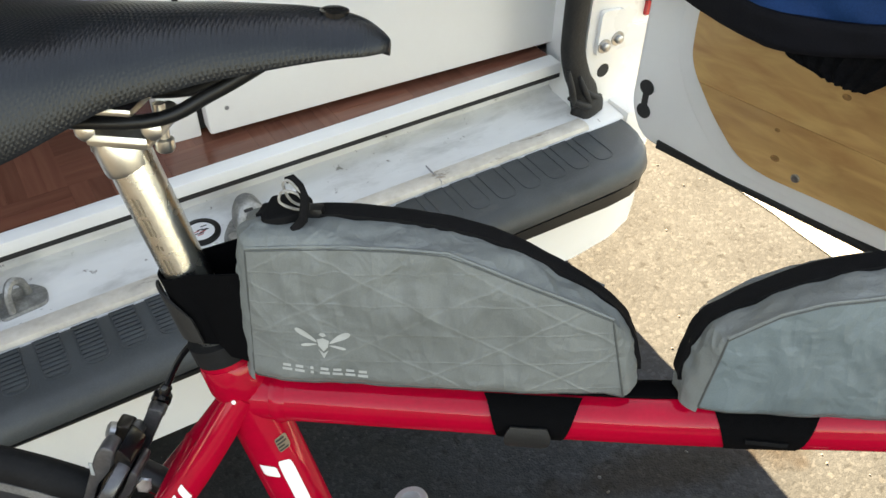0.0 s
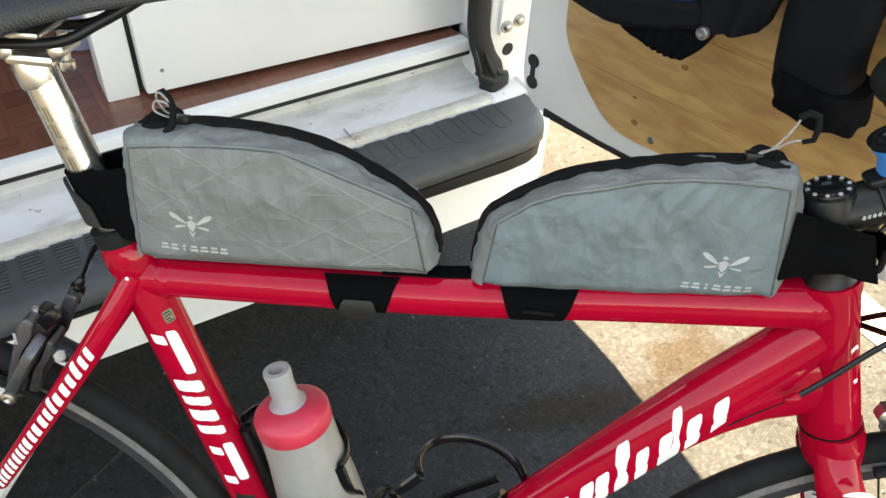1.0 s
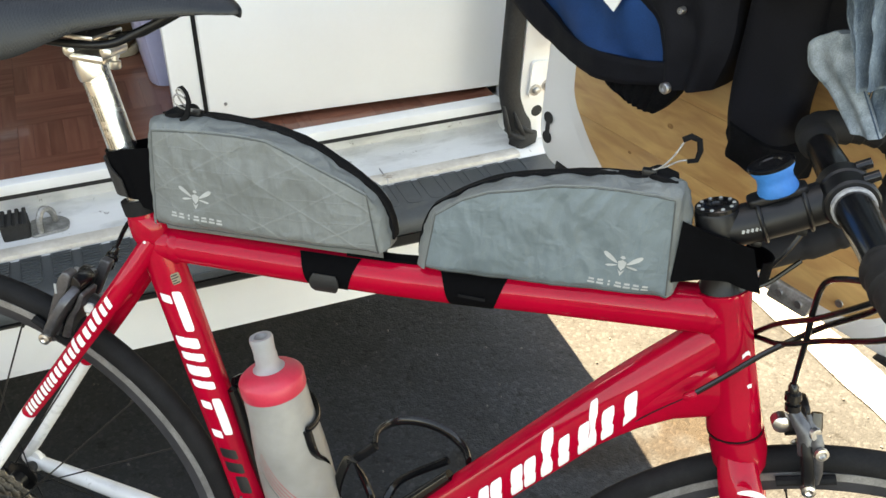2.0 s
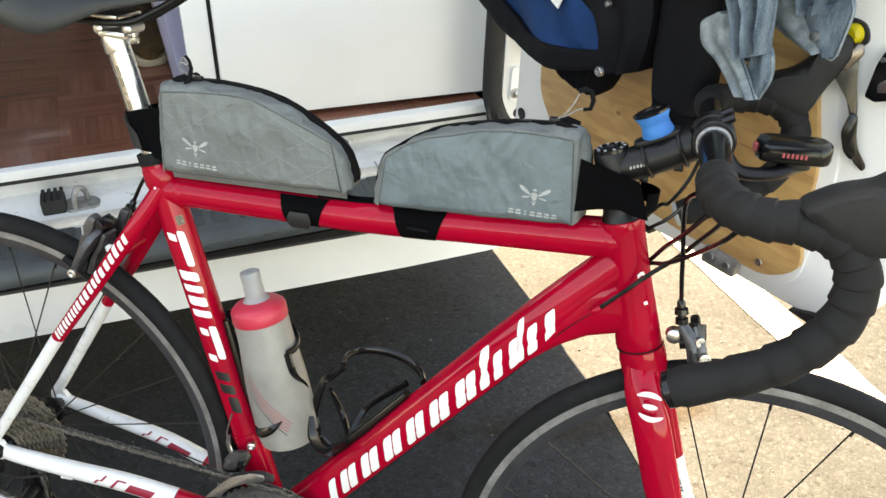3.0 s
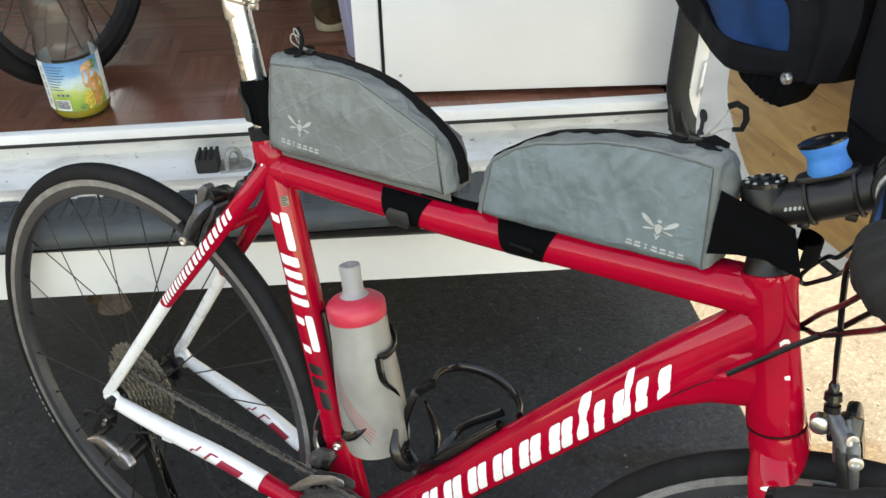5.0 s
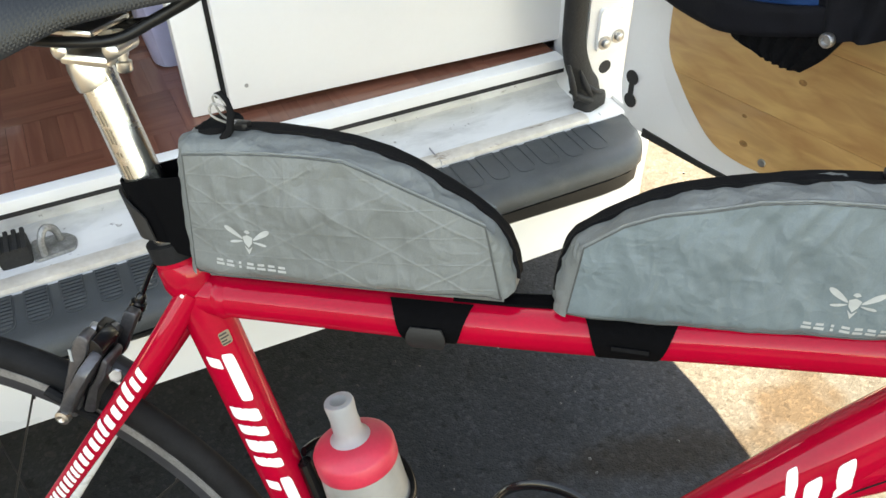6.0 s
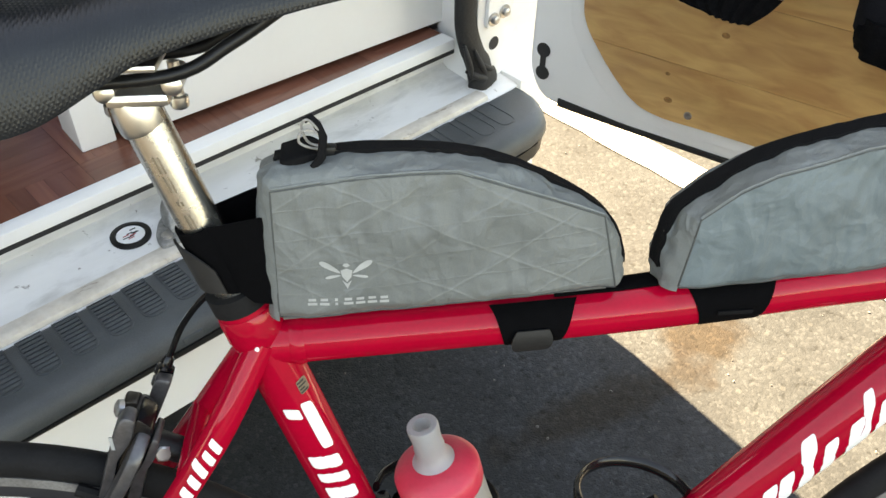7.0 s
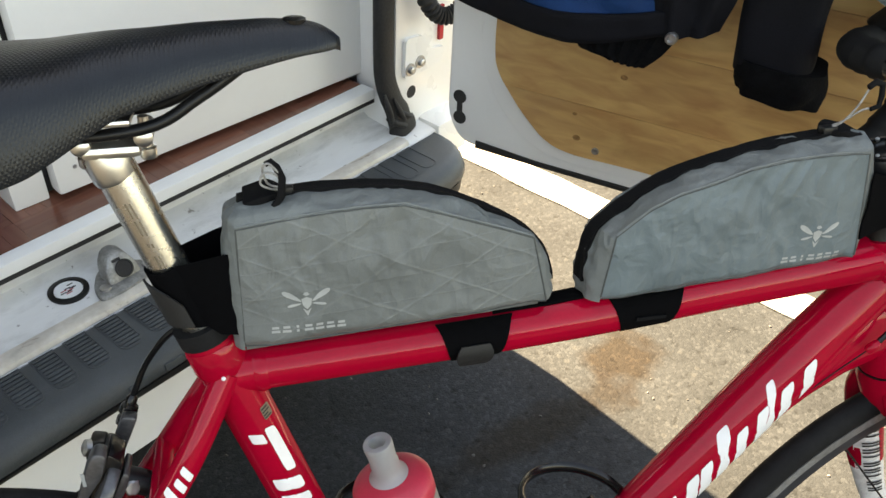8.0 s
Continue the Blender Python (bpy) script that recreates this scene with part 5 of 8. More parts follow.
part("handlebar", tube(smooth_path([(0.470, -0.17, 0.911), (0.470, -0.10, 0.912), (0.470, 0, 0.912), (0.470, 0.10, 0.912), (0.470, 0.17, 0.911)], 5), [0.0125, 0.0135, 0.0159, 0.0135, 0.0125], 20), GLOSS_BLACK, bike, "black alloy drop handlebar")
for y in (-0.0265, 0.0265):
    part("bar_ring", lathe([(0.0159, -0.003), (0.0168, -0.0025), (0.0168, 0.0025), (0.0159, 0.003)], CL + Vector((0, y, 0)), (0, 1, 0), 28), RING, bike)
for side in (-1, 1):
    s = side
    ctrl = [(0.470, 0.118, 0.9118), (0.470, 0.152, 0.911), (0.4735, 0.176, 0.910), (0.487, 0.198, 0.909), (0.508, 0.2085, 0.909), (0.53, 0.211, 0.911), (0.557, 0.212, 0.905), (0.574, 0.2125, 0.888), (0.5795, 0.213, 0.863), (0.573, 0.214, 0.833), (0.549, 0.215, 0.801), (0.515, 0.215, 0.776), (0.463, 0.215, 0.749)]
    path = smooth_path([(x, s * y, z) for x, y, z in ctrl], 10)
    radii = []
    for k in range(len(path)):
        ramp = min(1.0, k / 4)
        radii.append(0.0135 + 0.0035 * ramp + 0.0022 * ((k % 7) / 7.0 - 0.5))
    part("bar_tape", tube(path, radii, 20), TAPE, bike, "black wrapped handlebar tape")
    end = Vector(path[-1])
    dirn = (end - path[-2]).normalized()
    part("bar_plug", lathe([(0.0165, -0.002), (0.016, 0.003), (0.010, 0.0055), (0, 0.006)], end, dirn, 20), GLOSS_BLACK if s < 0 else SILVER_DECAL, bike, "" if s < 0 else "pale bar end plug")
    dx = -0.010 if s > 0 else 0.0
    hood_poly = rounded([(x + dx, z) for x, z in ((0.520, 0.925), (0.545, 0.943), (0.567, 0.951), (0.583, 0.964), (0.590, 0.988), (0.605, 1.0005), (0.622, 0.995), (0.629, 0.978), (0.620, 0.958), (0.608, 0.936), (0.600, 0.915), (0.592, 0.897), (0.575, 0.897), (0.556, 0.903), (0.536, 0.915))], 0.012, 4)
    hood = part("brake_hood", slab(hood_poly, s * 0.2125 - 0.019, s * 0.2125 + 0.019, xz(), soft=0.012), HOOD, bike, "black rubber brake hood")
    blade = rounded([(x + dx, z) for x, z in ((0.612, 0.950), (0.622, 0.972), (0.634, 0.975), (0.6355, 0.960), (0.6390, 0.9435), (0.6470, 0.9176), (0.6530, 0.8863), (0.6605, 0.8651), (0.6745, 0.8465), (0.6715, 0.8405), (0.6588, 0.8505), (0.6495, 0.8687), (0.6448, 0.897), (0.6335, 0.923), (0.6215, 0.938))], 0.004, 3)
    lev = part("brake_lever", slab(blade, s * 0.213 - 0.007, s * 0.213 + 0.007, xz(), soft=0.004), LEVER, hood, "dark grey brake lever")
    part("lever_cap", slab(rounded([(x + dx, z) for x, z in ((0.608, 0.966), (0.626, 0.990), (0.633, 0.990), (0.637, 0.978), (0.622, 0.956))], 0.004), s * 0.213 - 0.0165, s * 0.213 + 0.0165, xz(), soft=0.004), LEVERCAP, hood, "bronze metal lever cap")
    paddle = rounded([(0.630, 0.911), (0.625, 0.886), (0.634, 0.862), (0.6455, 0.8535), (0.6475, 0.866), (0.6420, 0.890), (0.6385, 0.909)], 0.006, 3)
    part("shift_paddle", slab(paddle, s * 0.213 + (0.006 if s < 0 else -0.006), s * 0.213 + (0.012 if s < 0 else -0.012), xz(), soft=0.002), GLOSS_BLACK, hood)
    part("pivot_screw", lathe([(0.0035, 0), (0.0035, 0.0012), (0, 0.0012)], (0.619, s * 0.213 + s * 0.0185, 0.951), (0, s, 0), 12), ALLOY, hood)

# cables
def cable(pts, r=0.0025, mat=None):
    part("cable", tube(smooth_path(pts, 8), r, 8), mat or GLOSS_BLACK, bike)


cable([(0.492, -0.115, 0.888), (0.487, -0.085, 0.855), (0.472, -0.047, 0.816), (0.458, -0.030, 0.790), (0.437, -0.028, 0.768), (0.415, -0.0315, 0.745), (0.402, -0.0325, 0.731), (0.388, -0.033, 0.716)])
cable([(0.505, -0.150, 0.890), (0.490, -0.120, 0.853), (0.471, -0.057, 0.808), (0.449, -0.025, 0.780), (0.432, 0.022, 0.755), (0.40, 0.034, 0.725)])
cable([(0.480, -0.125, 0.888), (0.468, -0.095, 0.858), (0.458, -0.062, 0.829), (0.445, -0.016, 0.794), (0.432, 0.014, 0.762), (0.41, 0.032, 0.735)])
cable([(0.470, 0.060, 0.890), (0.460, 0.055, 0.850), (0.444, 0.05, 0.820), (0.4348, 0.05, 0.8157), (0.4241, 0.05, 0.8026), (0.4187, 0.05, 0.7898), (0.4236, 0.05, 0.7846), (0.4353, 0.05, 0.7925), (0.4456, 0.05, 0.8013), (0.465, 0.05, 0.826)], 0.0022)
cable([(0.476, -0.125, 0.895), (0.463, -0.105, 0.888), (0.4535, -0.075, 0.868), (0.4565, -0.057, 0.835), (0.4625, -0.044, 0.80), (0.4670, -0.032, 0.77), (0.4725, -0.018, 0.738)])
cable([(0.388, -0.033, 0.716), (0.352, -0.022, 0.672), (0.312, -0.006, 0.609), (0.20, -0.006, 0.472), (0.03, -0.006, 0.255)], 0.0006, BLACK)
part("cable_stop", lathe([(0.0025, 0), (0.004, 0.002), (0.004, 0.011), (0.0025, 0.013)], (0.392, -0.0335, 0.720), (-0.70, 0.1, -0.70), 12), RED, bike)
part("cable_ferrule", tube([(0.478, -0.0605, 0.8855), (0.481, -0.064, 0.905)], 0.0042, 12), ALLOY, bike)
cable([(-0.120, 0.020, 0.762), (-0.155, 0.030, 0.775), (-0.185, 0.042, 0.765), (-0.210, 0.046, 0.737), (-0.2265, 0.045, 0.705)])

# wheels
def wheel(name, x, spokes, drive):
    """A rim with tyre, hub and spokes; its own mesh is the rim."""
    c = (x, 0, AXLE_Z)
    w = part(name, lathe([(0.292, -0.004), (0.2935, -0.0085), (0.300, -0.0100), (0.3165, -0.0103), (0.3168, -0.008), (0.310, -0.006), (0.310, 0.006), (0.3168, 0.008), (0.3165, 0.0103), (0.300, 0.0100), (0.2935, 0.0085), (0.292, 0.004)], c, (0, 1, 0), 96, close=True), RIMBLACK, bike, "black spoked racing wheel")
    for s in (-1, 1):
        part("brake_track", lathe([(0.3065, s * 0.0098), (0.3153, s * 0.0104), (0.3153, s * 0.0110), (0.3065, s * 0.0106)], c, (0, 1, 0), 96, close=True), RIM, w, "worn silver brake track")
    prof = [(0.3145, -0.0098), (0.320, -0.0120), (0.327, -0.0118), (0.333, -0.0085), (0.3362, -0.0035), (0.3368, 0.0), (0.3362, 0.0035), (0.333, 0.0085), (0.327, 0.0118), (0.320, 0.0120), (0.3145, 0.0098)]
    part("tyre", lathe(prof, c, (0, 1, 0), 96, close=True), TYRE, w, "black road tyre")
    part("hub", lathe([(0.006, -0.058), (0.010, -0.05), (0.012, -0.040), (0.022, -0.034), (0.022, -0.031), (0.013, -0.027), (0.011, 0), (0.013, 0.030), (0.022, 0.034), (0.022, 0.037), (0.012, 0.042), (0.008, 0.055), (0.006, 0.058)], c, (0, 1, 0), 24), BLACK, w)
    for k in range(spokes):
        a = 2 * math.pi * k / spokes
        side = -1 if k % 2 else 1
        cross = (0.9 if k % 4 < 2 else -0.9) if drive else (0.55 if k % 4 < 2 else -0.55)
        h = Vector((0.020 * math.cos(a + cross), side * 0.033, 0.020 * math.sin(a + cross)))
        e = Vector((0.293 * math.cos(a), side * 0.002, 0.293 * math.sin(a)))
        part("spoke", tube([Vector(c) + h, Vector(c) + e], 0.0011, 6, flat=0.6), SPOKE, w)
        d = e.normalized()
        part("nipple", tube([Vector(c) + e, Vector(c) + e - d * 0.011], 0.0018, 6), BLACK, w)
    return w


rear = wheel("rear_wheel", REAR, 24, True)
front = wheel("front_wheel", FRONT, 20, False)
part("valve", tube([(REAR + 0.262, 0, AXLE_Z - 0.13), (REAR + 0.228, 0, AXLE_Z - 0.110)], 0.0028, 10), ALLOY, rear)
for w, x in ((rear, REAR), (front, FRONT)):
    part("skewer", tube([(x, -0.077, AXLE_Z), (x, 0.077, AXLE_Z)], 0.004, 10), STEEL, w)
    part("skewer_nut", lathe([(0.010, 0), (0.009, 0.008), (0.005, 0.011), (0, 0.011)], (x, -0.0705, AXLE_Z), (0, -1, 0), 16), BLACK, w)
for k in range(8):
    a = radians(203 + k * 2.1)
    p = Vector((REAR + 0.3262 * math.cos(a), -0.0119, AXLE_Z + 0.3262 * math.sin(a)))
    q = Vector((REAR + 0.3262 * math.cos(a + 0.02), -0.0119, AXLE_Z + 0.3262 * math.sin(a + 0.02)))
    part("tyre_print", tube([p, q], 0.0016, 4, flat=0.4), SILVER_DECAL, rear)

# cassette, chain and gears
def gear(r, teeth, y, th, hole):
    """A toothed ring about the y axis at the origin."""
    bm = bmesh.new()
    outer, inner = [], []
    for k in range(teeth * 4):
        a = 2 * math.pi * k / (teeth * 4)
        rr = r - 0.0012 if k % 4 in (0, 3) else r + 0.0018
        outer.append((rr * math.cos(a), rr * math.sin(a)))
        inner.append((hole * math.cos(a), hole * math.sin(a)))
    lay = [[Vector((p[0], yy, p[1])) for p in src] for src, yy in ((inner, y - th), (outer, y - th), (outer, y + th), (inner, y + th))]
    rings(bm, lay + [lay[0]], caps=False)
    bmesh.ops.remove_doubles(bm, verts=bm.verts, dist=1e-6)
    return bm


cas = part("cassette", lathe([(0.017, -0.054), (0.017, -0.018)], (REAR, 0, AXLE_Z), (0, 1, 0), 20), BLACK, bike, "oily ten-speed cassette")
for k, t in enumerate((11, 13, 15, 17, 19, 21, 23, 26, 30, 34)):
    r = t * 0.0127 / (2 * math.pi)
    bm = gear(r, t, -0.0555 + k * 0.0038, 0.0009, 0.0165)
    bmesh.ops.translate(bm, verts=bm.verts, vec=(REAR, 0, AXLE_Z))
    part("sprocket", bm, CASSETTE, cas, smooth=False)
CX, CZ, CR = 0.016, 0.279, 0.0930
crank = part("crankset", lathe([(0.013, -0.046), (0.0155, -0.044), (0.0155, 0.044), (0.013, 0.046)], (CX, 0, CZ), (0, 1, 0), 20), BLACK, bike, "dull grey double crankset with ribbed rings")
for t, y in ((46, -0.0465), (34, -0.0395)):
    r = t * 0.0127 / (2 * math.pi)
    bm = gear(r, t, y, 0.0014, 0.056)
    bmesh.ops.translate(bm, verts=bm.verts, vec=(CX, 0, CZ))
    part("chainring", bm, RINGGREY, crank, smooth=False)
part("ring_face", lathe([(0.057, 0.0), (0.0575, 0.0025), (0.0650, 0.0040), (0.0790, 0.0030), (0.0855, 0.0010), (0.0860, 0.0)], (CX, -0.0478, CZ), (0, -1, 0), 64), RINGGREY, crank)
for k in range(20):
    # machined chevron ribs on the ring
    a = k * math.pi / 10
    q = lambda r, da: Vector((CX + r * math.cos(a + da), -0.0512, CZ + r * math.sin(a + da)))
    part("ring_rib", tube([q(0.0600, 0.0), q(0.0700, 0.07), q(0.0830, 0.02)], [0.0016, 0.0022, 0.0012], 6, flat=0.8), CASSETTE if k % 2 else RINGGREY, crank)
for k in range(5):
    a = radians(90 + 36 + 72 * k)
    part("spider_arm", tube([(CX + 0.014 * math.cos(a), -0.050, CZ + 0.014 * math.sin(a)), (CX + 0.040 * math.cos(a), -0.0505, CZ + 0.040 * math.sin(a)), (CX + 0.060 * math.cos(a), -0.0490, CZ + 0.060 * math.sin(a))], [0.011, 0.007, 0.006], 10, flat=0.5), BLACK, crank)
    part("ring_bolt", lathe([(0.005, 0), (0.005, 0.003), (0, 0.003)], (CX + 0.059 * math.cos(a), -0.0515, CZ + 0.059 * math.sin(a)), (0, -1, 0), 12), STEEL, crank)
for s, a in ((-1, radians(-78)), (1, radians(102))):
    part("crank_arm", tube([(CX, s * 0.060, CZ), (CX + 0.09 * math.cos(a), s * 0.068, CZ + 0.09 * math.sin(a)), (CX + 0.17 * math.cos(a), s * 0.074, CZ + 0.17 * math.sin(a))] if s < 0 else [(CX, 0.060, CZ), (CX + 0.02, 0.068, CZ - 0.087), (CX + 0.035, 0.074, CZ - 0.167)], [0.017, 0.012, 0.013], 12, flat=0.55), BLACK, crank)


def chain_run(pts, bm):
    """Alternating side plates along a line."""
    path = smooth_path(pts, 10)
    acc, last = 0.0, path[0]
    joints = [path[0]]
    for p in path[1:]:
        while (p - last).length >= 0.0127:
            last = last + (p - last).normalized() * 0.0127
            joints.append(last)
    for k, (a, b) in enumerate(zip(joints, joints[1:])):
        off = 0.0032 if k % 2 else 0.0022
        for s in (-1, 1):
            q = Vector((0, s * off, 0))
            tube([a + q - (b - a) * 0.16, a + q, (a + b) / 2 + q, b + q, b + q + (b - a) * 0.16], [0.002, 0.0042, 0.0032, 0.0042, 0.002], 6, bm, flat=0.25)
        tube([a + Vector((0, -0.0035, 0)), a + Vector((0, 0.0035, 0))], 0.0026, 6, bm)


bm = bmesh.new()
RC = 0.042
chain_run([(REAR + 0.004, -0.041, AXLE_Z + RC), (-0.2, -0.043, 0.3735), (CX + 0.002, -0.0465, CZ + CR)], bm)
chain_run([(CX + CR * math.cos(a), -0.0465, CZ + CR * math.sin(a)) for a in [radians(90 - 12 * k) for k in range(16)]], bm)
chain_run([(CX, -0.0465, CZ - CR), (-0.22, -0.044, 0.156), (-0.336, -0.041, 0.136)], bm)
chain_run([(-0.336, -0.041, 0.136), (-0.355, -0.041, 0.158), (-0.347, -0.041, 0.190), (-0.352, -0.041, 0.230), (-0.354, -0.041, 0.262), (-0.362, -0.041, 0.296)], bm)
part("chain", bm, CHAIN, bike, "oily black chain", smooth=False)
rd = part("rear_derailleur", slab(rounded([(-0.410, 0.322), (-0.392, 0.316), (-0.396, 0.296), (-0.404, 0.284), (-0.424, 0.262), (-0.440, 0.268), (-0.432, 0.286), (-0.420, 0.304)], 0.006), -0.084, -0.068, xz(), soft=0.004), BLACK, bike, "silver and black rear derailleur")
part("derailleur_link", slab(rounded([(-0.442, 0.257), (-0.421, 0.272), (-0.402, 0.279), (-0.374, 0.272), (-0.366, 0.262), (-0.384, 0.252), (-0.419, 0.262)], 0.005), -0.094, -0.082, xz(), soft=0.003), STEEL, rd, "scuffed silver link")
part("derailleur_cap", slab(rounded([(-0.378, 0.270), (-0.358, 0.264), (-0.346, 0.253), (-0.358, 0.240), (-0.372, 0.237), (-0.388, 0.248)], 0.005), -0.092, -0.078, xz(), soft=0.003), STEEL, rd, "silver knuckle")
part("knuckle", tube([(-0.365, -0.080, 0.252), (-0.370, -0.046, 0.256)], 0.010, 14), BLACK, rd)
part("limit_screw", lathe([(0.003, 0), (0.003, 0.004), (0, 0.004)], (-0.404, -0.084, 0.300), (0, -1, 0), 10), ALLOY, rd)
part("limit_screw", lathe([(0.003, 0), (0.003, 0.004), (0, 0.004)], (-0.400, -0.084, 0.309), (0, -1, 0), 10), ALLOY, rd)
for y in (-0.048, -0.0345):
    part("pulley_cage", slab(rounded([(-0.388, 0.272), (-0.372, 0.276), (-0.346, 0.236), (-0.322, 0.178), (-0.316, 0.158), (-0.328, 0.140), (-0.345, 0.144), (-0.352, 0.165), (-0.356, 0.200), (-0.376, 0.240)], 0.008), y, y + 0.0015, xz()), BLACK, rd)
for z, x in ((0.252, -0.368), (0.160, -0.335)):
    bm = gear(0.021, 11, -0.041, 0.0015, 0.005)
    bmesh.ops.translate(bm, verts=bm.verts, vec=(x, 0, z))
    part("pulley", bm, BLACK, rd, smooth=False)
    part("pulley_bolt", lathe([(0.0045, 0), (0.004, 0.002), (0, 0.002)], (x, -0.048, z), (0, -1, 0), 12), STEEL, rd)
part("gear_cable", tube(smooth_path([(-0.33, -0.062, 0.306), (-0.37, -0.075, 0.300), (-0.435, -0.082, 0.305), (-0.45, -0.082, 0.290), (-0.428, -0.080, 0.272)], 6), 0.0022, 8), BLACK, rd)
fd = part("front_derailleur", slab(rounded([(-0.0844, 0.3318), (-0.0640, 0.3570), (-0.0462, 0.3761), (-0.0150, 0.3930), (0.0035, 0.3950), (0.0060, 0.3860), (-0.019, 0.3770), (-0.0450, 0.3600), (-0.063, 0.3400)], 0.004), -0.0535, -0.0515, xz(), soft=0.0006), STEEL, bike, "worn steel front derailleur")
part("inner_plate", slab(rounded([(-0.088, 0.352), (-0.06, 0.370), (-0.005, 0.390), (0.012, 0.388), (0.012, 0.374), (-0.01, 0.372), (-0.06, 0.350)], 0.005), -0.0400, -0.0385, xz()), RINGGREY, fd)
part("linkage", slab(rounded([(-0.066, 0.372), (-0.062, 0.392), (-0.050, 0.404), (-0.030, 0.409), (-0.026, 0.398), (-0.040, 0.392), (-0.046, 0.374)], 0.004), -0.036, -0.027, xz(), soft=0.002), RINGGREY, fd)
part("link_pivot", tube([(-0.036, -0.039, 0.388), (-0.036, -0.016, 0.392)], 0.0058, 12), BLACK, fd)
part("cable_lever", tube(smooth_path([(-0.052, -0.031, 0.396), (-0.058, -0.031, 0.412), (-0.057, -0.031, 0.428)], 5), [0.004, 0.0034, 0.0026], 8, flat=0.6), STEEL, fd)
part("link_screw", lathe([(0.003, 0), (0.003, 0.002), (0, 0.002)], (-0.056, -0.036, 0.388), (0, -1, 0), 10), ALLOY, fd)
part("clamp_band", tube([(seat_x(z), 0, z) for z in (0.407, 0.420)], 0.0212, 24), RED, fd)
part("clamp_bolt", lathe([(0.0055, 0), (0.0055, 0.006), (0.003, 0.007), (0, 0.005)], (seat_x(0.413) + 0.015, -0.021, 0.413), (0.4, -1, 0), 14), ALLOY, fd)
part("shift_wire", tube(smooth_path([(-0.058, -0.032, 0.420), (-0.0575, -0.034, 0.436), (-0.050, -0.035, 0.462)], 4), 0.0009, 6), ALLOY, fd)
part("wire_end", tube([(-0.0515, -0.035, 0.457), (-0.0485, -0.035, 0.467)], 0.0015, 8), ALLOY, fd)

# brake calipers
def caliper(name, axle_x, ux, uz, out, k, lead, lead2, metal, cs):
    """A dual-pivot rim brake; (ux, uz) points from the axle to it, k: 1 when it faces forwards, -1 backwards, out: how far it stands off."""
    up = Vector((ux, 0, uz)).normalized()
    bk = Vector((up.z, 0, -up.x)) * k
    o = Vector((axle_x, 0, AXLE_Z)) + up * 0.362 + bk * out
    P = lambda b, y, z: o + bk * b + Vector((0, y, 0)) + up * z
    c = part(name, lathe([(0.010, -out + 0.004), (0.010, 0.014), (0.006, 0.017), (0, 0.017)], o, bk, 18), BLACK, bike, "black and grey dual-pivot rim brake")
    for s in (-1, 1):
        arm = [(-0.004, 0.020), (0.016, 0.022), (0.033, 0.012), (0.039, -0.010), (0.036, -0.036), (0.030, -0.054), (0.020, -0.054), (0.018, -0.036), (0.020, -0.014), (0.010, -0.004), (-0.004, -0.002)]
        part("caliper_arm", slab(rounded(arm, 0.006, 3), 0.002 + 0.002 * s, 0.012 + 0.002 * s, lambda y, z, h: P(h, s * y, z), soft=0.003), CALIPER if k < 0 else BLACK, c)
        part("brake_pad", tube([P(-0.022, s * 0.0158, -0.0525), P(0.030, s * 0.0158, -0.0525)], 0.0048, 8), TYRE, c)
        part("pad_bolt", lathe([(0.0065, 0), (0.0065, 0.005), (0.0035, 0.006), (0, 0.004)], P(0.004, s * 0.030, -0.050), (0, s, 0), 14), ALLOY, c)
    lead, lead2 = Vector(lead), Vector(lead2)
    ad = (lead2 - lead).normalized()
    part("barrel_adjuster", lathe([(0.004, 0), (0.0068, 0.001), (0.0068, 0.007), (0.0045, 0.008), (0.0045, 0.011), (0.0075, 0.012), (0.0070, 0.018), (0.0045, 0.0195), (0.0045, 0.025), (0.003, 0.028)], lead, ad, 14), GLOSS_BLACK, c)
    if k < 0:
        # stacked curved arms of the rear brake with its lever and cable arm
        face = [(-0.2538, 0.6972), (-0.247, 0.705), (-0.2391, 0.7007), (-0.2445, 0.6839), (-0.2582, 0.6662), (-0.266, 0.6432), (-0.257, 0.6368), (-0.268, 0.612), (-0.287, 0.608), (-0.2708, 0.6531), (-0.2588, 0.6853)]
        inner = [(-0.2391, 0.7007), (-0.2295, 0.6899), (-0.2348, 0.6753), (-0.2474, 0.6506), (-0.262, 0.620), (-0.2650, 0.6523), (-0.2580, 0.6673), (-0.245, 0.6838)]
        rear_arm = [(-0.2308, 0.6825), (-0.2265, 0.6791), (-0.2323, 0.6635), (-0.2411, 0.6499), (-0.251, 0.620), (-0.261, 0.620), (-0.2517, 0.6457), (-0.2395, 0.6642)]
        part("face_arm", slab(rounded(face, 0.004, 3), -0.0195, -0.0045, xz(), soft=0.003), CALIPER, c, "scuffed grey face arm")
        part("inner_arm", slab(rounded(inner, 0.004, 3), -0.0165, 0.010, xz(), soft=0.002), GLOSS_BLACK, c)
        part("rear_arm", slab(rounded(rear_arm, 0.003, 3), -0.0188, 0.006, xz(), soft=0.002), CALIPER, c)
        part("hex_bolt", lathe([(0.0046, 0), (0.0046, 0.0026), (0.0036, 0.003), (0.0022, 0.0028), (0.0020, 0.0008), (0, 0.0008)], (-0.2505, -0.0165, 0.6600), (0, -1, 0.25), 18), ALLOY, c)
        part("arm_print", box(-0.2600, -0.2575, -0.0200, -0.0194, 0.6760, 0.6880), SILVER_DECAL, c)
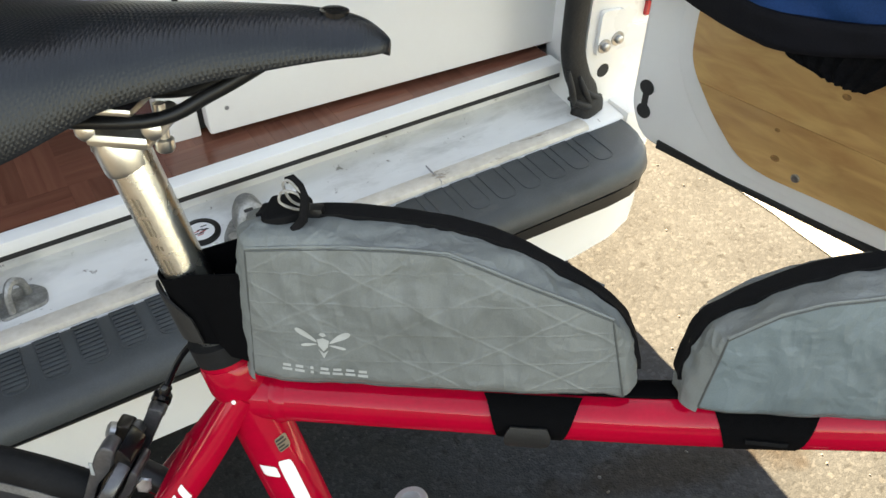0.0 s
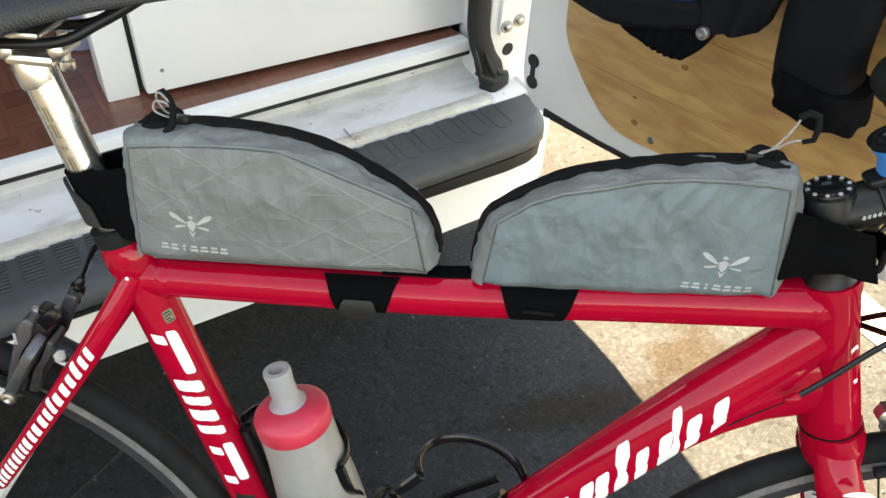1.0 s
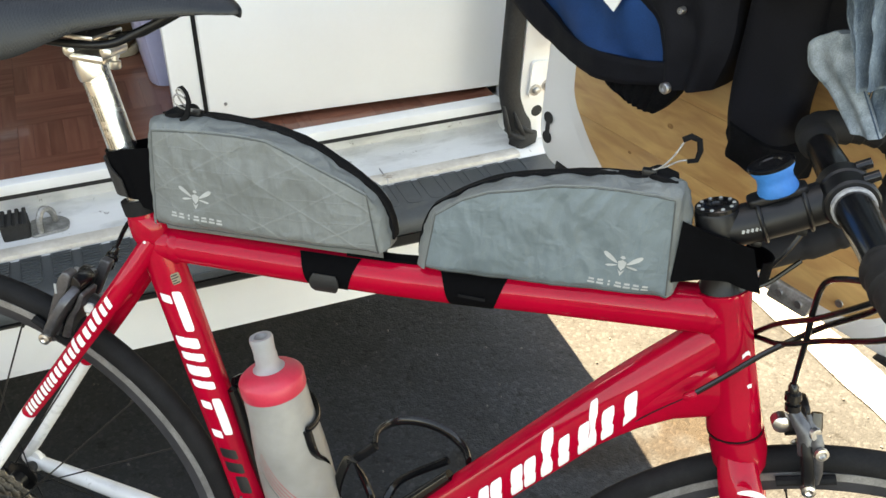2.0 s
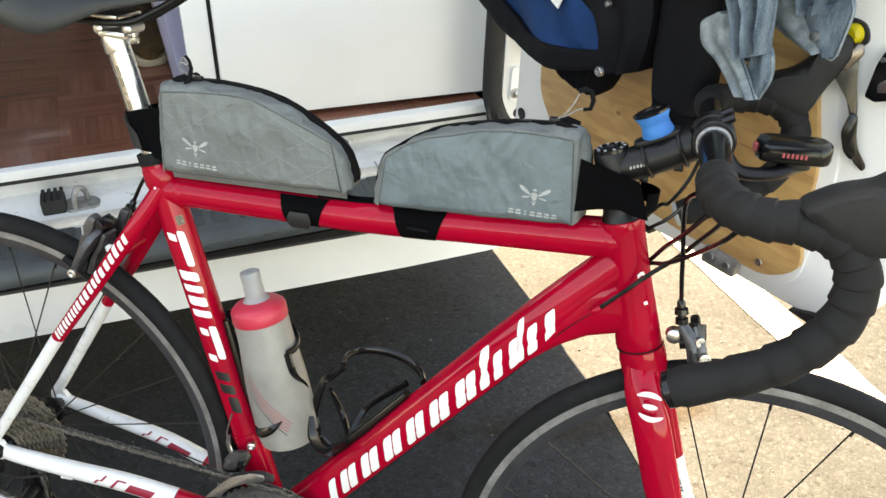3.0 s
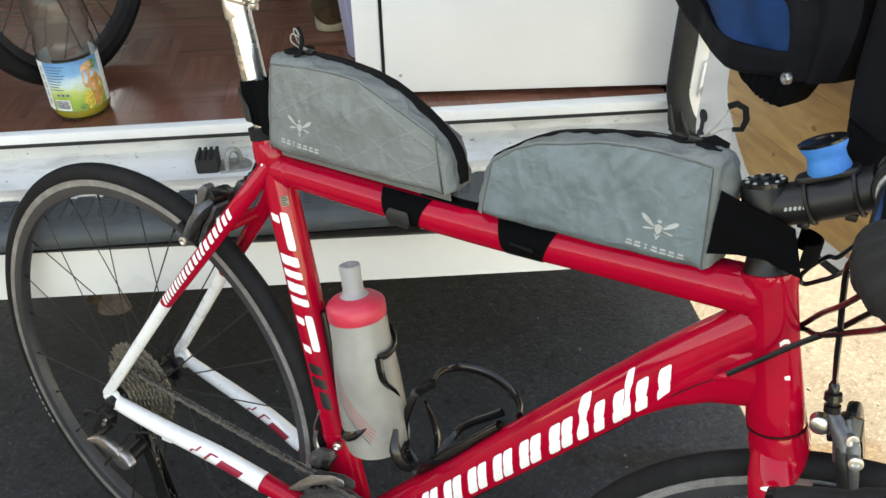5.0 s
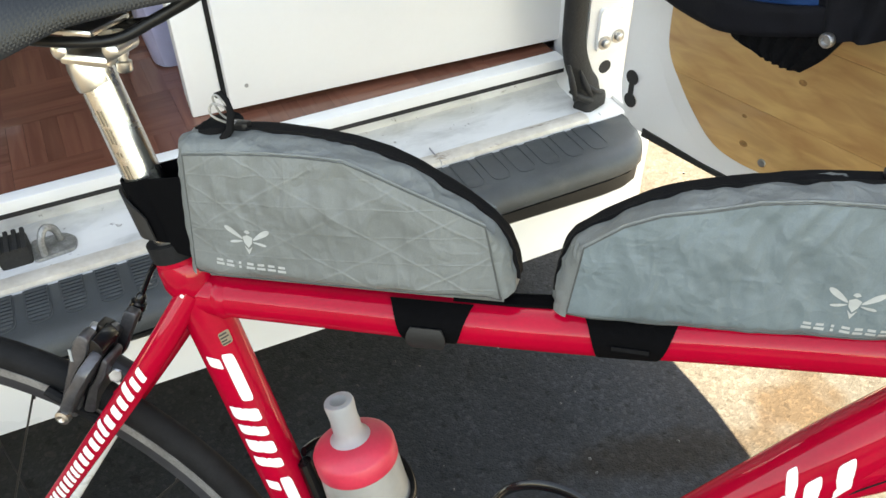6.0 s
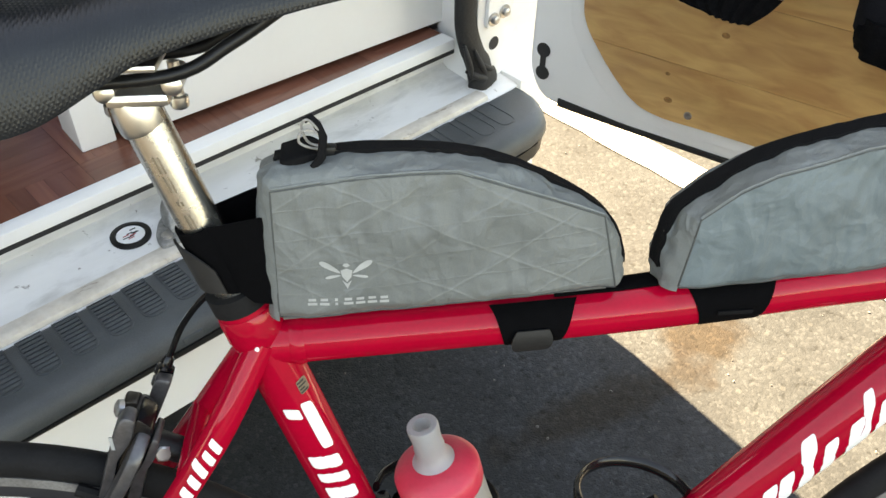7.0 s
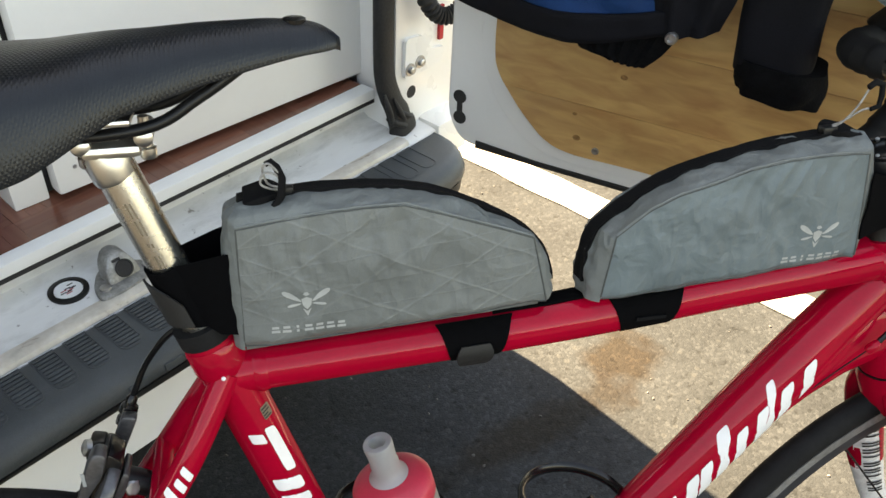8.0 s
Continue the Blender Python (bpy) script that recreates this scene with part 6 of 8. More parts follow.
        part("brake_nut", lathe([(0.0068, -0.010), (0.0068, 0.0), (0.0055, 0.001), (0, 0.001)], (-0.2285, -0.010, 0.6590), (0.35, -1, 0.25), 6), STEEL, c)
        part("cable_arm", slab(rounded([(-0.2339, 0.7000), (-0.2225, 0.6965), (-0.2452, 0.6486), (-0.2560, 0.6510)], 0.003, 3), 0.026, 0.036, xz(), soft=0.002), CALIPER, c)
        part("release_lever", slab(rounded([(-0.2578, 0.6874), (-0.2466, 0.6841), (-0.2535, 0.6600), (-0.2620, 0.6600), (-0.2654, 0.6698)], 0.003, 3), 0.018, 0.032, xz(), soft=0.002), LEVER, c)
        part("lever_bolt", lathe([(0.0070, 0), (0.0066, 0.004), (0.004, 0.0055), (0, 0.004)], (-0.2600, 0.019, 0.6800), (-0.85, -0.3, 0.4), 14), STEEL, c)
    else:
        part("pivot_bolt", lathe([(0.006, 0), (0.0055, 0.004), (0.003, 0.0045), (0, 0.003)], P(0.012, -0.030, 0.012), (bk.x * 0.6, -1, bk.z * 0.6), 14), STEEL, c)
        part("side_plate", tube([P(0.012, -0.022, 0.026), P(0.014, -0.034, 0.004), P(0.012, -0.033, -0.030), P(0.010, -0.028, -0.046)], [0.004, 0.006, 0.005, 0.004], 10, flat=0.5), metal, c)
        part("cable_arm", tube([P(0.006, cs * 0.030, -0.010), P(0.006, cs * 0.028, 0.012), lead], [0.009, 0.0085, 0.0055], 10, flat=0.8), CALIPER, c)
        part("release_lever", tube([P(0.012, cs * 0.030, 0.000), P(0.015, cs * 0.026, 0.016), P(0.017, cs * 0.022, 0.028)], [0.005, 0.0055, 0.005], 8, flat=0.6), LEVER, c)
        part("hex_bolt", lathe([(0.0062, 0), (0.0060, 0.003), (0.0036, 0.0034), (0.0032, 0.001), (0, 0.001)], P(0.016, -0.0385, -0.004), (bk.x * 0.25, -1, bk.z * 0.25), 16), ALLOY, c)
    return c


caliper("rear_brake", REAR, 0.501, 0.865, 0.032, -1, (-0.237, 0.041, 0.681), (-0.227, 0.045, 0.704), CALIPER, 1)
caliper("front_brake", FRONT, -0.313, 0.95, 0.014, 1, (0.478, -0.020, 0.712), (0.4725, -0.018, 0.737), CALIPER, -1)
part("brake_nut", lathe([(0.0085, 0), (0.0085, 0.010), (0.005, 0.012), (0, 0.012)], (0.472, -0.012, 0.696), (0.1, -1, 0), 16), ALLOY, bike)

# bottle cages
def cage(name, p0, p1, out):
    """A moulded cage on a tube from p0 to p1, its bottle on the side `out`."""
    p0, p1, out = Vector(p0), Vector(p1), Vector(out)
    up = (p1 - p0).normalized()
    b = part(name, tube([p0 + out * 0.004, (p0 + p1) / 2 + out * 0.003, p1 + out * 0.004 + up * 0.02], [0.007, 0.0085, 0.006], 10, flat=1.2), GLOSS_BLACK, bike, "glossy black moulded bottle cage")
    c = out * 0.0445
    Y = Vector((0, 1, 0))
    hoop = []
    for k in range(11):
        a = radians(168 - 190 * k / 10)
        hoop.append(p0 + up * (0.148 - 0.026 * math.cos(a)) + c + (out * math.cos(a) + Y * math.sin(a)) * 0.0445)
    part("upper_hoop", tube(smooth_path(hoop, 4), 0.0062, 8, flat=0.5), GLOSS_BLACK, b)
    part("outer_strut", tube(smooth_path([hoop[-1], hoop[-1] - up * 0.03 + out * 0.001, p0 + up * 0.06 + out * 0.082 + Y * 0.006, p0 + up * 0.015 + out * 0.060 + Y * 0.010, p0 - up * 0.004 + out * 0.035 + Y * 0.008, p0 + up * 0.000 + out * 0.012], 5), [0.006, 0.0055, 0.0055, 0.006, 0.006, 0.008], 8, flat=0.55), GLOSS_BLACK, b)
    for s in (-1, 1):
        arm = [p0 + up * 0.03 + out * 0.006 + Y * s * 0.006, p0 + up * 0.022 + out * 0.022 + Y * s * 0.034, p0 + up * 0.030 + out * 0.046 + Y * s * 0.040, p0 + up * 0.044 + out * 0.066 + Y * s * 0.032]
        part("lower_arm", tube(smooth_path(arm, 5), [0.006, 0.007, 0.007, 0.003], 8, flat=0.6), GLOSS_BLACK, b)
        if s > 0:
            part("side_strut", tube(smooth_path([p0 + up * 0.034 + out * 0.006 + Y * s * 0.008, p0 + up * 0.065 + out * 0.016 + Y * s * 0.033, p0 + up * 0.150 + out * 0.012 + Y * s * 0.016], 5), [0.006, 0.0045, 0.005], 8, flat=0.6), GLOSS_BLACK, b)
    part("base_lip", tube(smooth_path([p0 + out * 0.004, p0 - up * 0.006 + out * 0.02, p0 - up * 0.004 + out * 0.034, p0 + up * 0.008 + out * 0.040], 4), [0.008, 0.008, 0.007, 0.003], 8, flat=1.6), GLOSS_BLACK, b)
    return b


sn = Vector((math.sin(radians(73.06)), 0, math.cos(radians(73.06))))
su = Vector((-math.cos(radians(73.06)), 0, math.sin(radians(73.06))))
sb = Vector((seat_x(0.415), 0, 0.415)) + sn * 0.0205
cage("bottle_cage", sb, sb + su * 0.15, sn)
du = Vector((0.635, 0, 0.772)).normalized()
dn = Vector((-du.z, 0, du.x))
db = Vector((0.105, 0, 0.397)) + dn * 0.0275
cage("bottle_cage", db, db + du * 0.13, dn)

# frame graphics as plain slanted bars that follow the round tubes
def blocks(name, p0, ax, r, marks, mat, parent, flat=1.0, slant=0.0, near=(0, -1, 0)):
    """marks: (start, end, low, high) along the tube and across it."""
    p0, ax, near = Vector(p0), Vector(ax).normalized(), Vector(near).normalized()
    up = Vector((-ax.z, 0, ax.x)) if abs(near.y) > 0.99 else near.cross(ax)
    for a, b, lo, hi in marks:
        ca, ch, ha, hh = (a + b) / 2, (lo + hi) / 2, (b - a) / 2, (hi - lo) / 2
        bm = bmesh.new()
        lays = []
        for k in (1, 0.8, 0.5, 0.2, 0.02):
            ring = []
            for j in range(28):
                t = (j + 0.5) * math.pi / 14
                h = ch + hh * k * abs(math.sin(t)) ** 0.3 * math.copysign(1, math.sin(t))
                l = ca + ha * k * abs(math.cos(t)) ** 0.3 * math.copysign(1, math.cos(t)) + slant * (h - ch)
                an = math.asin(max(-0.97, min(0.97, h / r)))
                ring.append(bm.verts.new(p0 + ax * l + up * (r * math.sin(an)) + near * (r * flat * math.cos(an) + 0.0005)))
            lays.append(ring)
        for o, q in zip(lays, lays[1:]):
            for j in range(28):
                bm.faces.new((o[j], o[(j + 1) % 28], q[(j + 1) % 28], q[j]))
        part(name, bm, mat, parent)


dtube = [o for o in bike.children if o.name.startswith("down_tube")][0]
da = Vector((0.6315, 0, 0.7754))
word = [(0.130, 0.1695), (0.1715, 0.2135), (0.2155, 0.2595), (0.2615, 0.3035), (0.3055, 0.3475), (0.3495, 0.3955), (0.3975, 0.4420), (0.4440, 0.4840), (0.4860, 0.4970), (0.4990, 0.5420)]
marks = [(0.4885, 0.4990, -0.0175, 0.0210)]
for k, (a, b) in enumerate(word):
    if k != 8:
        w = (b - a) * 0.36
        marks += [(a, a + w, -0.0180, 0.0095), (b - w, b, -0.0180, 0.0095 if k != 6 else 0.0210)]
blocks("graphic_block", (0, 0, 0.268), da, 0.0274, marks, DECAL, dtube, 0.88, 0.95)
stube = [o for o in bike.children if o.name.startswith("seat_tube")][0]
S0 = Vector((seat_x(0.705), 0, 0.705))
marks = [(0.003, 0.050, 0.0075, 0.0150), (0.003, 0.013, -0.005, 0.0055), (0.055, 0.068, -0.006, 0.0145), (0.074, 0.084, -0.006, 0.0145), (0.090, 0.103, -0.006, 0.0145), (0.109, 0.119, -0.006, 0.0145), (0.134, 0.182, 0.0075, 0.0150), (0.134, 0.144, -0.005, 0.0055), (0.172, 0.182, -0.005, 0.0055)]
blocks("graphic_block", S0, -su, 0.0196, marks, DECAL, stube, 1.0, 0.45)
blocks("graphic_block", S0, -su, 0.0196, [(0.199, 0.212, -0.004, 0.012), (0.218, 0.232, -0.004, 0.013), (0.238, 0.262, 0.002, 0.013)], BLACK_DECAL, stube, 1.0, 0.5)
blocks("warning_label", S0, -su, 0.0196, [(-0.016, -0.004, 0.0115, 0.0175)], ETCH, stube, 1.0)
blocks("label_line", S0, -su, 0.0199, [(-0.0148, -0.0132, 0.0120, 0.0165), (-0.0118, -0.0104, 0.0120, 0.0170), (-0.0090, -0.0076, 0.0120, 0.0155), (-0.0064, -0.0050, 0.0120, 0.0168)], BLACK_DECAL, stube, 1.0)
fst = [o for o in bike.children if o.name.startswith("seat_stay")][0]
run = smooth_path([(-0.146, -0.010, 0.757), (-0.185, -0.032, 0.69), (-0.245, -0.045, 0.600), (-0.2885, -0.0522, 0.5368)], 24)
run = [p for p in run if 0.5440 < p.z < 0.6990][::-1]
for k in range(10):
    a, b = run[int(k * (len(run) - 1) / 10)], run[int((k + 1) * (len(run) - 1) / 10)]
    axs = (b - a).normalized()
    nout = (Vector((0, -1, 0)) - axs * axs.dot(Vector((0, -1, 0)))).normalized()
    L = (b - a).length
    blocks("graphic_block", a, axs, 0.0107, [(L * 0.04, L * 0.36, -0.0058, 0.0048), (L * 0.56, L * 0.88, -0.0058, 0.0078 if k in (6, 8) else 0.0048)], DECAL, fst, 1.0, 0.5, nout)
fb = [o for o in bike.children if o.name.startswith("fork_blade")][0]
for kk, (z0, w0) in enumerate(((0.634, 0.013), (0.6235, 0.008), (0.613, 0.013))):
    bm = bmesh.new()
    rows = []
    for i in range(9):
        f = i / 8 - 0.5
        x = 0.459 + f * 2 * w0 + (0.634 - z0) * 0.25
        bow = (0.004 if kk == 0 else -0.004 if kk == 2 else 0) * (1 - 4 * f * f)
        th = 0.0035 * math.sqrt(max(0.05, 1 - 3.6 * f * f))
        y = -0.0405 - 0.0125 * math.sqrt(max(0, 1 - (f * w0 / 0.0115) ** 2 * 0.6)) - (0.634 - z0) * 0.12
        rows.append([bm.verts.new((x, y, z0 + bow - th)), bm.verts.new((x, y, z0 + bow + th))])
    for u, v in zip(rows, rows[1:]):
        bm.faces.new((u[0], u[1], v[1], v[0]))
    part("fork_emblem", bm, DECAL, fb)
for z0 in (0.757, 0.724):
    bm = bmesh.new()
    rows = []
    for i in range(7):
        an = radians(-62 + i * 8)
        rows.append([bm.verts.new((head_x(z0 + dz) + 0.0232 * math.sin(an + math.pi / 2), 0.0232 * math.sin(an), z0 + dz + 0.004 * math.sin(i))) for dz in (-0.002, 0.002)])
    for u, v in zip(rows, rows[1:]):
        bm.faces.new((u[0], u[1], v[1], v[0]))
    part("head_badge", bm, DECAL, [o for o in bike.children if o.name.startswith("head_tube")][0])

farb = [o for o in bike.children if o.name.startswith("fork_blade")][1]


def blade_patch(name, t0, t1, w, proud, mat):
    """A printed field on the inner side of the far blade, from t0 to t1 down its length."""
    bm = bmesh.new()
    rows = []
    for t in np.linspace(t0, t1, 6):
        x, z = lerp([(0, 0.474), (0.35, 0.490), (0.6, 0.501), (1, 0.5225)], t), 0.565 - 0.118 * t
        cy, r = lerp([(0, 0.0415), (0.6, 0.046), (1, 0.0488)], t), lerp([(0, 0.0208), (0.6, 0.0190), (1, 0.0158)], t)
        rows.append([bm.verts.new((x + r * w * f, cy - 0.62 * r * math.sqrt(1 - (w * f) ** 2) - proud, z)) for f in (-1, -0.5, 0, 0.5, 1)])
    for a, b in zip(rows, rows[1:]):
        for k in range(4):
            bm.faces.new((a[k], a[k + 1], b[k + 1], b[k]))
    part(name, bm, mat, farb)


blade_patch("white_panel", 0.0, 1.0, 0.9, 0.0006, WHITE_PAINT)
for k in range(10):
    t = 0.06 + k * 0.092
    blade_patch("print_bar", t, t + 0.022, 0.55, 0.0012, BLACK_DECAL)
    if k % 3 != 1:
        blade_patch("print_bar", t + 0.036, t + 0.058, 0.55, 0.0012, BLACK_DECAL)

# ---- top tube bags ----
# corners of a side panel, and stations over its top: seam x and z, crown x and z, half width
BAG_A = {
    "bl": (-0.1310, 0.7840), "tt": (-0.1275, 0.8800), "ft": (0.0775, 0.8515), "br": (0.0910, 0.7950),
    "tail": [(0.0075, 0.0, 0.0255), (0.0095, 0.0, 0.0270), (0.0095, 0.001, 0.0275), (0.0075, 0.006, 0.0280)],
    "top": [(-0.1275, 0.8800, -0.1300, 0.8890, 0.0283), (-0.1020, 0.8835, -0.1040, 0.8925, 0.0290), (-0.0742, 0.8865, -0.0730, 0.8945, 0.0295), (-0.0450, 0.8882, -0.0450, 0.8938, 0.0298), (-0.0160, 0.8878, -0.0180, 0.8915, 0.0300), (0.0100, 0.8785, 0.0100, 0.8850, 0.0298), (0.0360, 0.8685, 0.0390, 0.8722, 0.0292), (0.0600, 0.8590, 0.0675, 0.8560, 0.0280), (0.0775, 0.8515, 0.0855, 0.8405, 0.0268)],
    "nose": [(0.0932, 0.8270, 0.0258), (0.0980, 0.8130, 0.0248), (0.0998, 0.7985, 0.0238)],
}
BAG_B = {
    "bl": (0.1345, 0.7880), "tt": (0.1410, 0.8450), "ft": (0.3375, 0.8950), "br": (0.3475, 0.8040),
    "tail": [(0.0085, 0.0, 0.0238), (0.0100, 0.001, 0.0250), (0.0092, 0.001, 0.0262), (0.0060, 0.0005, 0.0268)],
    "top": [(0.1410, 0.8450, 0.1400, 0.8475, 0.0270), (0.1640, 0.8640, 0.1620, 0.8640, 0.0282), (0.1850, 0.8745, 0.1860, 0.8780, 0.0292), (0.2150, 0.8825, 0.2140, 0.8875, 0.0298), (0.2400, 0.8905, 0.2400, 0.8935, 0.0300), (0.2700, 0.8950, 0.2670, 0.8985, 0.0302), (0.3000, 0.8965, 0.2960, 0.9018, 0.0302), (0.3220, 0.8962, 0.3230, 0.9040, 0.0297), (0.3375, 0.8950, 0.3430, 0.9030, 0.0290)],
    "nose": [(0.3540, 0.8800, 0.0282), (0.3575, 0.8450, 0.0272), (0.3570, 0.8090, 0.0262)],
}
# across the strip over the top, near seam to far seam: place, rise, fall of the far side
ACROSS = [(-1, 0, 0), (-0.97, 0.22, 0), (-0.90, 0.50, 0), (-0.80, 0.72, 0), (-0.68, 0.87, 0), (-0.56, 0.96, 0), (-0.47, 1, 0), (-0.34, 1.03, 0), (-0.17, 1.06, 0.0002), (0, 1.06, 0.0008), (0.15, 1.04, 0.0016), (0.30, 1.02, 0.003), (0.5, 0.97, 0.0055), (0.72, 0.80, 0.0095), (0.9, 0.42, 0.0125), (1, 0, 0.0145)]


def bag(data, cloth, tail, label, seed):
    """A stuffed top tube bag of two stiff side panels and a strip with a zip over the top; tail: -1 when its tall end is behind, 1 when it is before."""
    bl, tt, ft, br = (Vector(data[k]) for k in ("bl", "tt", "ft", "br"))
    b = thing("top_tube_bag", label, "bike bag", ((bl.x + br.x) / 2, 0, min(bl.y, br.y)), BIKE, "bags on the top tube")
    rowsT = data["top"]
    topx, topz = [r[0] for r in rowsT], [r[1] for r in rowsT]

    def bottom(x):
        return bl.y + (br.y - bl.y) * (x - bl.x) / (br.x - bl.x)

    def wrinkle(x, z, s=0):
        f = (z - bottom(x)) / 0.09
        d = 0.0016 * noise.noise(Vector((x * 26, seed * 9 + s, z * 30))) + 0.0016 * (0.22 - abs(noise.noise(Vector((x * 42 + z * 14, s + seed * 5, z * 18)))))
        d += 0.0042 * f * f * (0.2 - abs(noise.noise(Vector((x * 52 + 0.6 * math.sin(z * 60), seed * 7 + s, z * 7)))))
        return d + 0.0005 * noise.noise(Vector((x * 150, s + seed, z * 110)))

    def panel_y(x, z, sag=0.0, s=0):
        """The outward place of a side panel at (x, z)."""
        zt = float(np.interp(x, topx + [br.x], topz + [br.y])) - sag
        zb = bottom(x)
        v = max(0.0, min(1.0, (z - zb) / max(zt - zb, 0.004)))
        fz = max(0.0, min(1.0, (z - zb) / 0.08))
        xl, xr = bl.x + (tt.x - bl.x) * fz, br.x + (ft.x - br.x) * max(0.0, min(1.0, (z - br.y) / (ft.y - br.y)))
        u = max(0.0, min(1.0, (x - xl) / (xr - xl)))
        w = float(np.interp(x, topx, [r[4] for r in rowsT]))
        w = w + (data["tail"][0][2] - w) * max(0, 1 - u * 12) * (1 - v) + (data["nose"][-1][2] - w) * max(0, 1 - (1 - u) * 9) * (1 - v)
        edge = min(1.0, 9 * u, 9 - 9 * u, 8 - 8 * v)
        under = 0.0060 * max(0.0, 1 - v / 0.10) ** 2
        return w - under + 0.0026 * math.sin(math.pi * v) ** 0.8 * math.sin(math.pi * u) ** 0.4 + wrinkle(x, z, s) * (0.25 + 0.75 * max(0, edge))

    # side panels
    NU, NV = 130, 44
    for s, sag in ((-1, 0.0), (1, 0.0145)):
        loops = []
        for i in range(NU + 1):
            f = i / NU
            x1 = tt.x + (ft.x - tt.x) * f
            t = Vector((x1, float(np.interp(x1, topx, topz)) - sag))
            g = bl.lerp(br, f)
            loops.append([Vector((p.x, s * panel_y(p.x, p.y, sag, s), p.y)) for p in [g.lerp(t, j / NV) for j in range(NV + 1)]])
        part("side_panel", rings(bmesh.new(), loops, close=False), cloth, b, "grey laminate cloth side panel")
    # the strip round the tall end, over the top and down the other end
    seq = []
    for f, (off, rise, w) in zip((0.0, 0.35, 0.7, 0.92), data["tail"]):
        q = bl.lerp(tt, f)
        seq.append((q.x, q.y, q.x - off, q.y + rise, w, f))
    seq += [(*r, 1.0) for r in rowsT]
    for f, (cx, cz, w) in zip((0.3, 0.65, 1.0), data["nose"]):
        q = ft.lerp(br, f)
        seq.append((q.x, q.y, cx, cz, w, 1.0 - f))
    crown = smooth_path([(q[2], q[3], 0) for q in seq], 8)
    loops, zips = [], []
    for i, c in enumerate(crown):
        k, f = divmod(i, 8)
        a = seq[k]
        d = seq[min(k + 1, len(seq) - 1)]
        f /= 8
        q = [a[j] + (d[j] - a[j]) * f for j in range(6)]
        run = crown[min(i + 1, len(crown) - 1)] - crown[max(i - 1, 0)]
        out = Vector((-run.y, 0, run.x)).normalized()
        loop, zl = [], []
        for cc, kk, sag in ACROSS:
            x, z = q[0] + (c.x - q[0]) * kk, q[1] + (c.y - q[1]) * kk
            lift = 0.0022 * noise.noise(Vector((x * 45, cc * 3 + seed, z * 45))) + 0.0034 * (0.2 - abs(noise.noise(Vector((x * 70, cc * 1.1, z * 70 + seed)))))
            lift *= min(1, 5 * (1 - abs(cc)))
            n = out
            p = Vector((x, q[4] * cc, z - sag * q[5])) + n * lift
            loop.append(p)
            if -0.36 < cc < 0.32:
                zl.append(p - n * lift * 0.75 + n * (0.0012 if abs(cc + 0.08) < 0.12 else 0.0020))
        loops.append(loop)
        zips.append((i, zl, out))
    part("gusset", rings(bmesh.new(), loops, close=False), GUSSET, b, "pale grey laminate gusset")
    first, last = (4 * 8 + 2, len(crown) - 4) if tail < 0 else (4, 4 * 8 + 7 * 8 - 3)
    lay = [z + [z[-1] - n * 0.004, z[0] - n * 0.004] for i, z, n in zips if first <= i <= last]
    part("zip", rings(bmesh.new(), lay), ZIP, b, "black water-resistant zip")
    # base that hugs the tube
    loops = []
    for i in range(25):
        p = bl.lerp(br, i / 24)
        w = 0.0200 + 0.0030 * math.sin(math.pi * i / 24)
        tube_top = float(np.interp(p.x, [-0.143, 0.10, 0.25, 0.405], [0.7700, 0.7810, 0.7965, 0.8115]))
        loops.append([Vector((p.x, y, z)) for y, z in ((-w, p.y + 0.0005), (-0.012, p.y + 0.001), (-0.006, tube_top + 0.0005), (0.006, tube_top + 0.0005), (0.012, p.y + 0.001), (w, p.y + 0.0005))])
    part("base", rings(bmesh.new(), loops, close=False), cloth, b)
    # bound seams of the side panels
    for s, sag in ((-1, 0.0), (1, 0.0145)):
        line = [Vector((x, 0, z - sag)) for x, z in zip(topx, topz)]
        pts = [line[0].lerp(Vector((bl.x, 0, bl.y)), f) for f in (1.0, 0.75, 0.5, 0.25)] + line + [line[-1].lerp(Vector((br.x, 0, br.y)), f) for f in (0.25, 0.5, 0.75, 1.0)]
        fine = [p.lerp(q, j / 5) for p, q in zip(pts, pts[1:]) for j in range(5)] + [pts[-1]]
        # dark line below the seam ridge paints the shade of its groove
        part("seam_groove_shade", tube([(p.x, s * (panel_y(p.x, p.z, sag, s) - 0.0003), p.z - 0.0004) for p in fine], 0.0007, 6), PIPING_AND_SHADE, b)
        part("bound_seam", tube([(p.x, s * (panel_y(p.x, p.z, sag, s) - 0.0007), p.z + 0.0012) for p in fine[20:-20]], 0.0011, 6), GUSSET, b)
        part("bottom_piping", tube([(p.x, s * (panel_y(p.x, p.y, sag, s) + 0.0002), p.y) for p in [bl.lerp(br, j / 40) + Vector((0, 0.0012)) for j in range(41)]], 0.0008, 6), PIPING_AND_SHADE, b)
    # zip garage and pull
    t = -tail
    gx, gz = (-0.1085, 0.8925) if tail < 0 else (0.3260, 0.9042)
    flap = rounded([(-0.013, -0.015), (0.004, -0.016), (0.0125, -0.008), (0.0125, 0.008), (0.004, 0.014), (-0.013, 0.013)], 0.004)
    garage = []
    for h in (-0.003, 0.0022, 0.0030):
        sc = 1.0 if h < 0.0025 else 0.9
        garage.append([Vector((gx + t * p * sc, q * sc - 0.001, gz + h + 0.0035 * math.exp(-((p - 0.004) / 0.008) ** 2) - 0.10 * abs(q))) for p, q in flap])
    part("zip_garage", rings(bmesh.new(), garage), ZIP, b, "black zip garage")
    if tail < 0:
        base = Vector((-0.0935, -0.006, 0.8965))
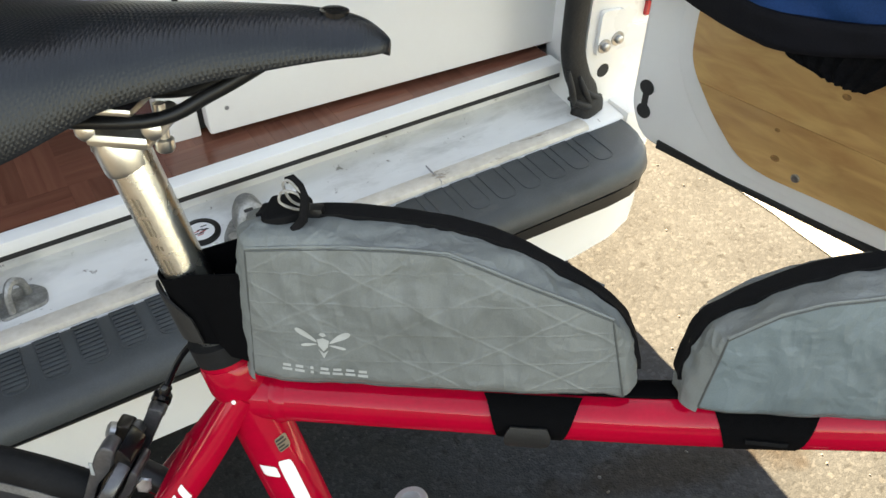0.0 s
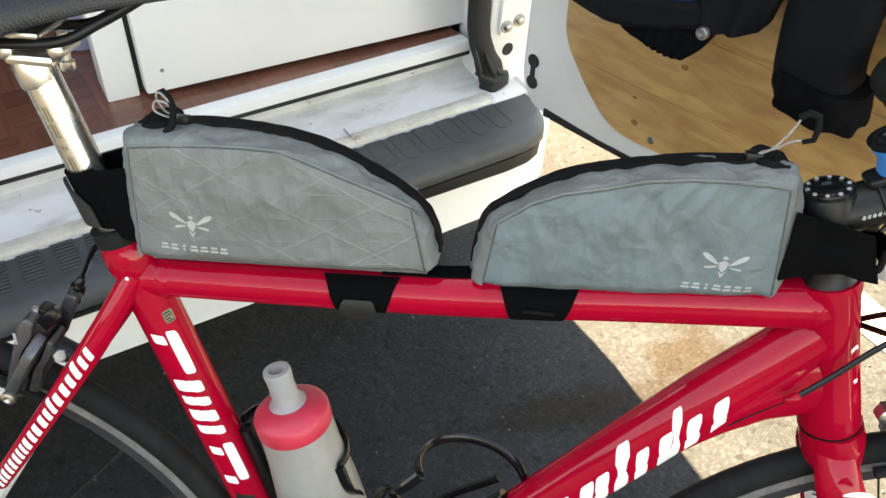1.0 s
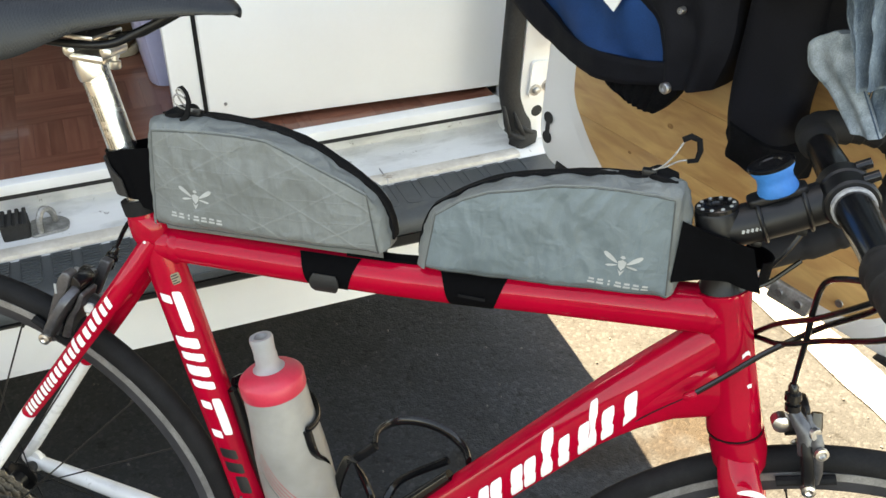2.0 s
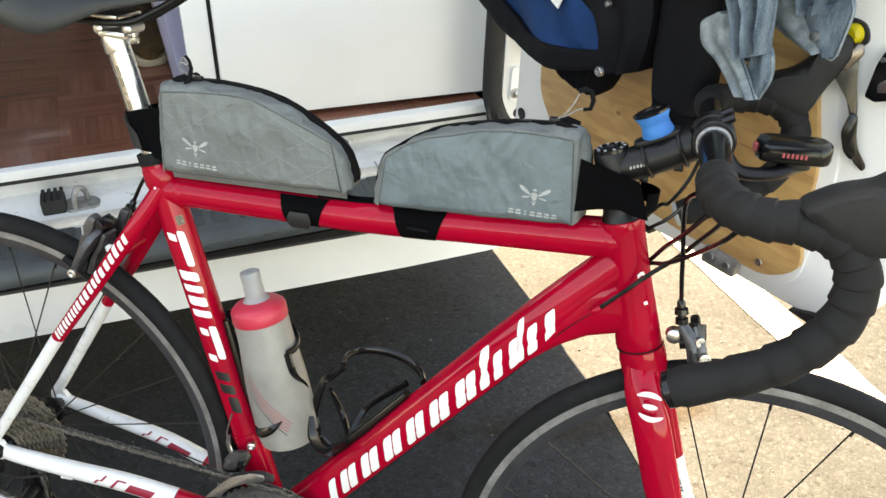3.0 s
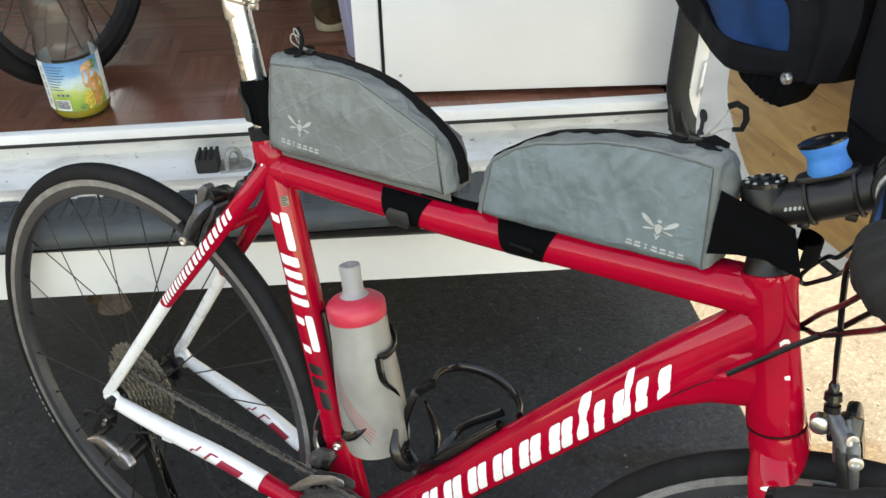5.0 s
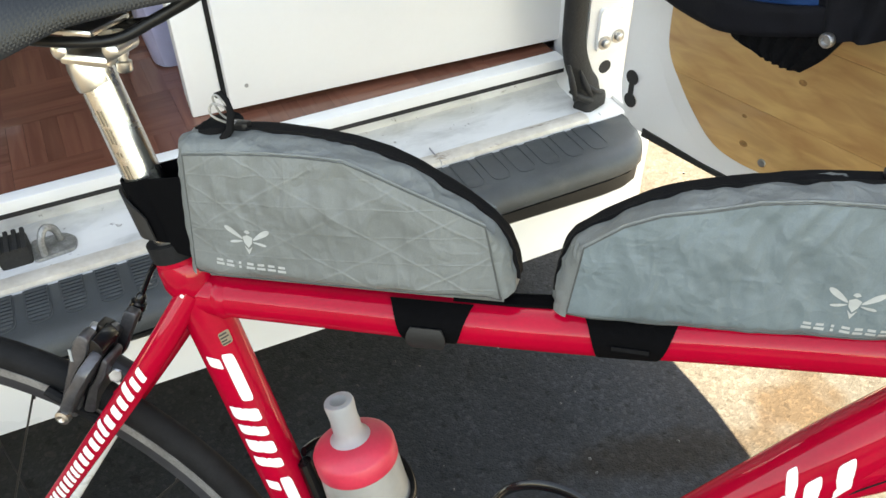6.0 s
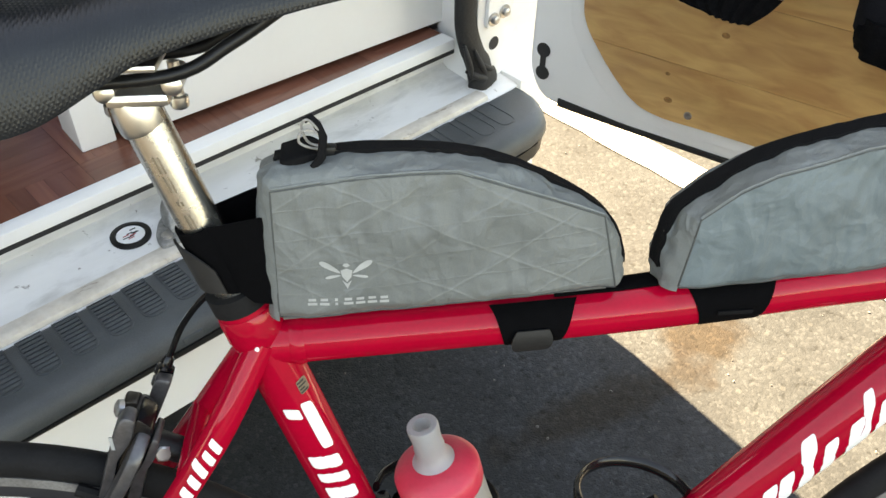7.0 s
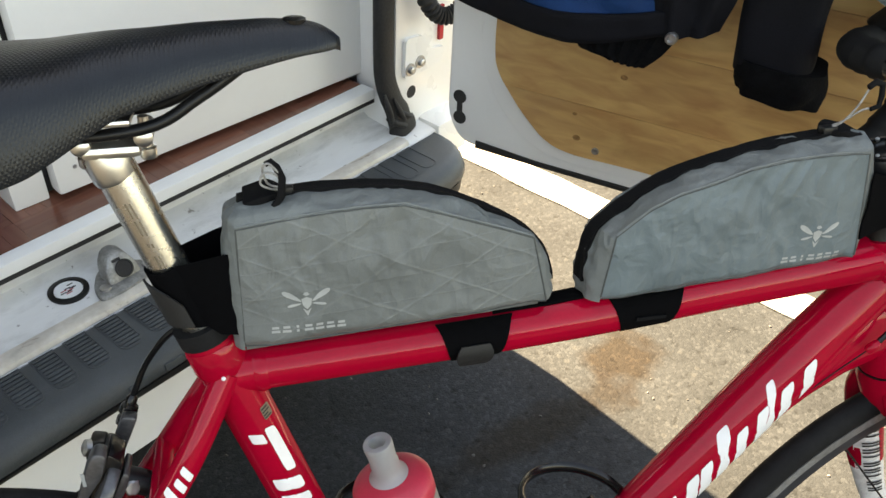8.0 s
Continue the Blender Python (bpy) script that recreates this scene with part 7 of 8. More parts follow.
        c1 = [base, base + Vector((-0.008, -0.008, 0.004)), base + Vector((-0.015, -0.012, 0.010)), base + Vector((-0.012, -0.014, 0.018)), base + Vector((-0.004, -0.012, 0.015)), base + Vector((-0.002, -0.008, 0.004))]
        c2 = [base + Vector((0, 0.001, 0)), base + Vector((-0.010, -0.004, 0.006)), base + Vector((-0.013, -0.010, 0.019)), base + Vector((-0.009, -0.013, 0.024)), base + Vector((-0.003, -0.012, 0.017))]
        hk = [base + Vector((-0.009, -0.016, -0.007)), base + Vector((-0.003, -0.014, 0.000)), base + Vector((-0.001, -0.013, 0.014)), base + Vector((-0.0045, -0.012, 0.023)), base + Vector((-0.0085, -0.0115, 0.0275)), base + Vector((-0.0125, -0.0115, 0.0255))]
    else:
        base = Vector((0.3140, -0.006, 0.9085))
        c1 = [base, base + Vector((0.008, -0.004, 0.006)), base + Vector((0.016, -0.006, 0.018)), base + Vector((0.022, -0.007, 0.032)), base + Vector((0.027, -0.007, 0.036))]
        c2 = [base + Vector((0.002, 0.003, 0)), base + Vector((0.012, -0.001, 0.006)), base + Vector((0.022, -0.004, 0.014)), base + Vector((0.032, -0.006, 0.0165))]
        hk = [base + Vector((0.020, -0.008, 0.033)), base + Vector((0.026, -0.007, 0.0365)), base + Vector((0.033, -0.006, 0.034)), base + Vector((0.0355, -0.005, 0.025)), base + Vector((0.034, -0.006, 0.017)), base + Vector((0.027, -0.007, 0.0155))]
    if tail < 0:
        hk = [base + (Vector(p) - base) * 0.88 for p in hk]
    part("slider", box(base.x - 0.006, base.x + 0.006, -0.010, -0.002, base.z - 0.004, base.z + 0.002, 0.0015), BLACK, b)
    part("pull_cord", tube(smooth_path(c1, 6), 0.0008, 8), CORD, b)
    part("pull_cord", tube(smooth_path(c2, 6), 0.0008, 8), CORD, b)
    part("pull_hook", tube(hk, [0.0026, 0.0027, 0.0026, 0.0026, 0.0024, 0.0020], 8, flat=0.75), ZIP, b, "black plastic zip pull")
    # printed emblem and plain blocks on the near side
    cx, cz = (-0.0858, 0.8215) if tail < 0 else (0.3058, 0.8315)

    def patch(outline, name):
        bm = bmesh.new()
        put = lambda pts: [bm.verts.new((x, -panel_y(x, z, 0.0, -1) - 0.0004, z)) for x, z in pts]
        mx, mz = (sum(p[k] for p in outline) / len(outline) for k in (0, 1))
        o, c = put(outline), put([(mx, mz)])[0]
        for j in range(len(o)):
            bm.faces.new((c, o[j], o[(j + 1) % len(o)]))
        part(name, bm, SILVER_DECAL, b)

    def leaf(px, pz, length, width, turn):
        out = []
        for j in range(16):
            a = j * math.pi / 8
            ex, ez = length * math.cos(a), width * math.sin(a) * (0.72 + 0.28 * math.cos(a))
            out.append((px + ex * math.cos(turn) - ez * math.sin(turn), pz + ex * math.sin(turn) + ez * math.cos(turn)))
        patch(out, "emblem")

    for s in (-1, 1):
        leaf(cx + s * 0.0100, cz + 0.0052, 0.0077, 0.0027, math.pi / 2 - s * (math.pi / 2 - 0.62))
        leaf(cx + s * 0.0085, cz - 0.0018, 0.0050, 0.0014, math.pi / 2 - s * (math.pi / 2 + 0.18))
    patch([(cx - 0.0024, cz + 0.0065), (cx - 0.0010, cz + 0.0083), (cx + 0.0010, cz + 0.0083), (cx + 0.0024, cz + 0.0065), (cx, cz + 0.0052)], "emblem")
    patch([(cx - 0.0037, cz + 0.0028), (cx, cz + 0.0044), (cx + 0.0037, cz + 0.0028), (cx + 0.0028, cz - 0.0022), (cx, cz - 0.0060), (cx - 0.0028, cz - 0.0022)], "emblem")
    patch([(cx - 0.0030, cz - 0.0046), (cx, cz - 0.0082), (cx + 0.0030, cz - 0.0046), (cx + 0.0016, cz - 0.0078), (cx, cz - 0.0112), (cx - 0.0016, cz - 0.0078)], "emblem")
    wide = 0.0076
    for k in range(7):
        x0 = cx + (k - 3) * wide
        z0 = (0.8010 if tail < 0 else 0.8115) + (x0 - cx) * (-0.012 if tail < 0 else 0.008)
        for dz, hw in ((0.0016, 0.0009 if k == 2 else 0.0024), (-0.0016, 0.0009 if k == 2 else 0.0030)):
            patch([(x0 - hw, z0 + dz - 0.0010), (x0 + hw, z0 + dz - 0.0010), (x0 + hw, z0 + dz + 0.0010), (x0 - hw, z0 + dz + 0.0010)], "print_bar")
    return b


def wrap(b, name, mat, rows, label=""):
    """A strap skin given as rows of points, thickened."""
    bm = bmesh.new()
    vs = [[bm.verts.new(p) for p in r] for r in rows]
    for a, c in zip(vs, vs[1:]):
        for k in range(len(a) - 1):
            bm.faces.new((a[k], a[k + 1], c[k + 1], c[k]))
    bmesh.ops.recalc_face_normals(bm, faces=bm.faces)
    bmesh.ops.solidify(bm, geom=bm.faces[:], thickness=0.0016)
    return part(name, bm, mat, b, label)


def tube_strap(b, x0, x1, low0, low1, tab):
    """A hook-and-loop strap that narrows below the bag and goes round the top tube."""
    rows = []
    for j in range(25):
        a = radians(-152 + 304 * j / 24 + 270)
        f = abs(j - 12) / 12
        n = max(0.0, 1 - f) ** 0.8
        xa, xb = x0 + (low0 - x0) * n, x1 + (low1 - x1) * n
        r = []
        for k in range(5):
            x = xa + (xb - xa) * k / 4
            cz = float(np.interp(x, [-0.143, 0.10, 0.25, 0.405], [0.7515, 0.7615, 0.7755, 0.789]))
            rad = float(np.interp(x, [-0.143, 0.10, 0.25, 0.405], [0.0185, 0.0195, 0.021, 0.0225])) + 0.0012
            r.append(Vector((x, rad * math.cos(a), cz + rad * math.sin(a))))
        rows.append(r)
    st = wrap(b, "tube_strap", STRAP, rows, "black hook-and-loop strap")
    if tab:
        c = (low0 + low1) / 2 - 0.002
        rows = []
        for j in range(9):
            a = radians(166 + 56 * j / 8)
            f = j / 8
            w = 0.0145 * (math.sin(math.pi * (0.22 + 0.60 * f)) ** 0.6)
            r = []
            for k in range(4):
                x = c - w + 2 * w * k / 3
                cz = float(np.interp(x, [-0.143, 0.10, 0.25], [0.7515, 0.7615, 0.7755])) - 0.0035
                r.append(Vector((x, 0.0235 * math.cos(a), cz + 0.0235 * math.sin(a))))
            rows.append(r)
        wrap(b, "strap_tab", TAB, rows, "grey rubber strap tab")
    return st


bagA = bag(BAG_A, BAG, -1, "grey top tube bag with black zip strapped to a frame", 1)
tube_strap(bagA, 0.009, 0.070, 0.024, 0.056, True)
bagB = bag(BAG_B, BAG_BLUE, 1, "blue-grey top tube bag with black zip strapped behind a stem", 2)
tube_strap(bagB, 0.146, 0.212, 0.164, 0.197, False)
part("strap_emboss", box(0.168, 0.193, -0.0236, -0.0226, 0.7655, 0.7685), ZIP, bagB)
# strap round the seat post
rows = []
for j in range(29):
    f = j / 28
    a = radians(-62 - 236 * f)
    c = Vector((seat_x(0.822), 0, 0))
    r = 0.0165
    top, bot = 0.850 - 0.006 * math.sin(f * math.pi), 0.801 + 0.003 * math.sin(f * math.pi)
    rows.append([Vector((seat_x(z) + r * math.cos(a), r * math.sin(a) * 1.05, z)) for z in (bot, bot + (top - bot) * 0.33, bot + (top - bot) * 0.66, top)])
lead0 = [[Vector((-0.128, -0.0245, z)) for z in (0.796, 0.818, 0.84, 0.862)], [Vector((-0.146, -0.0215, z)) for z in (0.797, 0.817, 0.837, 0.857)]]
lead1 = [[Vector((-0.146, 0.0215, z)) for z in (0.797, 0.817, 0.837, 0.857)], [Vector((-0.128, 0.0245, z)) for z in (0.796, 0.818, 0.84, 0.862)]]
wrap(bagA, "post_strap", STRAP, lead0 + rows + lead1, "black hook-and-loop seat post strap")
rows = []
for j in range(10):
    a = radians(-168 + 82 * j / 9)
    f = j / 9
    top = 0.838 - 0.016 * f**3
    bot = 0.803 + 0.002 * f
    rows.append([Vector((seat_x(z) + 0.0188 * math.cos(a), 0.0195 * math.sin(a), z)) for z in (bot, (bot + top) / 2, top)])
wrap(bagA, "strap_tab", TAB, rows, "grey rubber strap tab")
# strap round the steerer: a wide flap that runs forwards past the spacer
rows = []
for j in range(14):
    f = j / 13
    x0, x1 = 0.3475 + 0.061 * f, 0.3485 + 0.075 * f
    top = lerp([(0, 0.8775), (0.4, 0.8690), (0.75, 0.8650), (1, 0.8600)], f)
    bot = lerp([(0, 0.8210), (0.3, 0.8255), (0.6, 0.8285), (0.8, 0.8235), (1, 0.8205)], f)
    y = lerp([(0, -0.0285), (0.3, -0.0245), (0.7, -0.0235), (1, -0.0190)], f)
    rows.append([Vector((x1 + (x0 - x1) * k / 5, y + 0.0012 * math.sin(k * 1.7 + f * 4), bot + (top - bot) * k / 5)) for k in range(6)])
wrap(bagB, "steerer_strap", STRAP, rows, "black fabric steerer strap")
rows = []
for j in range(10):
    a = radians(-62 + 150 * j / 9)
    rows.append([Vector((head_x(0.84) + 0.0215 + 0.0215 * math.cos(a), 0.0215 * math.sin(a), z)) for z in (0.828, 0.838, 0.848)])
wrap(bagB, "strap_end", STRAP, rows)

# ---- water bottle ----
bc = Vector((seat_x(0.406), 0, 0.406)) + sn * (0.0205 + 0.0430)
bot = thing("water_bottle", "frosted squeeze bottle with a pink lid in a black cage", "bottle", tuple(bc), BIKE)
ba = Vector((-0.232, 0, 0.973))
turned = lambda rows: [(r * 0.91, h * 0.965) for r, h in rows]
prof = [(0.0, 0.0), (0.034, 0.0), (0.0385, 0.003), (0.0405, 0.012), (0.0410, 0.03), (0.0410, 0.05), (0.0408, 0.065), (0.0402, 0.085), (0.0394, 0.10), (0.0382, 0.115), (0.0368, 0.130), (0.0356, 0.141), (0.0350, 0.150), (0.0346, 0.168), (0.034, 0.179), (0.030, 0.182), (0.0, 0.182)]
shell = part("body", lathe(prof, bc, ba, 56), BOTTLE, bot, "frosted translucent plastic body")
# squeezed, slightly dented wall
for v in shell.data.vertices:
    d = v.co - bc
    h = d.dot(ba)
    out = d - ba * h
    if out.length > 0.03 and 0.02 < h < 0.172:
        v.co -= out.normalized() * 0.0042 * max(0.0, noise.noise(Vector((v.co.x * 30, v.co.y * 30 + 2.0, v.co.z * 34))) + 0.05) * min(1, (h - 0.02) / 0.03, (0.172 - h) / 0.02)
part("lid", lathe(turned([(0.0375, 0.184), (0.0385, 0.186), (0.0385, 0.200), (0.037, 0.203), (0.031, 0.208), (0.020, 0.212), (0.0, 0.213)]), bc, ba, 36), PINK, bot, "pink screw lid")
part("nozzle", lathe(turned([(0.021, 0.2105), (0.0170, 0.2135), (0.0142, 0.2180), (0.0132, 0.2230), (0.0137, 0.2270), (0.0129, 0.2320), (0.0131, 0.2390), (0.0137, 0.2450), (0.0138, 0.2490), (0.0132, 0.2510), (0.0120, 0.2515), (0.0080, 0.2513), (0.0072, 0.2470), (0.0068, 0.2400), (0.0, 0.2395)]), bc, ba, 28), NOZZLE, bot, "clear drinking nozzle")
ey = Vector((0, 1, 0))
for k in range(5):
    bm = bmesh.new()
    rows = []
    for j in range(12):
        f = j / 11
        an = radians(-125 + 62 * f + k * 3.2)
        h = 0.105 - 0.080 * f**0.8 + k * 0.0035
        n = sn * math.cos(an) + ey * math.sin(an)
        rows.append([bm.verts.new(bc + ba * (h + d) + n * lerp([(0, 0.0412), (0.05, 0.0415), (0.085, 0.0407), (0.11, 0.0391)], h)) for d in (0, 0.0018)])
    for a, c in zip(rows, rows[1:]):
        bm.faces.new((a[0], a[1], c[1], c[0]))
    part("stripe", bm, BLACK_DECAL if k < 1 else PRINT_RED, bot)

# ---- mount puck on the stem ----
sd = Vector((0.085, 0, 0.045)).normalized()
sq = Vector((-sd.z, 0, sd.x))
mc = Vector((0.428, 0, 0.8884)) + sq * 0.0175
mount = thing("stem_mount", "blue rubber phone mount with a black disc banded to a stem", "phone mount", tuple(mc), BIKE)
part("saddle_pad", slab(rounded([(-0.026, -0.010), (0.022, -0.010), (0.022, 0.010), (-0.026, 0.010)], 0.006), -0.002, 0.004, lambda a, b, h: mc + sd * a + Vector((0, b, 0)) + sq * h, soft=0.0015), BLACK, mount)
part("blue_body", lathe([(0.0155, 0.003), (0.0165, 0.006), (0.0145, 0.013), (0.0145, 0.018), (0.0175, 0.024), (0.0175, 0.0265), (0.0, 0.0265)], mc, sq, 32), BLUE, mount, "blue rubber collar")
part("disc", lathe([(0.0185, 0.0265), (0.0188, 0.0285), (0.0165, 0.0295), (0.0145, 0.0290), (0.009, 0.0295), (0.008, 0.0285), (0.0, 0.0285)], mc, sq, 32), GLOSS_BLACK, mount, "black mount disc")
for a in (-0.019, 0.017):
    c = Vector((0.428, 0, 0.8884)) + sd * a
    loop = [c + (sq * math.cos(t) + ey * math.sin(t)) * 0.0188 for t in [k * math.pi / 12 for k in range(25)]]
    part("band", tube(loop, 0.0019, 8), BLACK, mount)
    part("band_lug", box(c.x - 0.004, c.x + 0.005, -0.006, 0.002, c.z - 0.0235, c.z - 0.0175, 0.0015), BLACK, mount)

# ---- bike computer on an out-front arm ----
cc = Vector((0.545, -0.004, 0.9115))
comp = thing("bike_computer", "black bike computer with red print on a handlebar arm", "bike computer", tuple(cc), BIKE)
part("case", slab(rounded([(-0.031, -0.023), (0.031, -0.023), (0.036, 0.0), (0.031, 0.023), (-0.031, 0.023), (-0.036, 0.0)], 0.010), -0.009, 0.0095, lambda a, b, h: cc + Vector((a, b, h + a * 0.05)), soft=0.004), GLOSS_BLACK, comp, "glossy black case")
part("red_button", box(cc.x - 0.0375, cc.x - 0.033, -0.014, -0.004, cc.z - 0.004, cc.z + 0.004, 0.0015), PRINT_RED, comp)
for k in range(6):
    x = cc.x - 0.012 + k * 0.0040
    part("print_bar", box(x, x + 0.0024, cc.y - 0.0236, cc.y - 0.0228, cc.z - 0.0028 + k * 0.0002, cc.z + 0.0016 + k * 0.0002), PRINT_RED, comp)
part("computer_arm", tube(smooth_path([(0.484, -0.024, 0.902), (0.500, -0.024, 0.888), (0.53, -0.018, 0.8895), (0.548, -0.006, 0.8985)], 5), [0.006, 0.0065, 0.0065, 0.010], 10, flat=1.3), BLACK, bike, "black out-front computer arm")
part("arm_disc", lathe([(0.016, 0), (0.016, 0.006), (0, 0.006)], (0.548, -0.004, 0.896), (0, 0, 1), 24), BLACK, bike)

# ---- clothes hung on the open door ----


def cloth_tube(path, widths, depths, folds, amp, seed, seg=40, n=10):
    """Hanging cloth along a path of door points (s, off, z): an oval section with vertical folds that deepen downwards."""
    bm = bmesh.new()
    P = smooth_path([Vector((s, o, z)) for s, o, z in path], n)
    k = len(P)
    W = np.interp(np.linspace(0, 1, k), np.linspace(0, 1, len(widths)), widths)
    Dp = np.interp(np.linspace(0, 1, k), np.linspace(0, 1, len(depths)), depths)
    loops = []
    for i, p in enumerate(P):
        t = i / (k - 1)
        loop = []
        for j in range(seg):
            a = 2 * math.pi * j / seg
            ca, sa = math.cos(a), math.sin(a)
            sx, sy = abs(ca) ** 0.8 * math.copysign(1, ca), abs(sa) ** 0.8 * math.copysign(1, sa)
            q = Vector((p.x + W[i] * sx, p.y + Dp[i] * sy, p.z))
            f = amp * (0.35 + 0.65 * t) * math.sin(a * folds + seed + 1.3 * math.sin(t * 5 + seed))
            f += amp * 1.2 * noise.noise(Vector((q.x * 18, q.y * 18 + seed, q.z * 16)))
            q += Vector((sx, sy, 0)) * f + Vector((0, 0, amp * 0.7 * noise.noise(Vector((a * 1.5, seed, t * 3)))))
            loop.append(Vector(D(q.x, q.z, max(q.y, 0.0145))))
        loops.append(loop)
    return rings(bm, loops)


def JK(s):
    """Distance from the door at which the padded jacket hangs."""
    return lerp([(-0.06, 0.070), (0.08, 0.078), (0.2, 0.108), (0.31, 0.1), (0.42, 0.09)], s)


def drape(owner, name, mat, label, plane, left, right, bulge, thick, folds, amp, seed, n=12, m=28):
    """A hung piece of cloth between two edges of door points (s, z), top to bottom; plane: its distance from the door, as a + b * s, or a beyond the jacket's own curve."""
    L = smooth_path([Vector((a, 0, b)) for a, b in left], n)
    R = smooth_path([Vector((a, 0, b)) for a, b in right], n)
    loops = []
    for i, (p, q) in enumerate(zip(L, R)):
        t = i / (len(L) - 1)
        front, back = [], []
        for k in range(m + 1):
            f = k / m
            c = p.lerp(q, f)
            lift = bulge * (1 - abs(2 * f - 1) ** 2.5)
            lift += amp * math.sin(2 * math.pi * folds * f + seed + 0.7 * math.sin(2.2 * t + seed)) * min(1, 6 * f, 6 - 6 * f)
            lift += 0.0030 * (0.25 - abs(noise.noise(Vector((c.x * 26 + c.z * 9, seed * 3, c.z * 15))))) * min(1, 5 * f, 5 - 5 * f)
            lift += (0.0012 + amp * 0.25) * noise.noise(Vector((c.x * 30, seed, c.z * 24))) + (0.0006 + amp * 0.15) * noise.noise(Vector((c.x * 90, seed, c.z * 70)))
            base = plane[0] + (JK(c.x) if plane[1] is None else plane[1] * c.x)
            front.append(Vector(D(c.x, c.z, base + lift)))
            back.append(Vector(D(c.x, c.z, base - thick * (1 - abs(2 * f - 1) ** 4) - 0.003)))
        loops.append(front + back[::-1])
    return part(name, rings(bmesh.new(), loops), mat, owner, label)


def edge_line(owner, name, mat, plane, pts, r, lift):
    """A sewn edge along cloth."""
    P = smooth_path([Vector((a, 0, b)) for a, b in pts], 6)
    part(name, tube([D(p.x, p.z, plane[0] + plane[1] * p.x + lift) for p in P], r, 6), mat, owner)


jk = thing("blue_jacket", "blue and black padded jacket hung on a van door", "jacket", (0.6, 0.3, 1.4), VANM)
drape(jk, "body", JACKETBLUE, "blue nylon body", (-0.0030, None), [(-0.0429, 1.1735), (0.0043, 0.9564), (-0.0308, 0.89), (-0.0466, 0.8182), (0.0536, 0.7932), (0.1932, 0.7959)], [(0.2797, 1.2017), (0.2823, 1.0213), (0.2425, 0.9366), (0.277, 0.9005), (0.2916, 0.8629), (0.3033, 0.8342)], 0.006, 0.04, 2.2, 0.005, 1)
drape(jk, "hem_band", JACKETBLACK, "black hem band", (0.0085, None), [(-0.0115, 0.8527), (0.1126, 0.823), (0.2274, 0.8356), (0.3047, 0.8564)], [(-0.0411, 0.8186), (0.067, 0.7907), (0.2055, 0.7963), (0.3149, 0.8316)], 0.004, 0.02, 1, 0.001, 2)
drape(jk, "rib", FLEECE, "ragged black rib hem", (-0.004, None), [(0.207, 0.815), (0.2115, 0.790), (0.238, 0.787)], [(0.322, 0.828), (0.308, 0.802), (0.291, 0.782)], 0.008, 0.05, 7, 0.002, 3)
drape(jk, "lining", JACKETBLACK, "black inner jacket", (-0.0020, None), [(0.2437, 1.1979), (0.277, 1.02), (0.2261, 0.927), (0.2744, 0.8912), (0.2981, 0.8237)], [(0.3651, 1.2083), (0.375, 1.0419), (0.3676, 0.9669), (0.3725, 0.8947), (0.3613, 0.8435)], 0.018, 0.06, 2, 0.006, 4)
JP = lambda s, h: JK(s) + h
LBL = [Vector((a, 0, b)) for a, b in [(0.1723, 0.9439), (0.1441, 0.9153), (0.222, 0.89), (0.2354, 0.9167)]]
LB = lambda f, g, h: D(*[(LBL[0].lerp(LBL[3], f)).lerp(LBL[1].lerp(LBL[2], f), g)[k] for k in (0, 2)], JP(LBL[0].x, 0.0) + 0.008 + h + 0.006 * f)
part("label", slab([(0, 0), (1, 0), (1, 1), (0, 1)], 0.0055, 0.0072, LB), TRIMWHITE, jk, "white sewn label")
part("label_print", slab([(0.08, 0.55), (0.22, 0.2), (0.34, 0.25), (0.2, 0.7)], 0.0070, 0.0077, LB), BLACK_DECAL, jk)
for k in range(3):
    part("label_print", slab([(0.42, 0.25 + k * 0.18), (0.86 - k * 0.1, 0.25 + k * 0.18), (0.86 - k * 0.1, 0.33 + k * 0.18), (0.42, 0.33 + k * 0.18)], 0.0070, 0.0077, LB), SILVER_DECAL, jk)
for s0, z0, r0 in ((0.3195, 0.8345, 0.0068), (0.3189, 0.9255, 0.0042)):
    part("snap_button", lathe([(r0, -0.004), (r0, 0.001), (r0 * 0.85, 0.0025), (r0 * 0.55, 0.0025), (r0 * 0.45, 0.0005), (0, 0.0005)], D(s0, z0, JP(s0, 0.0215)), (-0.987, -0.158, 0), 18), STEEL, jk, "steel snap button")
part("zip", tube([D(0.3113, 0.9049, JP(0.3113, 0.013)), D(0.3125, 0.8612, JP(0.3125, 0.013))], 0.0022, 6), STEEL, jk)

tr = thing("black_trousers", "black fleece trousers hung on a van door", "trousers", (0.6, 0.2, 1.4), VANM)
part("leg", cloth_tube([(0.395, 0.05, 1.42), (0.400, 0.052, 1.15), (0.412, 0.058, 0.95), (0.421, 0.062, 0.84), (0.425, 0.062, 0.80)], [0.05, 0.046, 0.043, 0.041, 0.041], [0.03, 0.033, 0.034, 0.034, 0.034], 3, 0.004, 5.0), JACKETBLACK, tr)
part("cuff", cloth_tube([(0.428, 0.062, 0.820), (0.432, 0.062, 0.799), (0.435, 0.062, 0.780)], [0.047, 0.049, 0.046], [0.038, 0.038, 0.034], 7, 0.003, 6.0), FLEECE, tr, "woolly black cuff")
part("leg", cloth_tube([(0.46, 0.04, 1.42), (0.462, 0.042, 1.1), (0.464, 0.042, 0.95), (0.464, 0.042, 0.90)], [0.05, 0.048, 0.042, 0.04], [0.025, 0.026, 0.026, 0.026], 3, 0.004, 8.0), JACKETBLACK, tr)

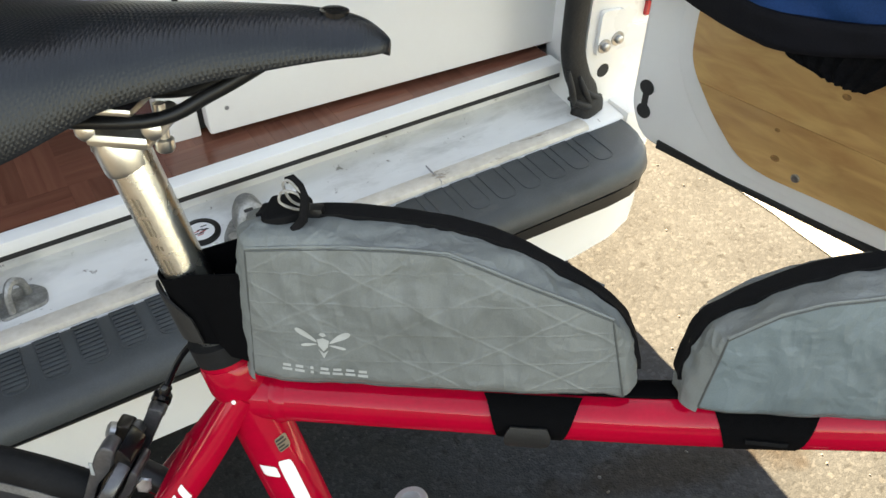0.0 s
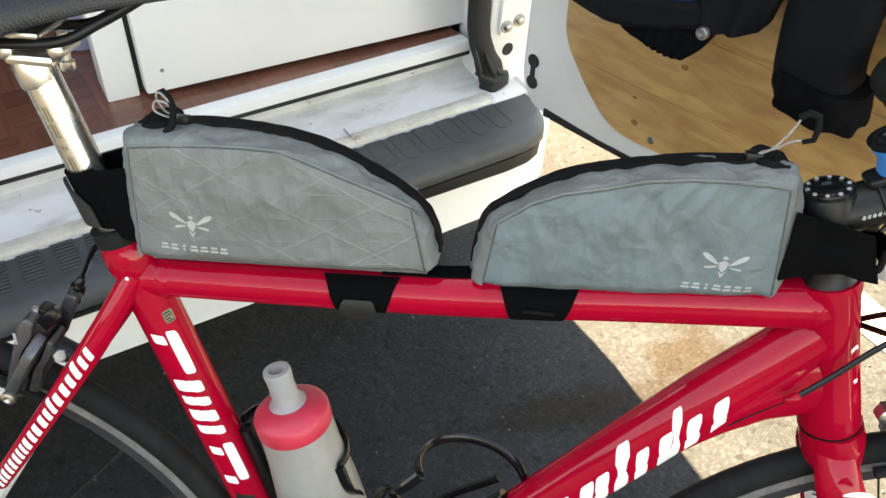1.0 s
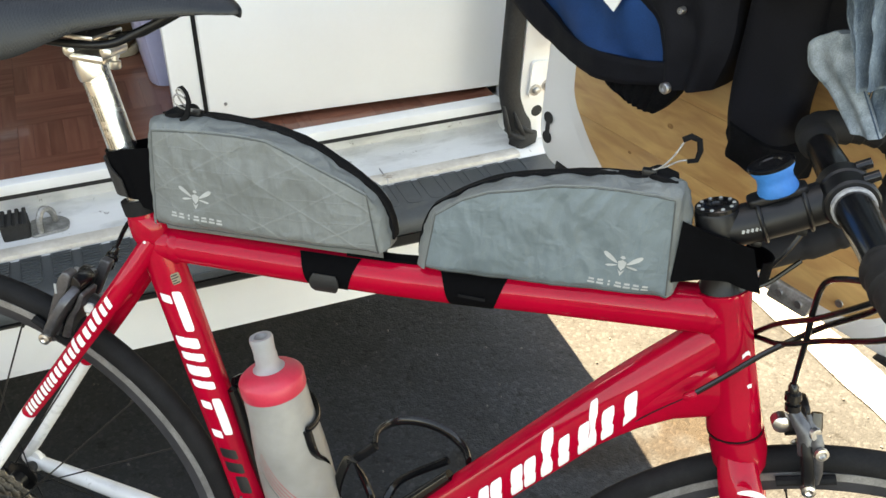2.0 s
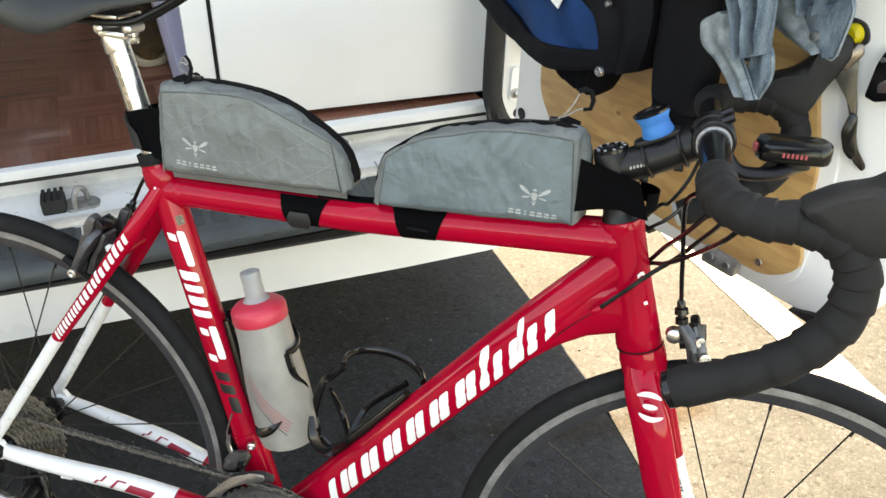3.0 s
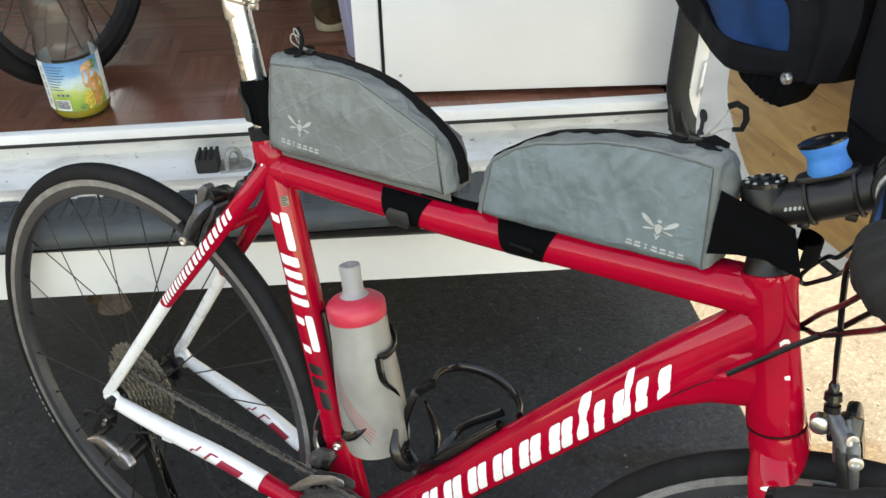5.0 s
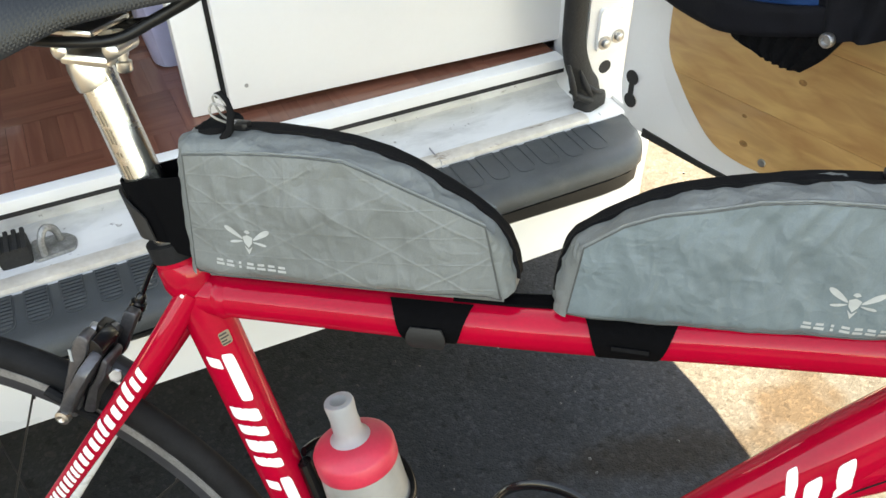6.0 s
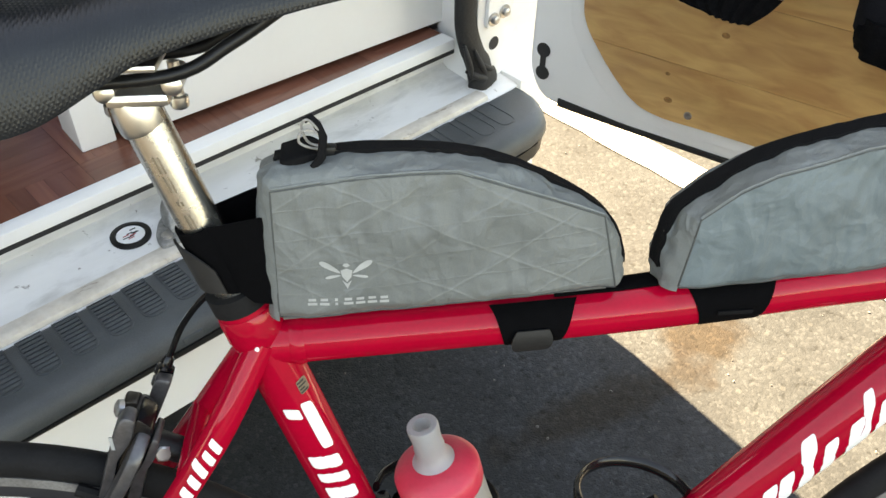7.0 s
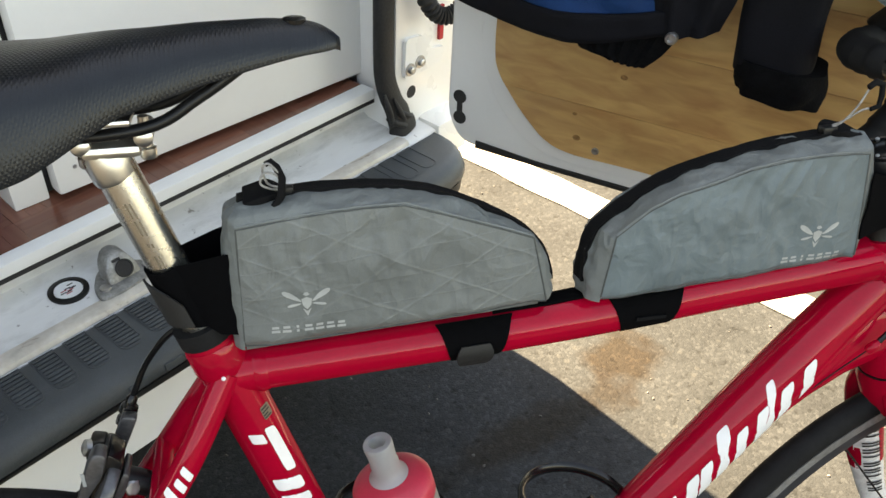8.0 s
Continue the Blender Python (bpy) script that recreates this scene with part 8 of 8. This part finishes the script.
dj = thing("denim_jacket", "washed blue denim jacket hung on a van door", "jacket", (0.6, 0.15, 1.4), VANM)
drape(dj, "body", DENIM, "washed denim body", (0.136, 0), [(0.358, 1.208), (0.373, 1.035)], [(0.48, 1.218), (0.504, 1.065)], 0.004, 0.012, 3, 0.006, 5, 12, 36)
drape(dj, "waistband", DENIM, "denim waistband", (0.139, 0), [(0.375, 1.039), (0.382, 0.981)], [(0.508, 1.07), (0.516, 1.016)], 0.003, 0.010, 1, 0.001, 6)
drape(dj, "sleeve", DENIM, "creased denim sleeve", (0.118, 0), [(0.429, 1.214), (0.467, 1.114), (0.485, 1.03), (0.5, 0.988), (0.513, 0.968), (0.537, 0.931)], [(0.59, 1.228), (0.601, 1.128), (0.571, 1.059), (0.561, 1.022), (0.565, 0.988), (0.569, 0.947)], 0.010, 0.012, 3.5, 0.0155, 7, 14, 60)
drape(dj, "cuff_flap", DENIM_PALE, "turned pale denim cuff", (0.12, 0), [(0.495, 0.969), (0.475, 0.951), (0.483, 0.93), (0.51, 0.916), (0.543, 0.89)], [(0.512, 0.973), (0.523, 0.954), (0.535, 0.938), (0.55, 0.921), (0.571, 0.896)], 0.006, 0.007, 1.2, 0.003, 8)
drape(dj, "cuff_flap", DENIM, "open denim cuff", (0.112, 0), [(0.541, 0.954), (0.544, 0.93), (0.545, 0.894), (0.549, 0.887)], [(0.559, 0.958), (0.572, 0.944), (0.577, 0.92), (0.568, 0.893)], 0.006, 0.007, 1, 0.003, 9)
drape(dj, "sleeve", DENIM, "creased denim sleeve", (0.05, 0), [(0.512, 1.221), (0.529, 1.11), (0.529, 1.035), (0.526, 0.999), (0.546, 0.971)], [(0.596, 1.228), (0.61, 1.126), (0.609, 1.057), (0.607, 1.026), (0.596, 0.99)], 0.008, 0.010, 3.0, 0.0130, 10, 14, 60)
drape(dj, "cuff_flap", DENIM_PALE, "turned pale denim cuff", (0.058, 0), [(0.524, 0.996), (0.506, 0.981), (0.509, 0.964), (0.524, 0.952), (0.561, 0.942), (0.58, 0.938)], [(0.534, 0.997), (0.544, 0.988), (0.556, 0.975), (0.57, 0.963), (0.584, 0.953), (0.591, 0.945)], 0.005, 0.007, 1, 0.002, 11)
drape(dj, "cuff_flap", DENIM, "open denim cuff", (0.054, 0), [(0.542, 0.982), (0.555, 0.963), (0.569, 0.952), (0.592, 0.94)], [(0.587, 0.994), (0.604, 1.006), (0.61, 0.99), (0.605, 0.944)], 0.006, 0.007, 1, 0.002, 12)
drape(dj, "pocket_flap", DENIM, "denim pocket flap", (0.02, 0), [(0.553, 1.137), (0.574, 1.037)], [(0.582, 1.142), (0.597, 1.04)], 0.003, 0.015, 1, 0.001, 13)
edge_line(dj, "waistband_seam", DENIM_DARK, (0.139, 0), [(0.376, 1.036), (0.443, 1.051), (0.508, 1.068)], 0.0007, 0.0015)
edge_line(dj, "waistband_seam", DENIM_DARK, (0.139, 0), [(0.382, 0.986), (0.455, 1.005), (0.516, 1.02)], 0.0007, 0.0015)
edge_line(dj, "cuff_seam", DENIM_DARK, (0.12, 0), [(0.513, 0.971), (0.523, 0.954), (0.535, 0.938), (0.55, 0.921), (0.571, 0.896)], 0.0007, 0.0015)
edge_line(dj, "cuff_seam", DENIM_DARK, (0.112, 0), [(0.542, 0.953), (0.544, 0.93), (0.546, 0.895)], 0.0007, 0.0015)
edge_line(dj, "cuff_seam", DENIM_DARK, (0.054, 0), [(0.542, 0.982), (0.555, 0.963), (0.569, 0.952), (0.592, 0.941)], 0.0007, 0.0015)
edge_line(dj, "cuff_seam", DENIM_DARK, (0.054, 0), [(0.604, 0.944), (0.609, 0.99), (0.604, 1.005)], 0.0007, 0.0015)
# pale worn edges and the double stitching beside them
edge_line(dj, "worn_edge", DENIM_PALE, (0.139, 0), [(0.382, 0.982), (0.455, 1.0005), (0.516, 1.016)], 0.0013, 0.0005)
edge_line(dj, "worn_edge", DENIM_PALE, (0.139, 0), [(0.3755, 1.038), (0.379, 1.010), (0.382, 0.983)], 0.0013, 0.0005)
edge_line(dj, "worn_edge", DENIM_PALE, (0.12, 0), [(0.476, 0.951), (0.4835, 0.930), (0.5105, 0.9165), (0.5430, 0.8905)], 0.0014, 0.0005)
edge_line(dj, "worn_edge", DENIM_PALE, (0.112, 0), [(0.572, 0.944), (0.577, 0.920), (0.568, 0.8935)], 0.0012, 0.0005)
edge_line(dj, "worn_edge", DENIM_PALE, (0.054, 0), [(0.592, 0.9405), (0.605, 0.944), (0.6095, 0.990), (0.604, 1.005)], 0.0012, 0.0005)
edge_line(dj, "stitching", DENIM_PALE, (0.139, 0), [(0.3845, 0.9875), (0.455, 1.0055), (0.515, 1.021)], 0.0006, 0.0022)
part("button", lathe([(0.0085, -0.004), (0.0085, 0), (0.008, 0.003), (0.004, 0.004), (0.003, 0.003), (0, 0.003)], D(0.429, 1.021, 0.1425), (-0.987, -0.158, 0), 18), OLDBRASS, dj, "brass button")
part("button", lathe([(0.006, -0.006), (0.006, 0), (0.0055, 0.0025), (0, 0.003)], D(0.581, 0.961, 0.064), (-0.987, -0.158, 0), 16), ALLOY, dj, "silver button")
rail = thing("coat_rail", "steel coat rail fixed to a van door", "rail", (0.63, 0.3, 1.45), VANM)
part("bar", tube([D(0.06, 1.44, 0.07), D(0.66, 1.44, 0.07)], 0.008, 12), STEEL, rail)
for s in (0.08, 0.64):
    part("bracket", tube([D(s, 1.44, 0.07), D(s, 1.44, -0.06)], 0.007, 10), STEEL, rail)

# ---- things inside the van ----
FZ = 0.5403
o0 = (-0.438, 0.780, FZ)
jb = thing("juice_bottle", "clear plastic bottle with some yellow juice and a printed label", "bottle", o0, VANM)
SKIN = [(0.0380, 0.0000), (0.0480, 0.0050), (0.0502, 0.0150), (0.0502, 0.1180), (0.0490, 0.1230), (0.0500, 0.1290), (0.0478, 0.1400), (0.0446, 0.1475), (0.0470, 0.1560), (0.0494, 0.1700), (0.0498, 0.1850), (0.0486, 0.2020), (0.0440, 0.2200), (0.0350, 0.2390), (0.0252, 0.2540), (0.0196, 0.2640), (0.0186, 0.2860)]
bm = lathe([(0.0, 0.003)] + SKIN + [(r - 0.0012, z) for r, z in SKIN[::-1]] + [(0.0, 0.0045)], o0, (0, 0, 1), 48)
for v in bm.verts:
    # pressed vertical panels in the shoulder
    z = v.co.z - FZ
    k = max(0.0, 1 - abs(z - 0.195) / 0.036)
    a = math.atan2(v.co.y - o0[1], v.co.x - o0[0])
    g = 1 - 0.045 * k ** 0.5 * max(0.0, math.cos(a * 8)) ** 2
    v.co.x, v.co.y = o0[0] + (v.co.x - o0[0]) * g, o0[1] + (v.co.y - o0[1]) * g
part("body", bm, CLEAR, jb, "clear plastic body")
part("juice", lathe([(0.0, 0.0054), (0.0440, 0.0078), (0.0484, 0.0160), (0.0484, 0.0400), (0.0, 0.0400)], o0, (0, 0, 1), 32), JUICE, jb, "yellow juice")
part("neck_ring", lathe([(0.0198, 0.2610), (0.0232, 0.2640), (0.0198, 0.2670)], o0, (0, 0, 1), 24), CLEAR, jb)


def wrap_label(a0, a1, z0, z1, r, mat, name="label"):
    bm = bmesh.new()
    n = max(2, int((a1 - a0) / 6))
    lo, hi = [], []
    for k in range(n + 1):
        a = radians(a0 + (a1 - a0) * k / n)
        x, y = o0[0] + r * math.cos(a), o0[1] + r * math.sin(a)
        lo.append(bm.verts.new((x, y, FZ + z0)))
        hi.append(bm.verts.new((x, y, FZ + z1)))
    for k in range(n):
        bm.faces.new((lo[k], lo[k + 1], hi[k + 1], hi[k]))
    part(name, bm, mat, jb)


def fruit(ac, zc, ra, rz, turn, r, mat):
    """A printed fruit: an uneven round patch on the curved label."""
    bm = bmesh.new()
    at = lambda a, z: bm.verts.new((o0[0] + r * math.cos(radians(a)), o0[1] + r * math.sin(radians(a)), FZ + z))
    c = at(ac, zc)
    ring = []
    for k in range(24):
        t = k * math.pi / 12
        q = 1 + 0.10 * math.sin(5 * t + ac)
        x, y = ra * q * math.cos(t), rz * q * math.sin(t)
        ring.append(at(ac + x * math.cos(turn) - y * math.sin(turn) * 1150, zc + x * math.sin(turn) / 1150 + y * math.cos(turn)))
    for k in range(24):
        bm.faces.new((c, ring[k], ring[(k + 1) % 24]))
    part("label_fruit", bm, mat, jb)


wrap_label(-215, 60, 0.0230, 0.1130, 0.0506, TRIMWHITE)
wrap_label(-128, -12, 0.0230, 0.1130, 0.0509, LABEL_PRINT, "label_print")
for ac, zc, ra, rz, mat in ((-42, 0.082, 15, 0.026, LABEL_PEACH), (-30, 0.060, 16, 0.022, LABEL_ORANGE), (-52, 0.040, 10, 0.016, LABEL_YELLOW), (-36, 0.037, 13, 0.012, LABEL_ORANGE), (-66, 0.030, 8, 0.005, LABEL_LEAF), (-30, 0.100, 12, 0.008, LABEL_LEAF)):
    fruit(ac, zc, ra, rz, 0.0, 0.0511 + 0.00012 * (zc < 0.07) + 0.00012 * (zc < 0.045), mat)
wrap_label(-121, -90, 0.0250, 0.0450, 0.0513, TRIMWHITE, "bar_code_field")
rng = random.Random(8)
a = -119.5
while a < -92:
    w = rng.choice((0.5, 0.8, 1.2))
    wrap_label(a, a + w, 0.0280, 0.0435, 0.0516, BLACK_DECAL, "bar_code")
    a += w + rng.choice((0.6, 0.9))
for k in range(9):
    z = 0.1055 - k * 0.0052
    wrap_label(-124 + (k % 2), -84 - (k * 5) % 13 - (0 if k < 6 else 10), z - 0.0009, z + 0.0007, 0.0513, LABEL_INK, "print_bar")
for k in range(3):
    wrap_label(-112 + k * 9, -106 + k * 9, 0.0520, 0.0560, 0.0513, LABEL_INK, "print_bar")
for z in (0.10, 0.085, 0.07, 0.055, 0.04):
    wrap_label(-140, -132, z - 0.006, z + 0.005, 0.0509, LABEL_GREY, "print_bar")

# second bicycle, its wheels and crank showing behind the first
b2 = thing("second_bicycle", "dark bicycle with black tyres standing inside a van", "bicycle", (-0.462, 0.935, FZ), VANM)


def plain_wheel(cx, cy, r, yaw):
    c = Vector((cx, cy, FZ + r))
    ax = Vector((-math.sin(yaw), math.cos(yaw), 0))
    w = part("wheel", lathe([(r - 0.048, -0.008), (r - 0.030, -0.010), (r - 0.028, 0.010), (r - 0.048, 0.008)], c, ax, 64, close=True), RIMBLACK, b2)
    ex, ez = Vector((math.cos(yaw), math.sin(yaw), 0)), Vector((0, 0, 1))
    part("tyre", lathe([(r - 0.031, -0.012), (r - 0.022, -0.019), (r - 0.010, -0.017), (r - 0.002, -0.009), (r, 0), (r - 0.002, 0.009), (r - 0.010, 0.017), (r - 0.022, 0.019), (r - 0.031, 0.012)], c, ax, 64, close=True), TYRE, w)
    part("hub", lathe([(0.006, -0.05), (0.025, -0.03), (0.025, -0.027), (0.014, -0.02), (0.014, 0.02), (0.025, 0.027), (0.025, 0.03), (0.006, 0.05)], c, ax, 20), STEEL, w)
    for k in range(24):
        a = k * math.pi / 12
        s = -1 if k % 2 else 1
        d = ex * math.cos(a) + ez * math.sin(a)
        d2 = ex * math.cos(a + 0.9 * (1 if k % 4 < 2 else -1)) + ez * math.sin(a + 0.9 * (1 if k % 4 < 2 else -1))
        part("spoke", tube([c + d2 * 0.023 + ax * s * 0.028, c + d * (r - 0.046)], 0.0011, 5), SPOKE, w)
    return c, ex, ax


c1, ex, ax = plain_wheel(-0.462, 0.935, 0.248, radians(65.3))
c2, _, _ = plain_wheel(-0.05, 1.88, 0.248, radians(65.3))
part("chain_stay", tube([c1 + ax * 0.06, Vector((-0.36, 1.30, FZ + 0.29))], 0.010, 10), STEEL, b2)
part("frame_tube", tube([Vector((-0.36, 1.30, FZ + 0.29)), Vector((-0.42, 1.28, FZ + 0.75))], 0.016, 12), BLACK, b2)
part("frame_tube", tube([Vector((-0.36, 1.30, FZ + 0.29)), Vector((-0.06, 1.98, FZ + 0.70))], 0.019, 12), BLACK, b2)
part("fork", tube([Vector((-0.06, 1.98, FZ + 0.72)), c2 + Vector((0.05, 0.03, 0))], 0.012, 10), BLACK, b2)
part("chain_ring", lathe([(0.02, -0.002), (0.075, -0.002), (0.075, 0.002), (0.02, 0.002)], (-0.36, 1.25, FZ + 0.29), (-0.3, 1, 0), 40), STEEL, b2)
part("crank_arm", tube([(-0.36, 1.23, FZ + 0.29), (-0.30, 1.21, FZ + 0.20), (-0.258, 1.20, FZ + 0.145)], [0.014, 0.010, 0.010], 10, flat=0.6), ALLOY, b2, "silver crank arm")
part("pedal", box(-0.27, -0.19, 1.13, 1.20, FZ + 0.135, FZ + 0.155, 0.006), STEEL, b2)
part("rust_chain", tube([(-0.60, 1.105, FZ + 0.17), (-0.48, 1.11, FZ + 0.235), (-0.36, 1.24, FZ + 0.35)], 0.005, 6), RUST, b2)

def crate(u0, u1, v0, v1, label, lidded):
    """A tapered plastic tub with a turned rim."""
    c = thing("storage_crate", label, "crate", ((u0 + u1) / 2, (v0 + v1) / 2, FZ), VANM, "storage crates")
    outer = rounded([(u0, v0), (u1, v0), (u1, v1), (u0, v1)], 0.03)
    cx, cy = (u0 + u1) / 2, (v0 + v1) / 2

    def ring(grow, dz):
        return [Vector((x + math.copysign(grow, x - cx), y + math.copysign(grow, y - cy), FZ + dz)) for x, y in outer]

    bm = bmesh.new()
    rings(bm, [ring(0.0, 0.0), ring(0.020, 0.215), ring(0.030, 0.217), ring(0.031, 0.245), ring(0.025, 0.245), ring(-0.003, 0.004)], caps=True)
    tub = part("tub", bm, CRATE, c)
    part("handle_lip", box(cx - 0.06, cx + 0.06, v0 - 0.045, v0 - 0.028, FZ + 0.215, FZ + 0.243, 0.005), CRATE, tub)
    if lidded:
        part("lid", slab([(x + math.copysign(0.033, x - cx), y + math.copysign(0.033, y - cy)) for x, y in outer], FZ + 0.246, FZ + 0.262, lambda a, b, h: (a, b, h), soft=0.004), CRATE, c)


crate(0.045, 0.46, 0.945, 1.40, "open lilac plastic storage crate behind a white cabinet post", False)
crate(-0.045, 0.36, 1.98, 2.36, "translucent lilac plastic storage crate with a lid", True)
sh = thing("leather_shoe", "worn brown leather shoe on a wooden floor", "shoe", (-0.004, 1.25, FZ), VANM)
loops = []
for t, w, h in ((0, 0.020, 0.03), (0.08, 0.036, 0.045), (0.3, 0.045, 0.055), (0.5, 0.040, 0.075), (0.7, 0.034, 0.10), (0.9, 0.034, 0.105), (1.0, 0.022, 0.10)):
    y = 1.085 + 0.27 * t
    loops.append([Vector((0.008 + 0.92 * w * math.cos(a) * (0.75 if math.sin(a) > 0.4 else 1), y, FZ + 0.018 + max(0, 0.62 * h * (math.sin(a) * 0.5 + 0.5)))) for a in [k * math.pi / 8 for k in range(16)]])
part("upper", rings(bmesh.new(), loops), LEATHER, sh)
part("sole", slab(rounded([(-0.024, 1.088), (0.040, 1.088), (0.050, 1.21), (0.040, 1.36), (-0.024, 1.36), (-0.032, 1.21)], 0.03), FZ + 0.0005, FZ + 0.020, lambda a, b, h: (a, b, h), soft=0.004), TAN, sh)
sk = thing("white_sack", "crumpled white sack lying in a van", "sack", (-0.72, 1.55, FZ), VANM)
bm = bmesh.new()
bmesh.ops.create_icosphere(bm, subdivisions=4, radius=1)
for v in bm.verts:
    n = v.co.copy()
    k = 1 + 0.18 * noise.noise(n * 2.2) + 0.08 * noise.noise(n * 6)
    v.co = Vector((-0.68 + 0.24 * n.x * k, 1.56 + 0.16 * n.y * k, FZ + max(0.001, 0.13 + 0.15 * n.z * k)))
part("cover", bm, PAPER, sk)
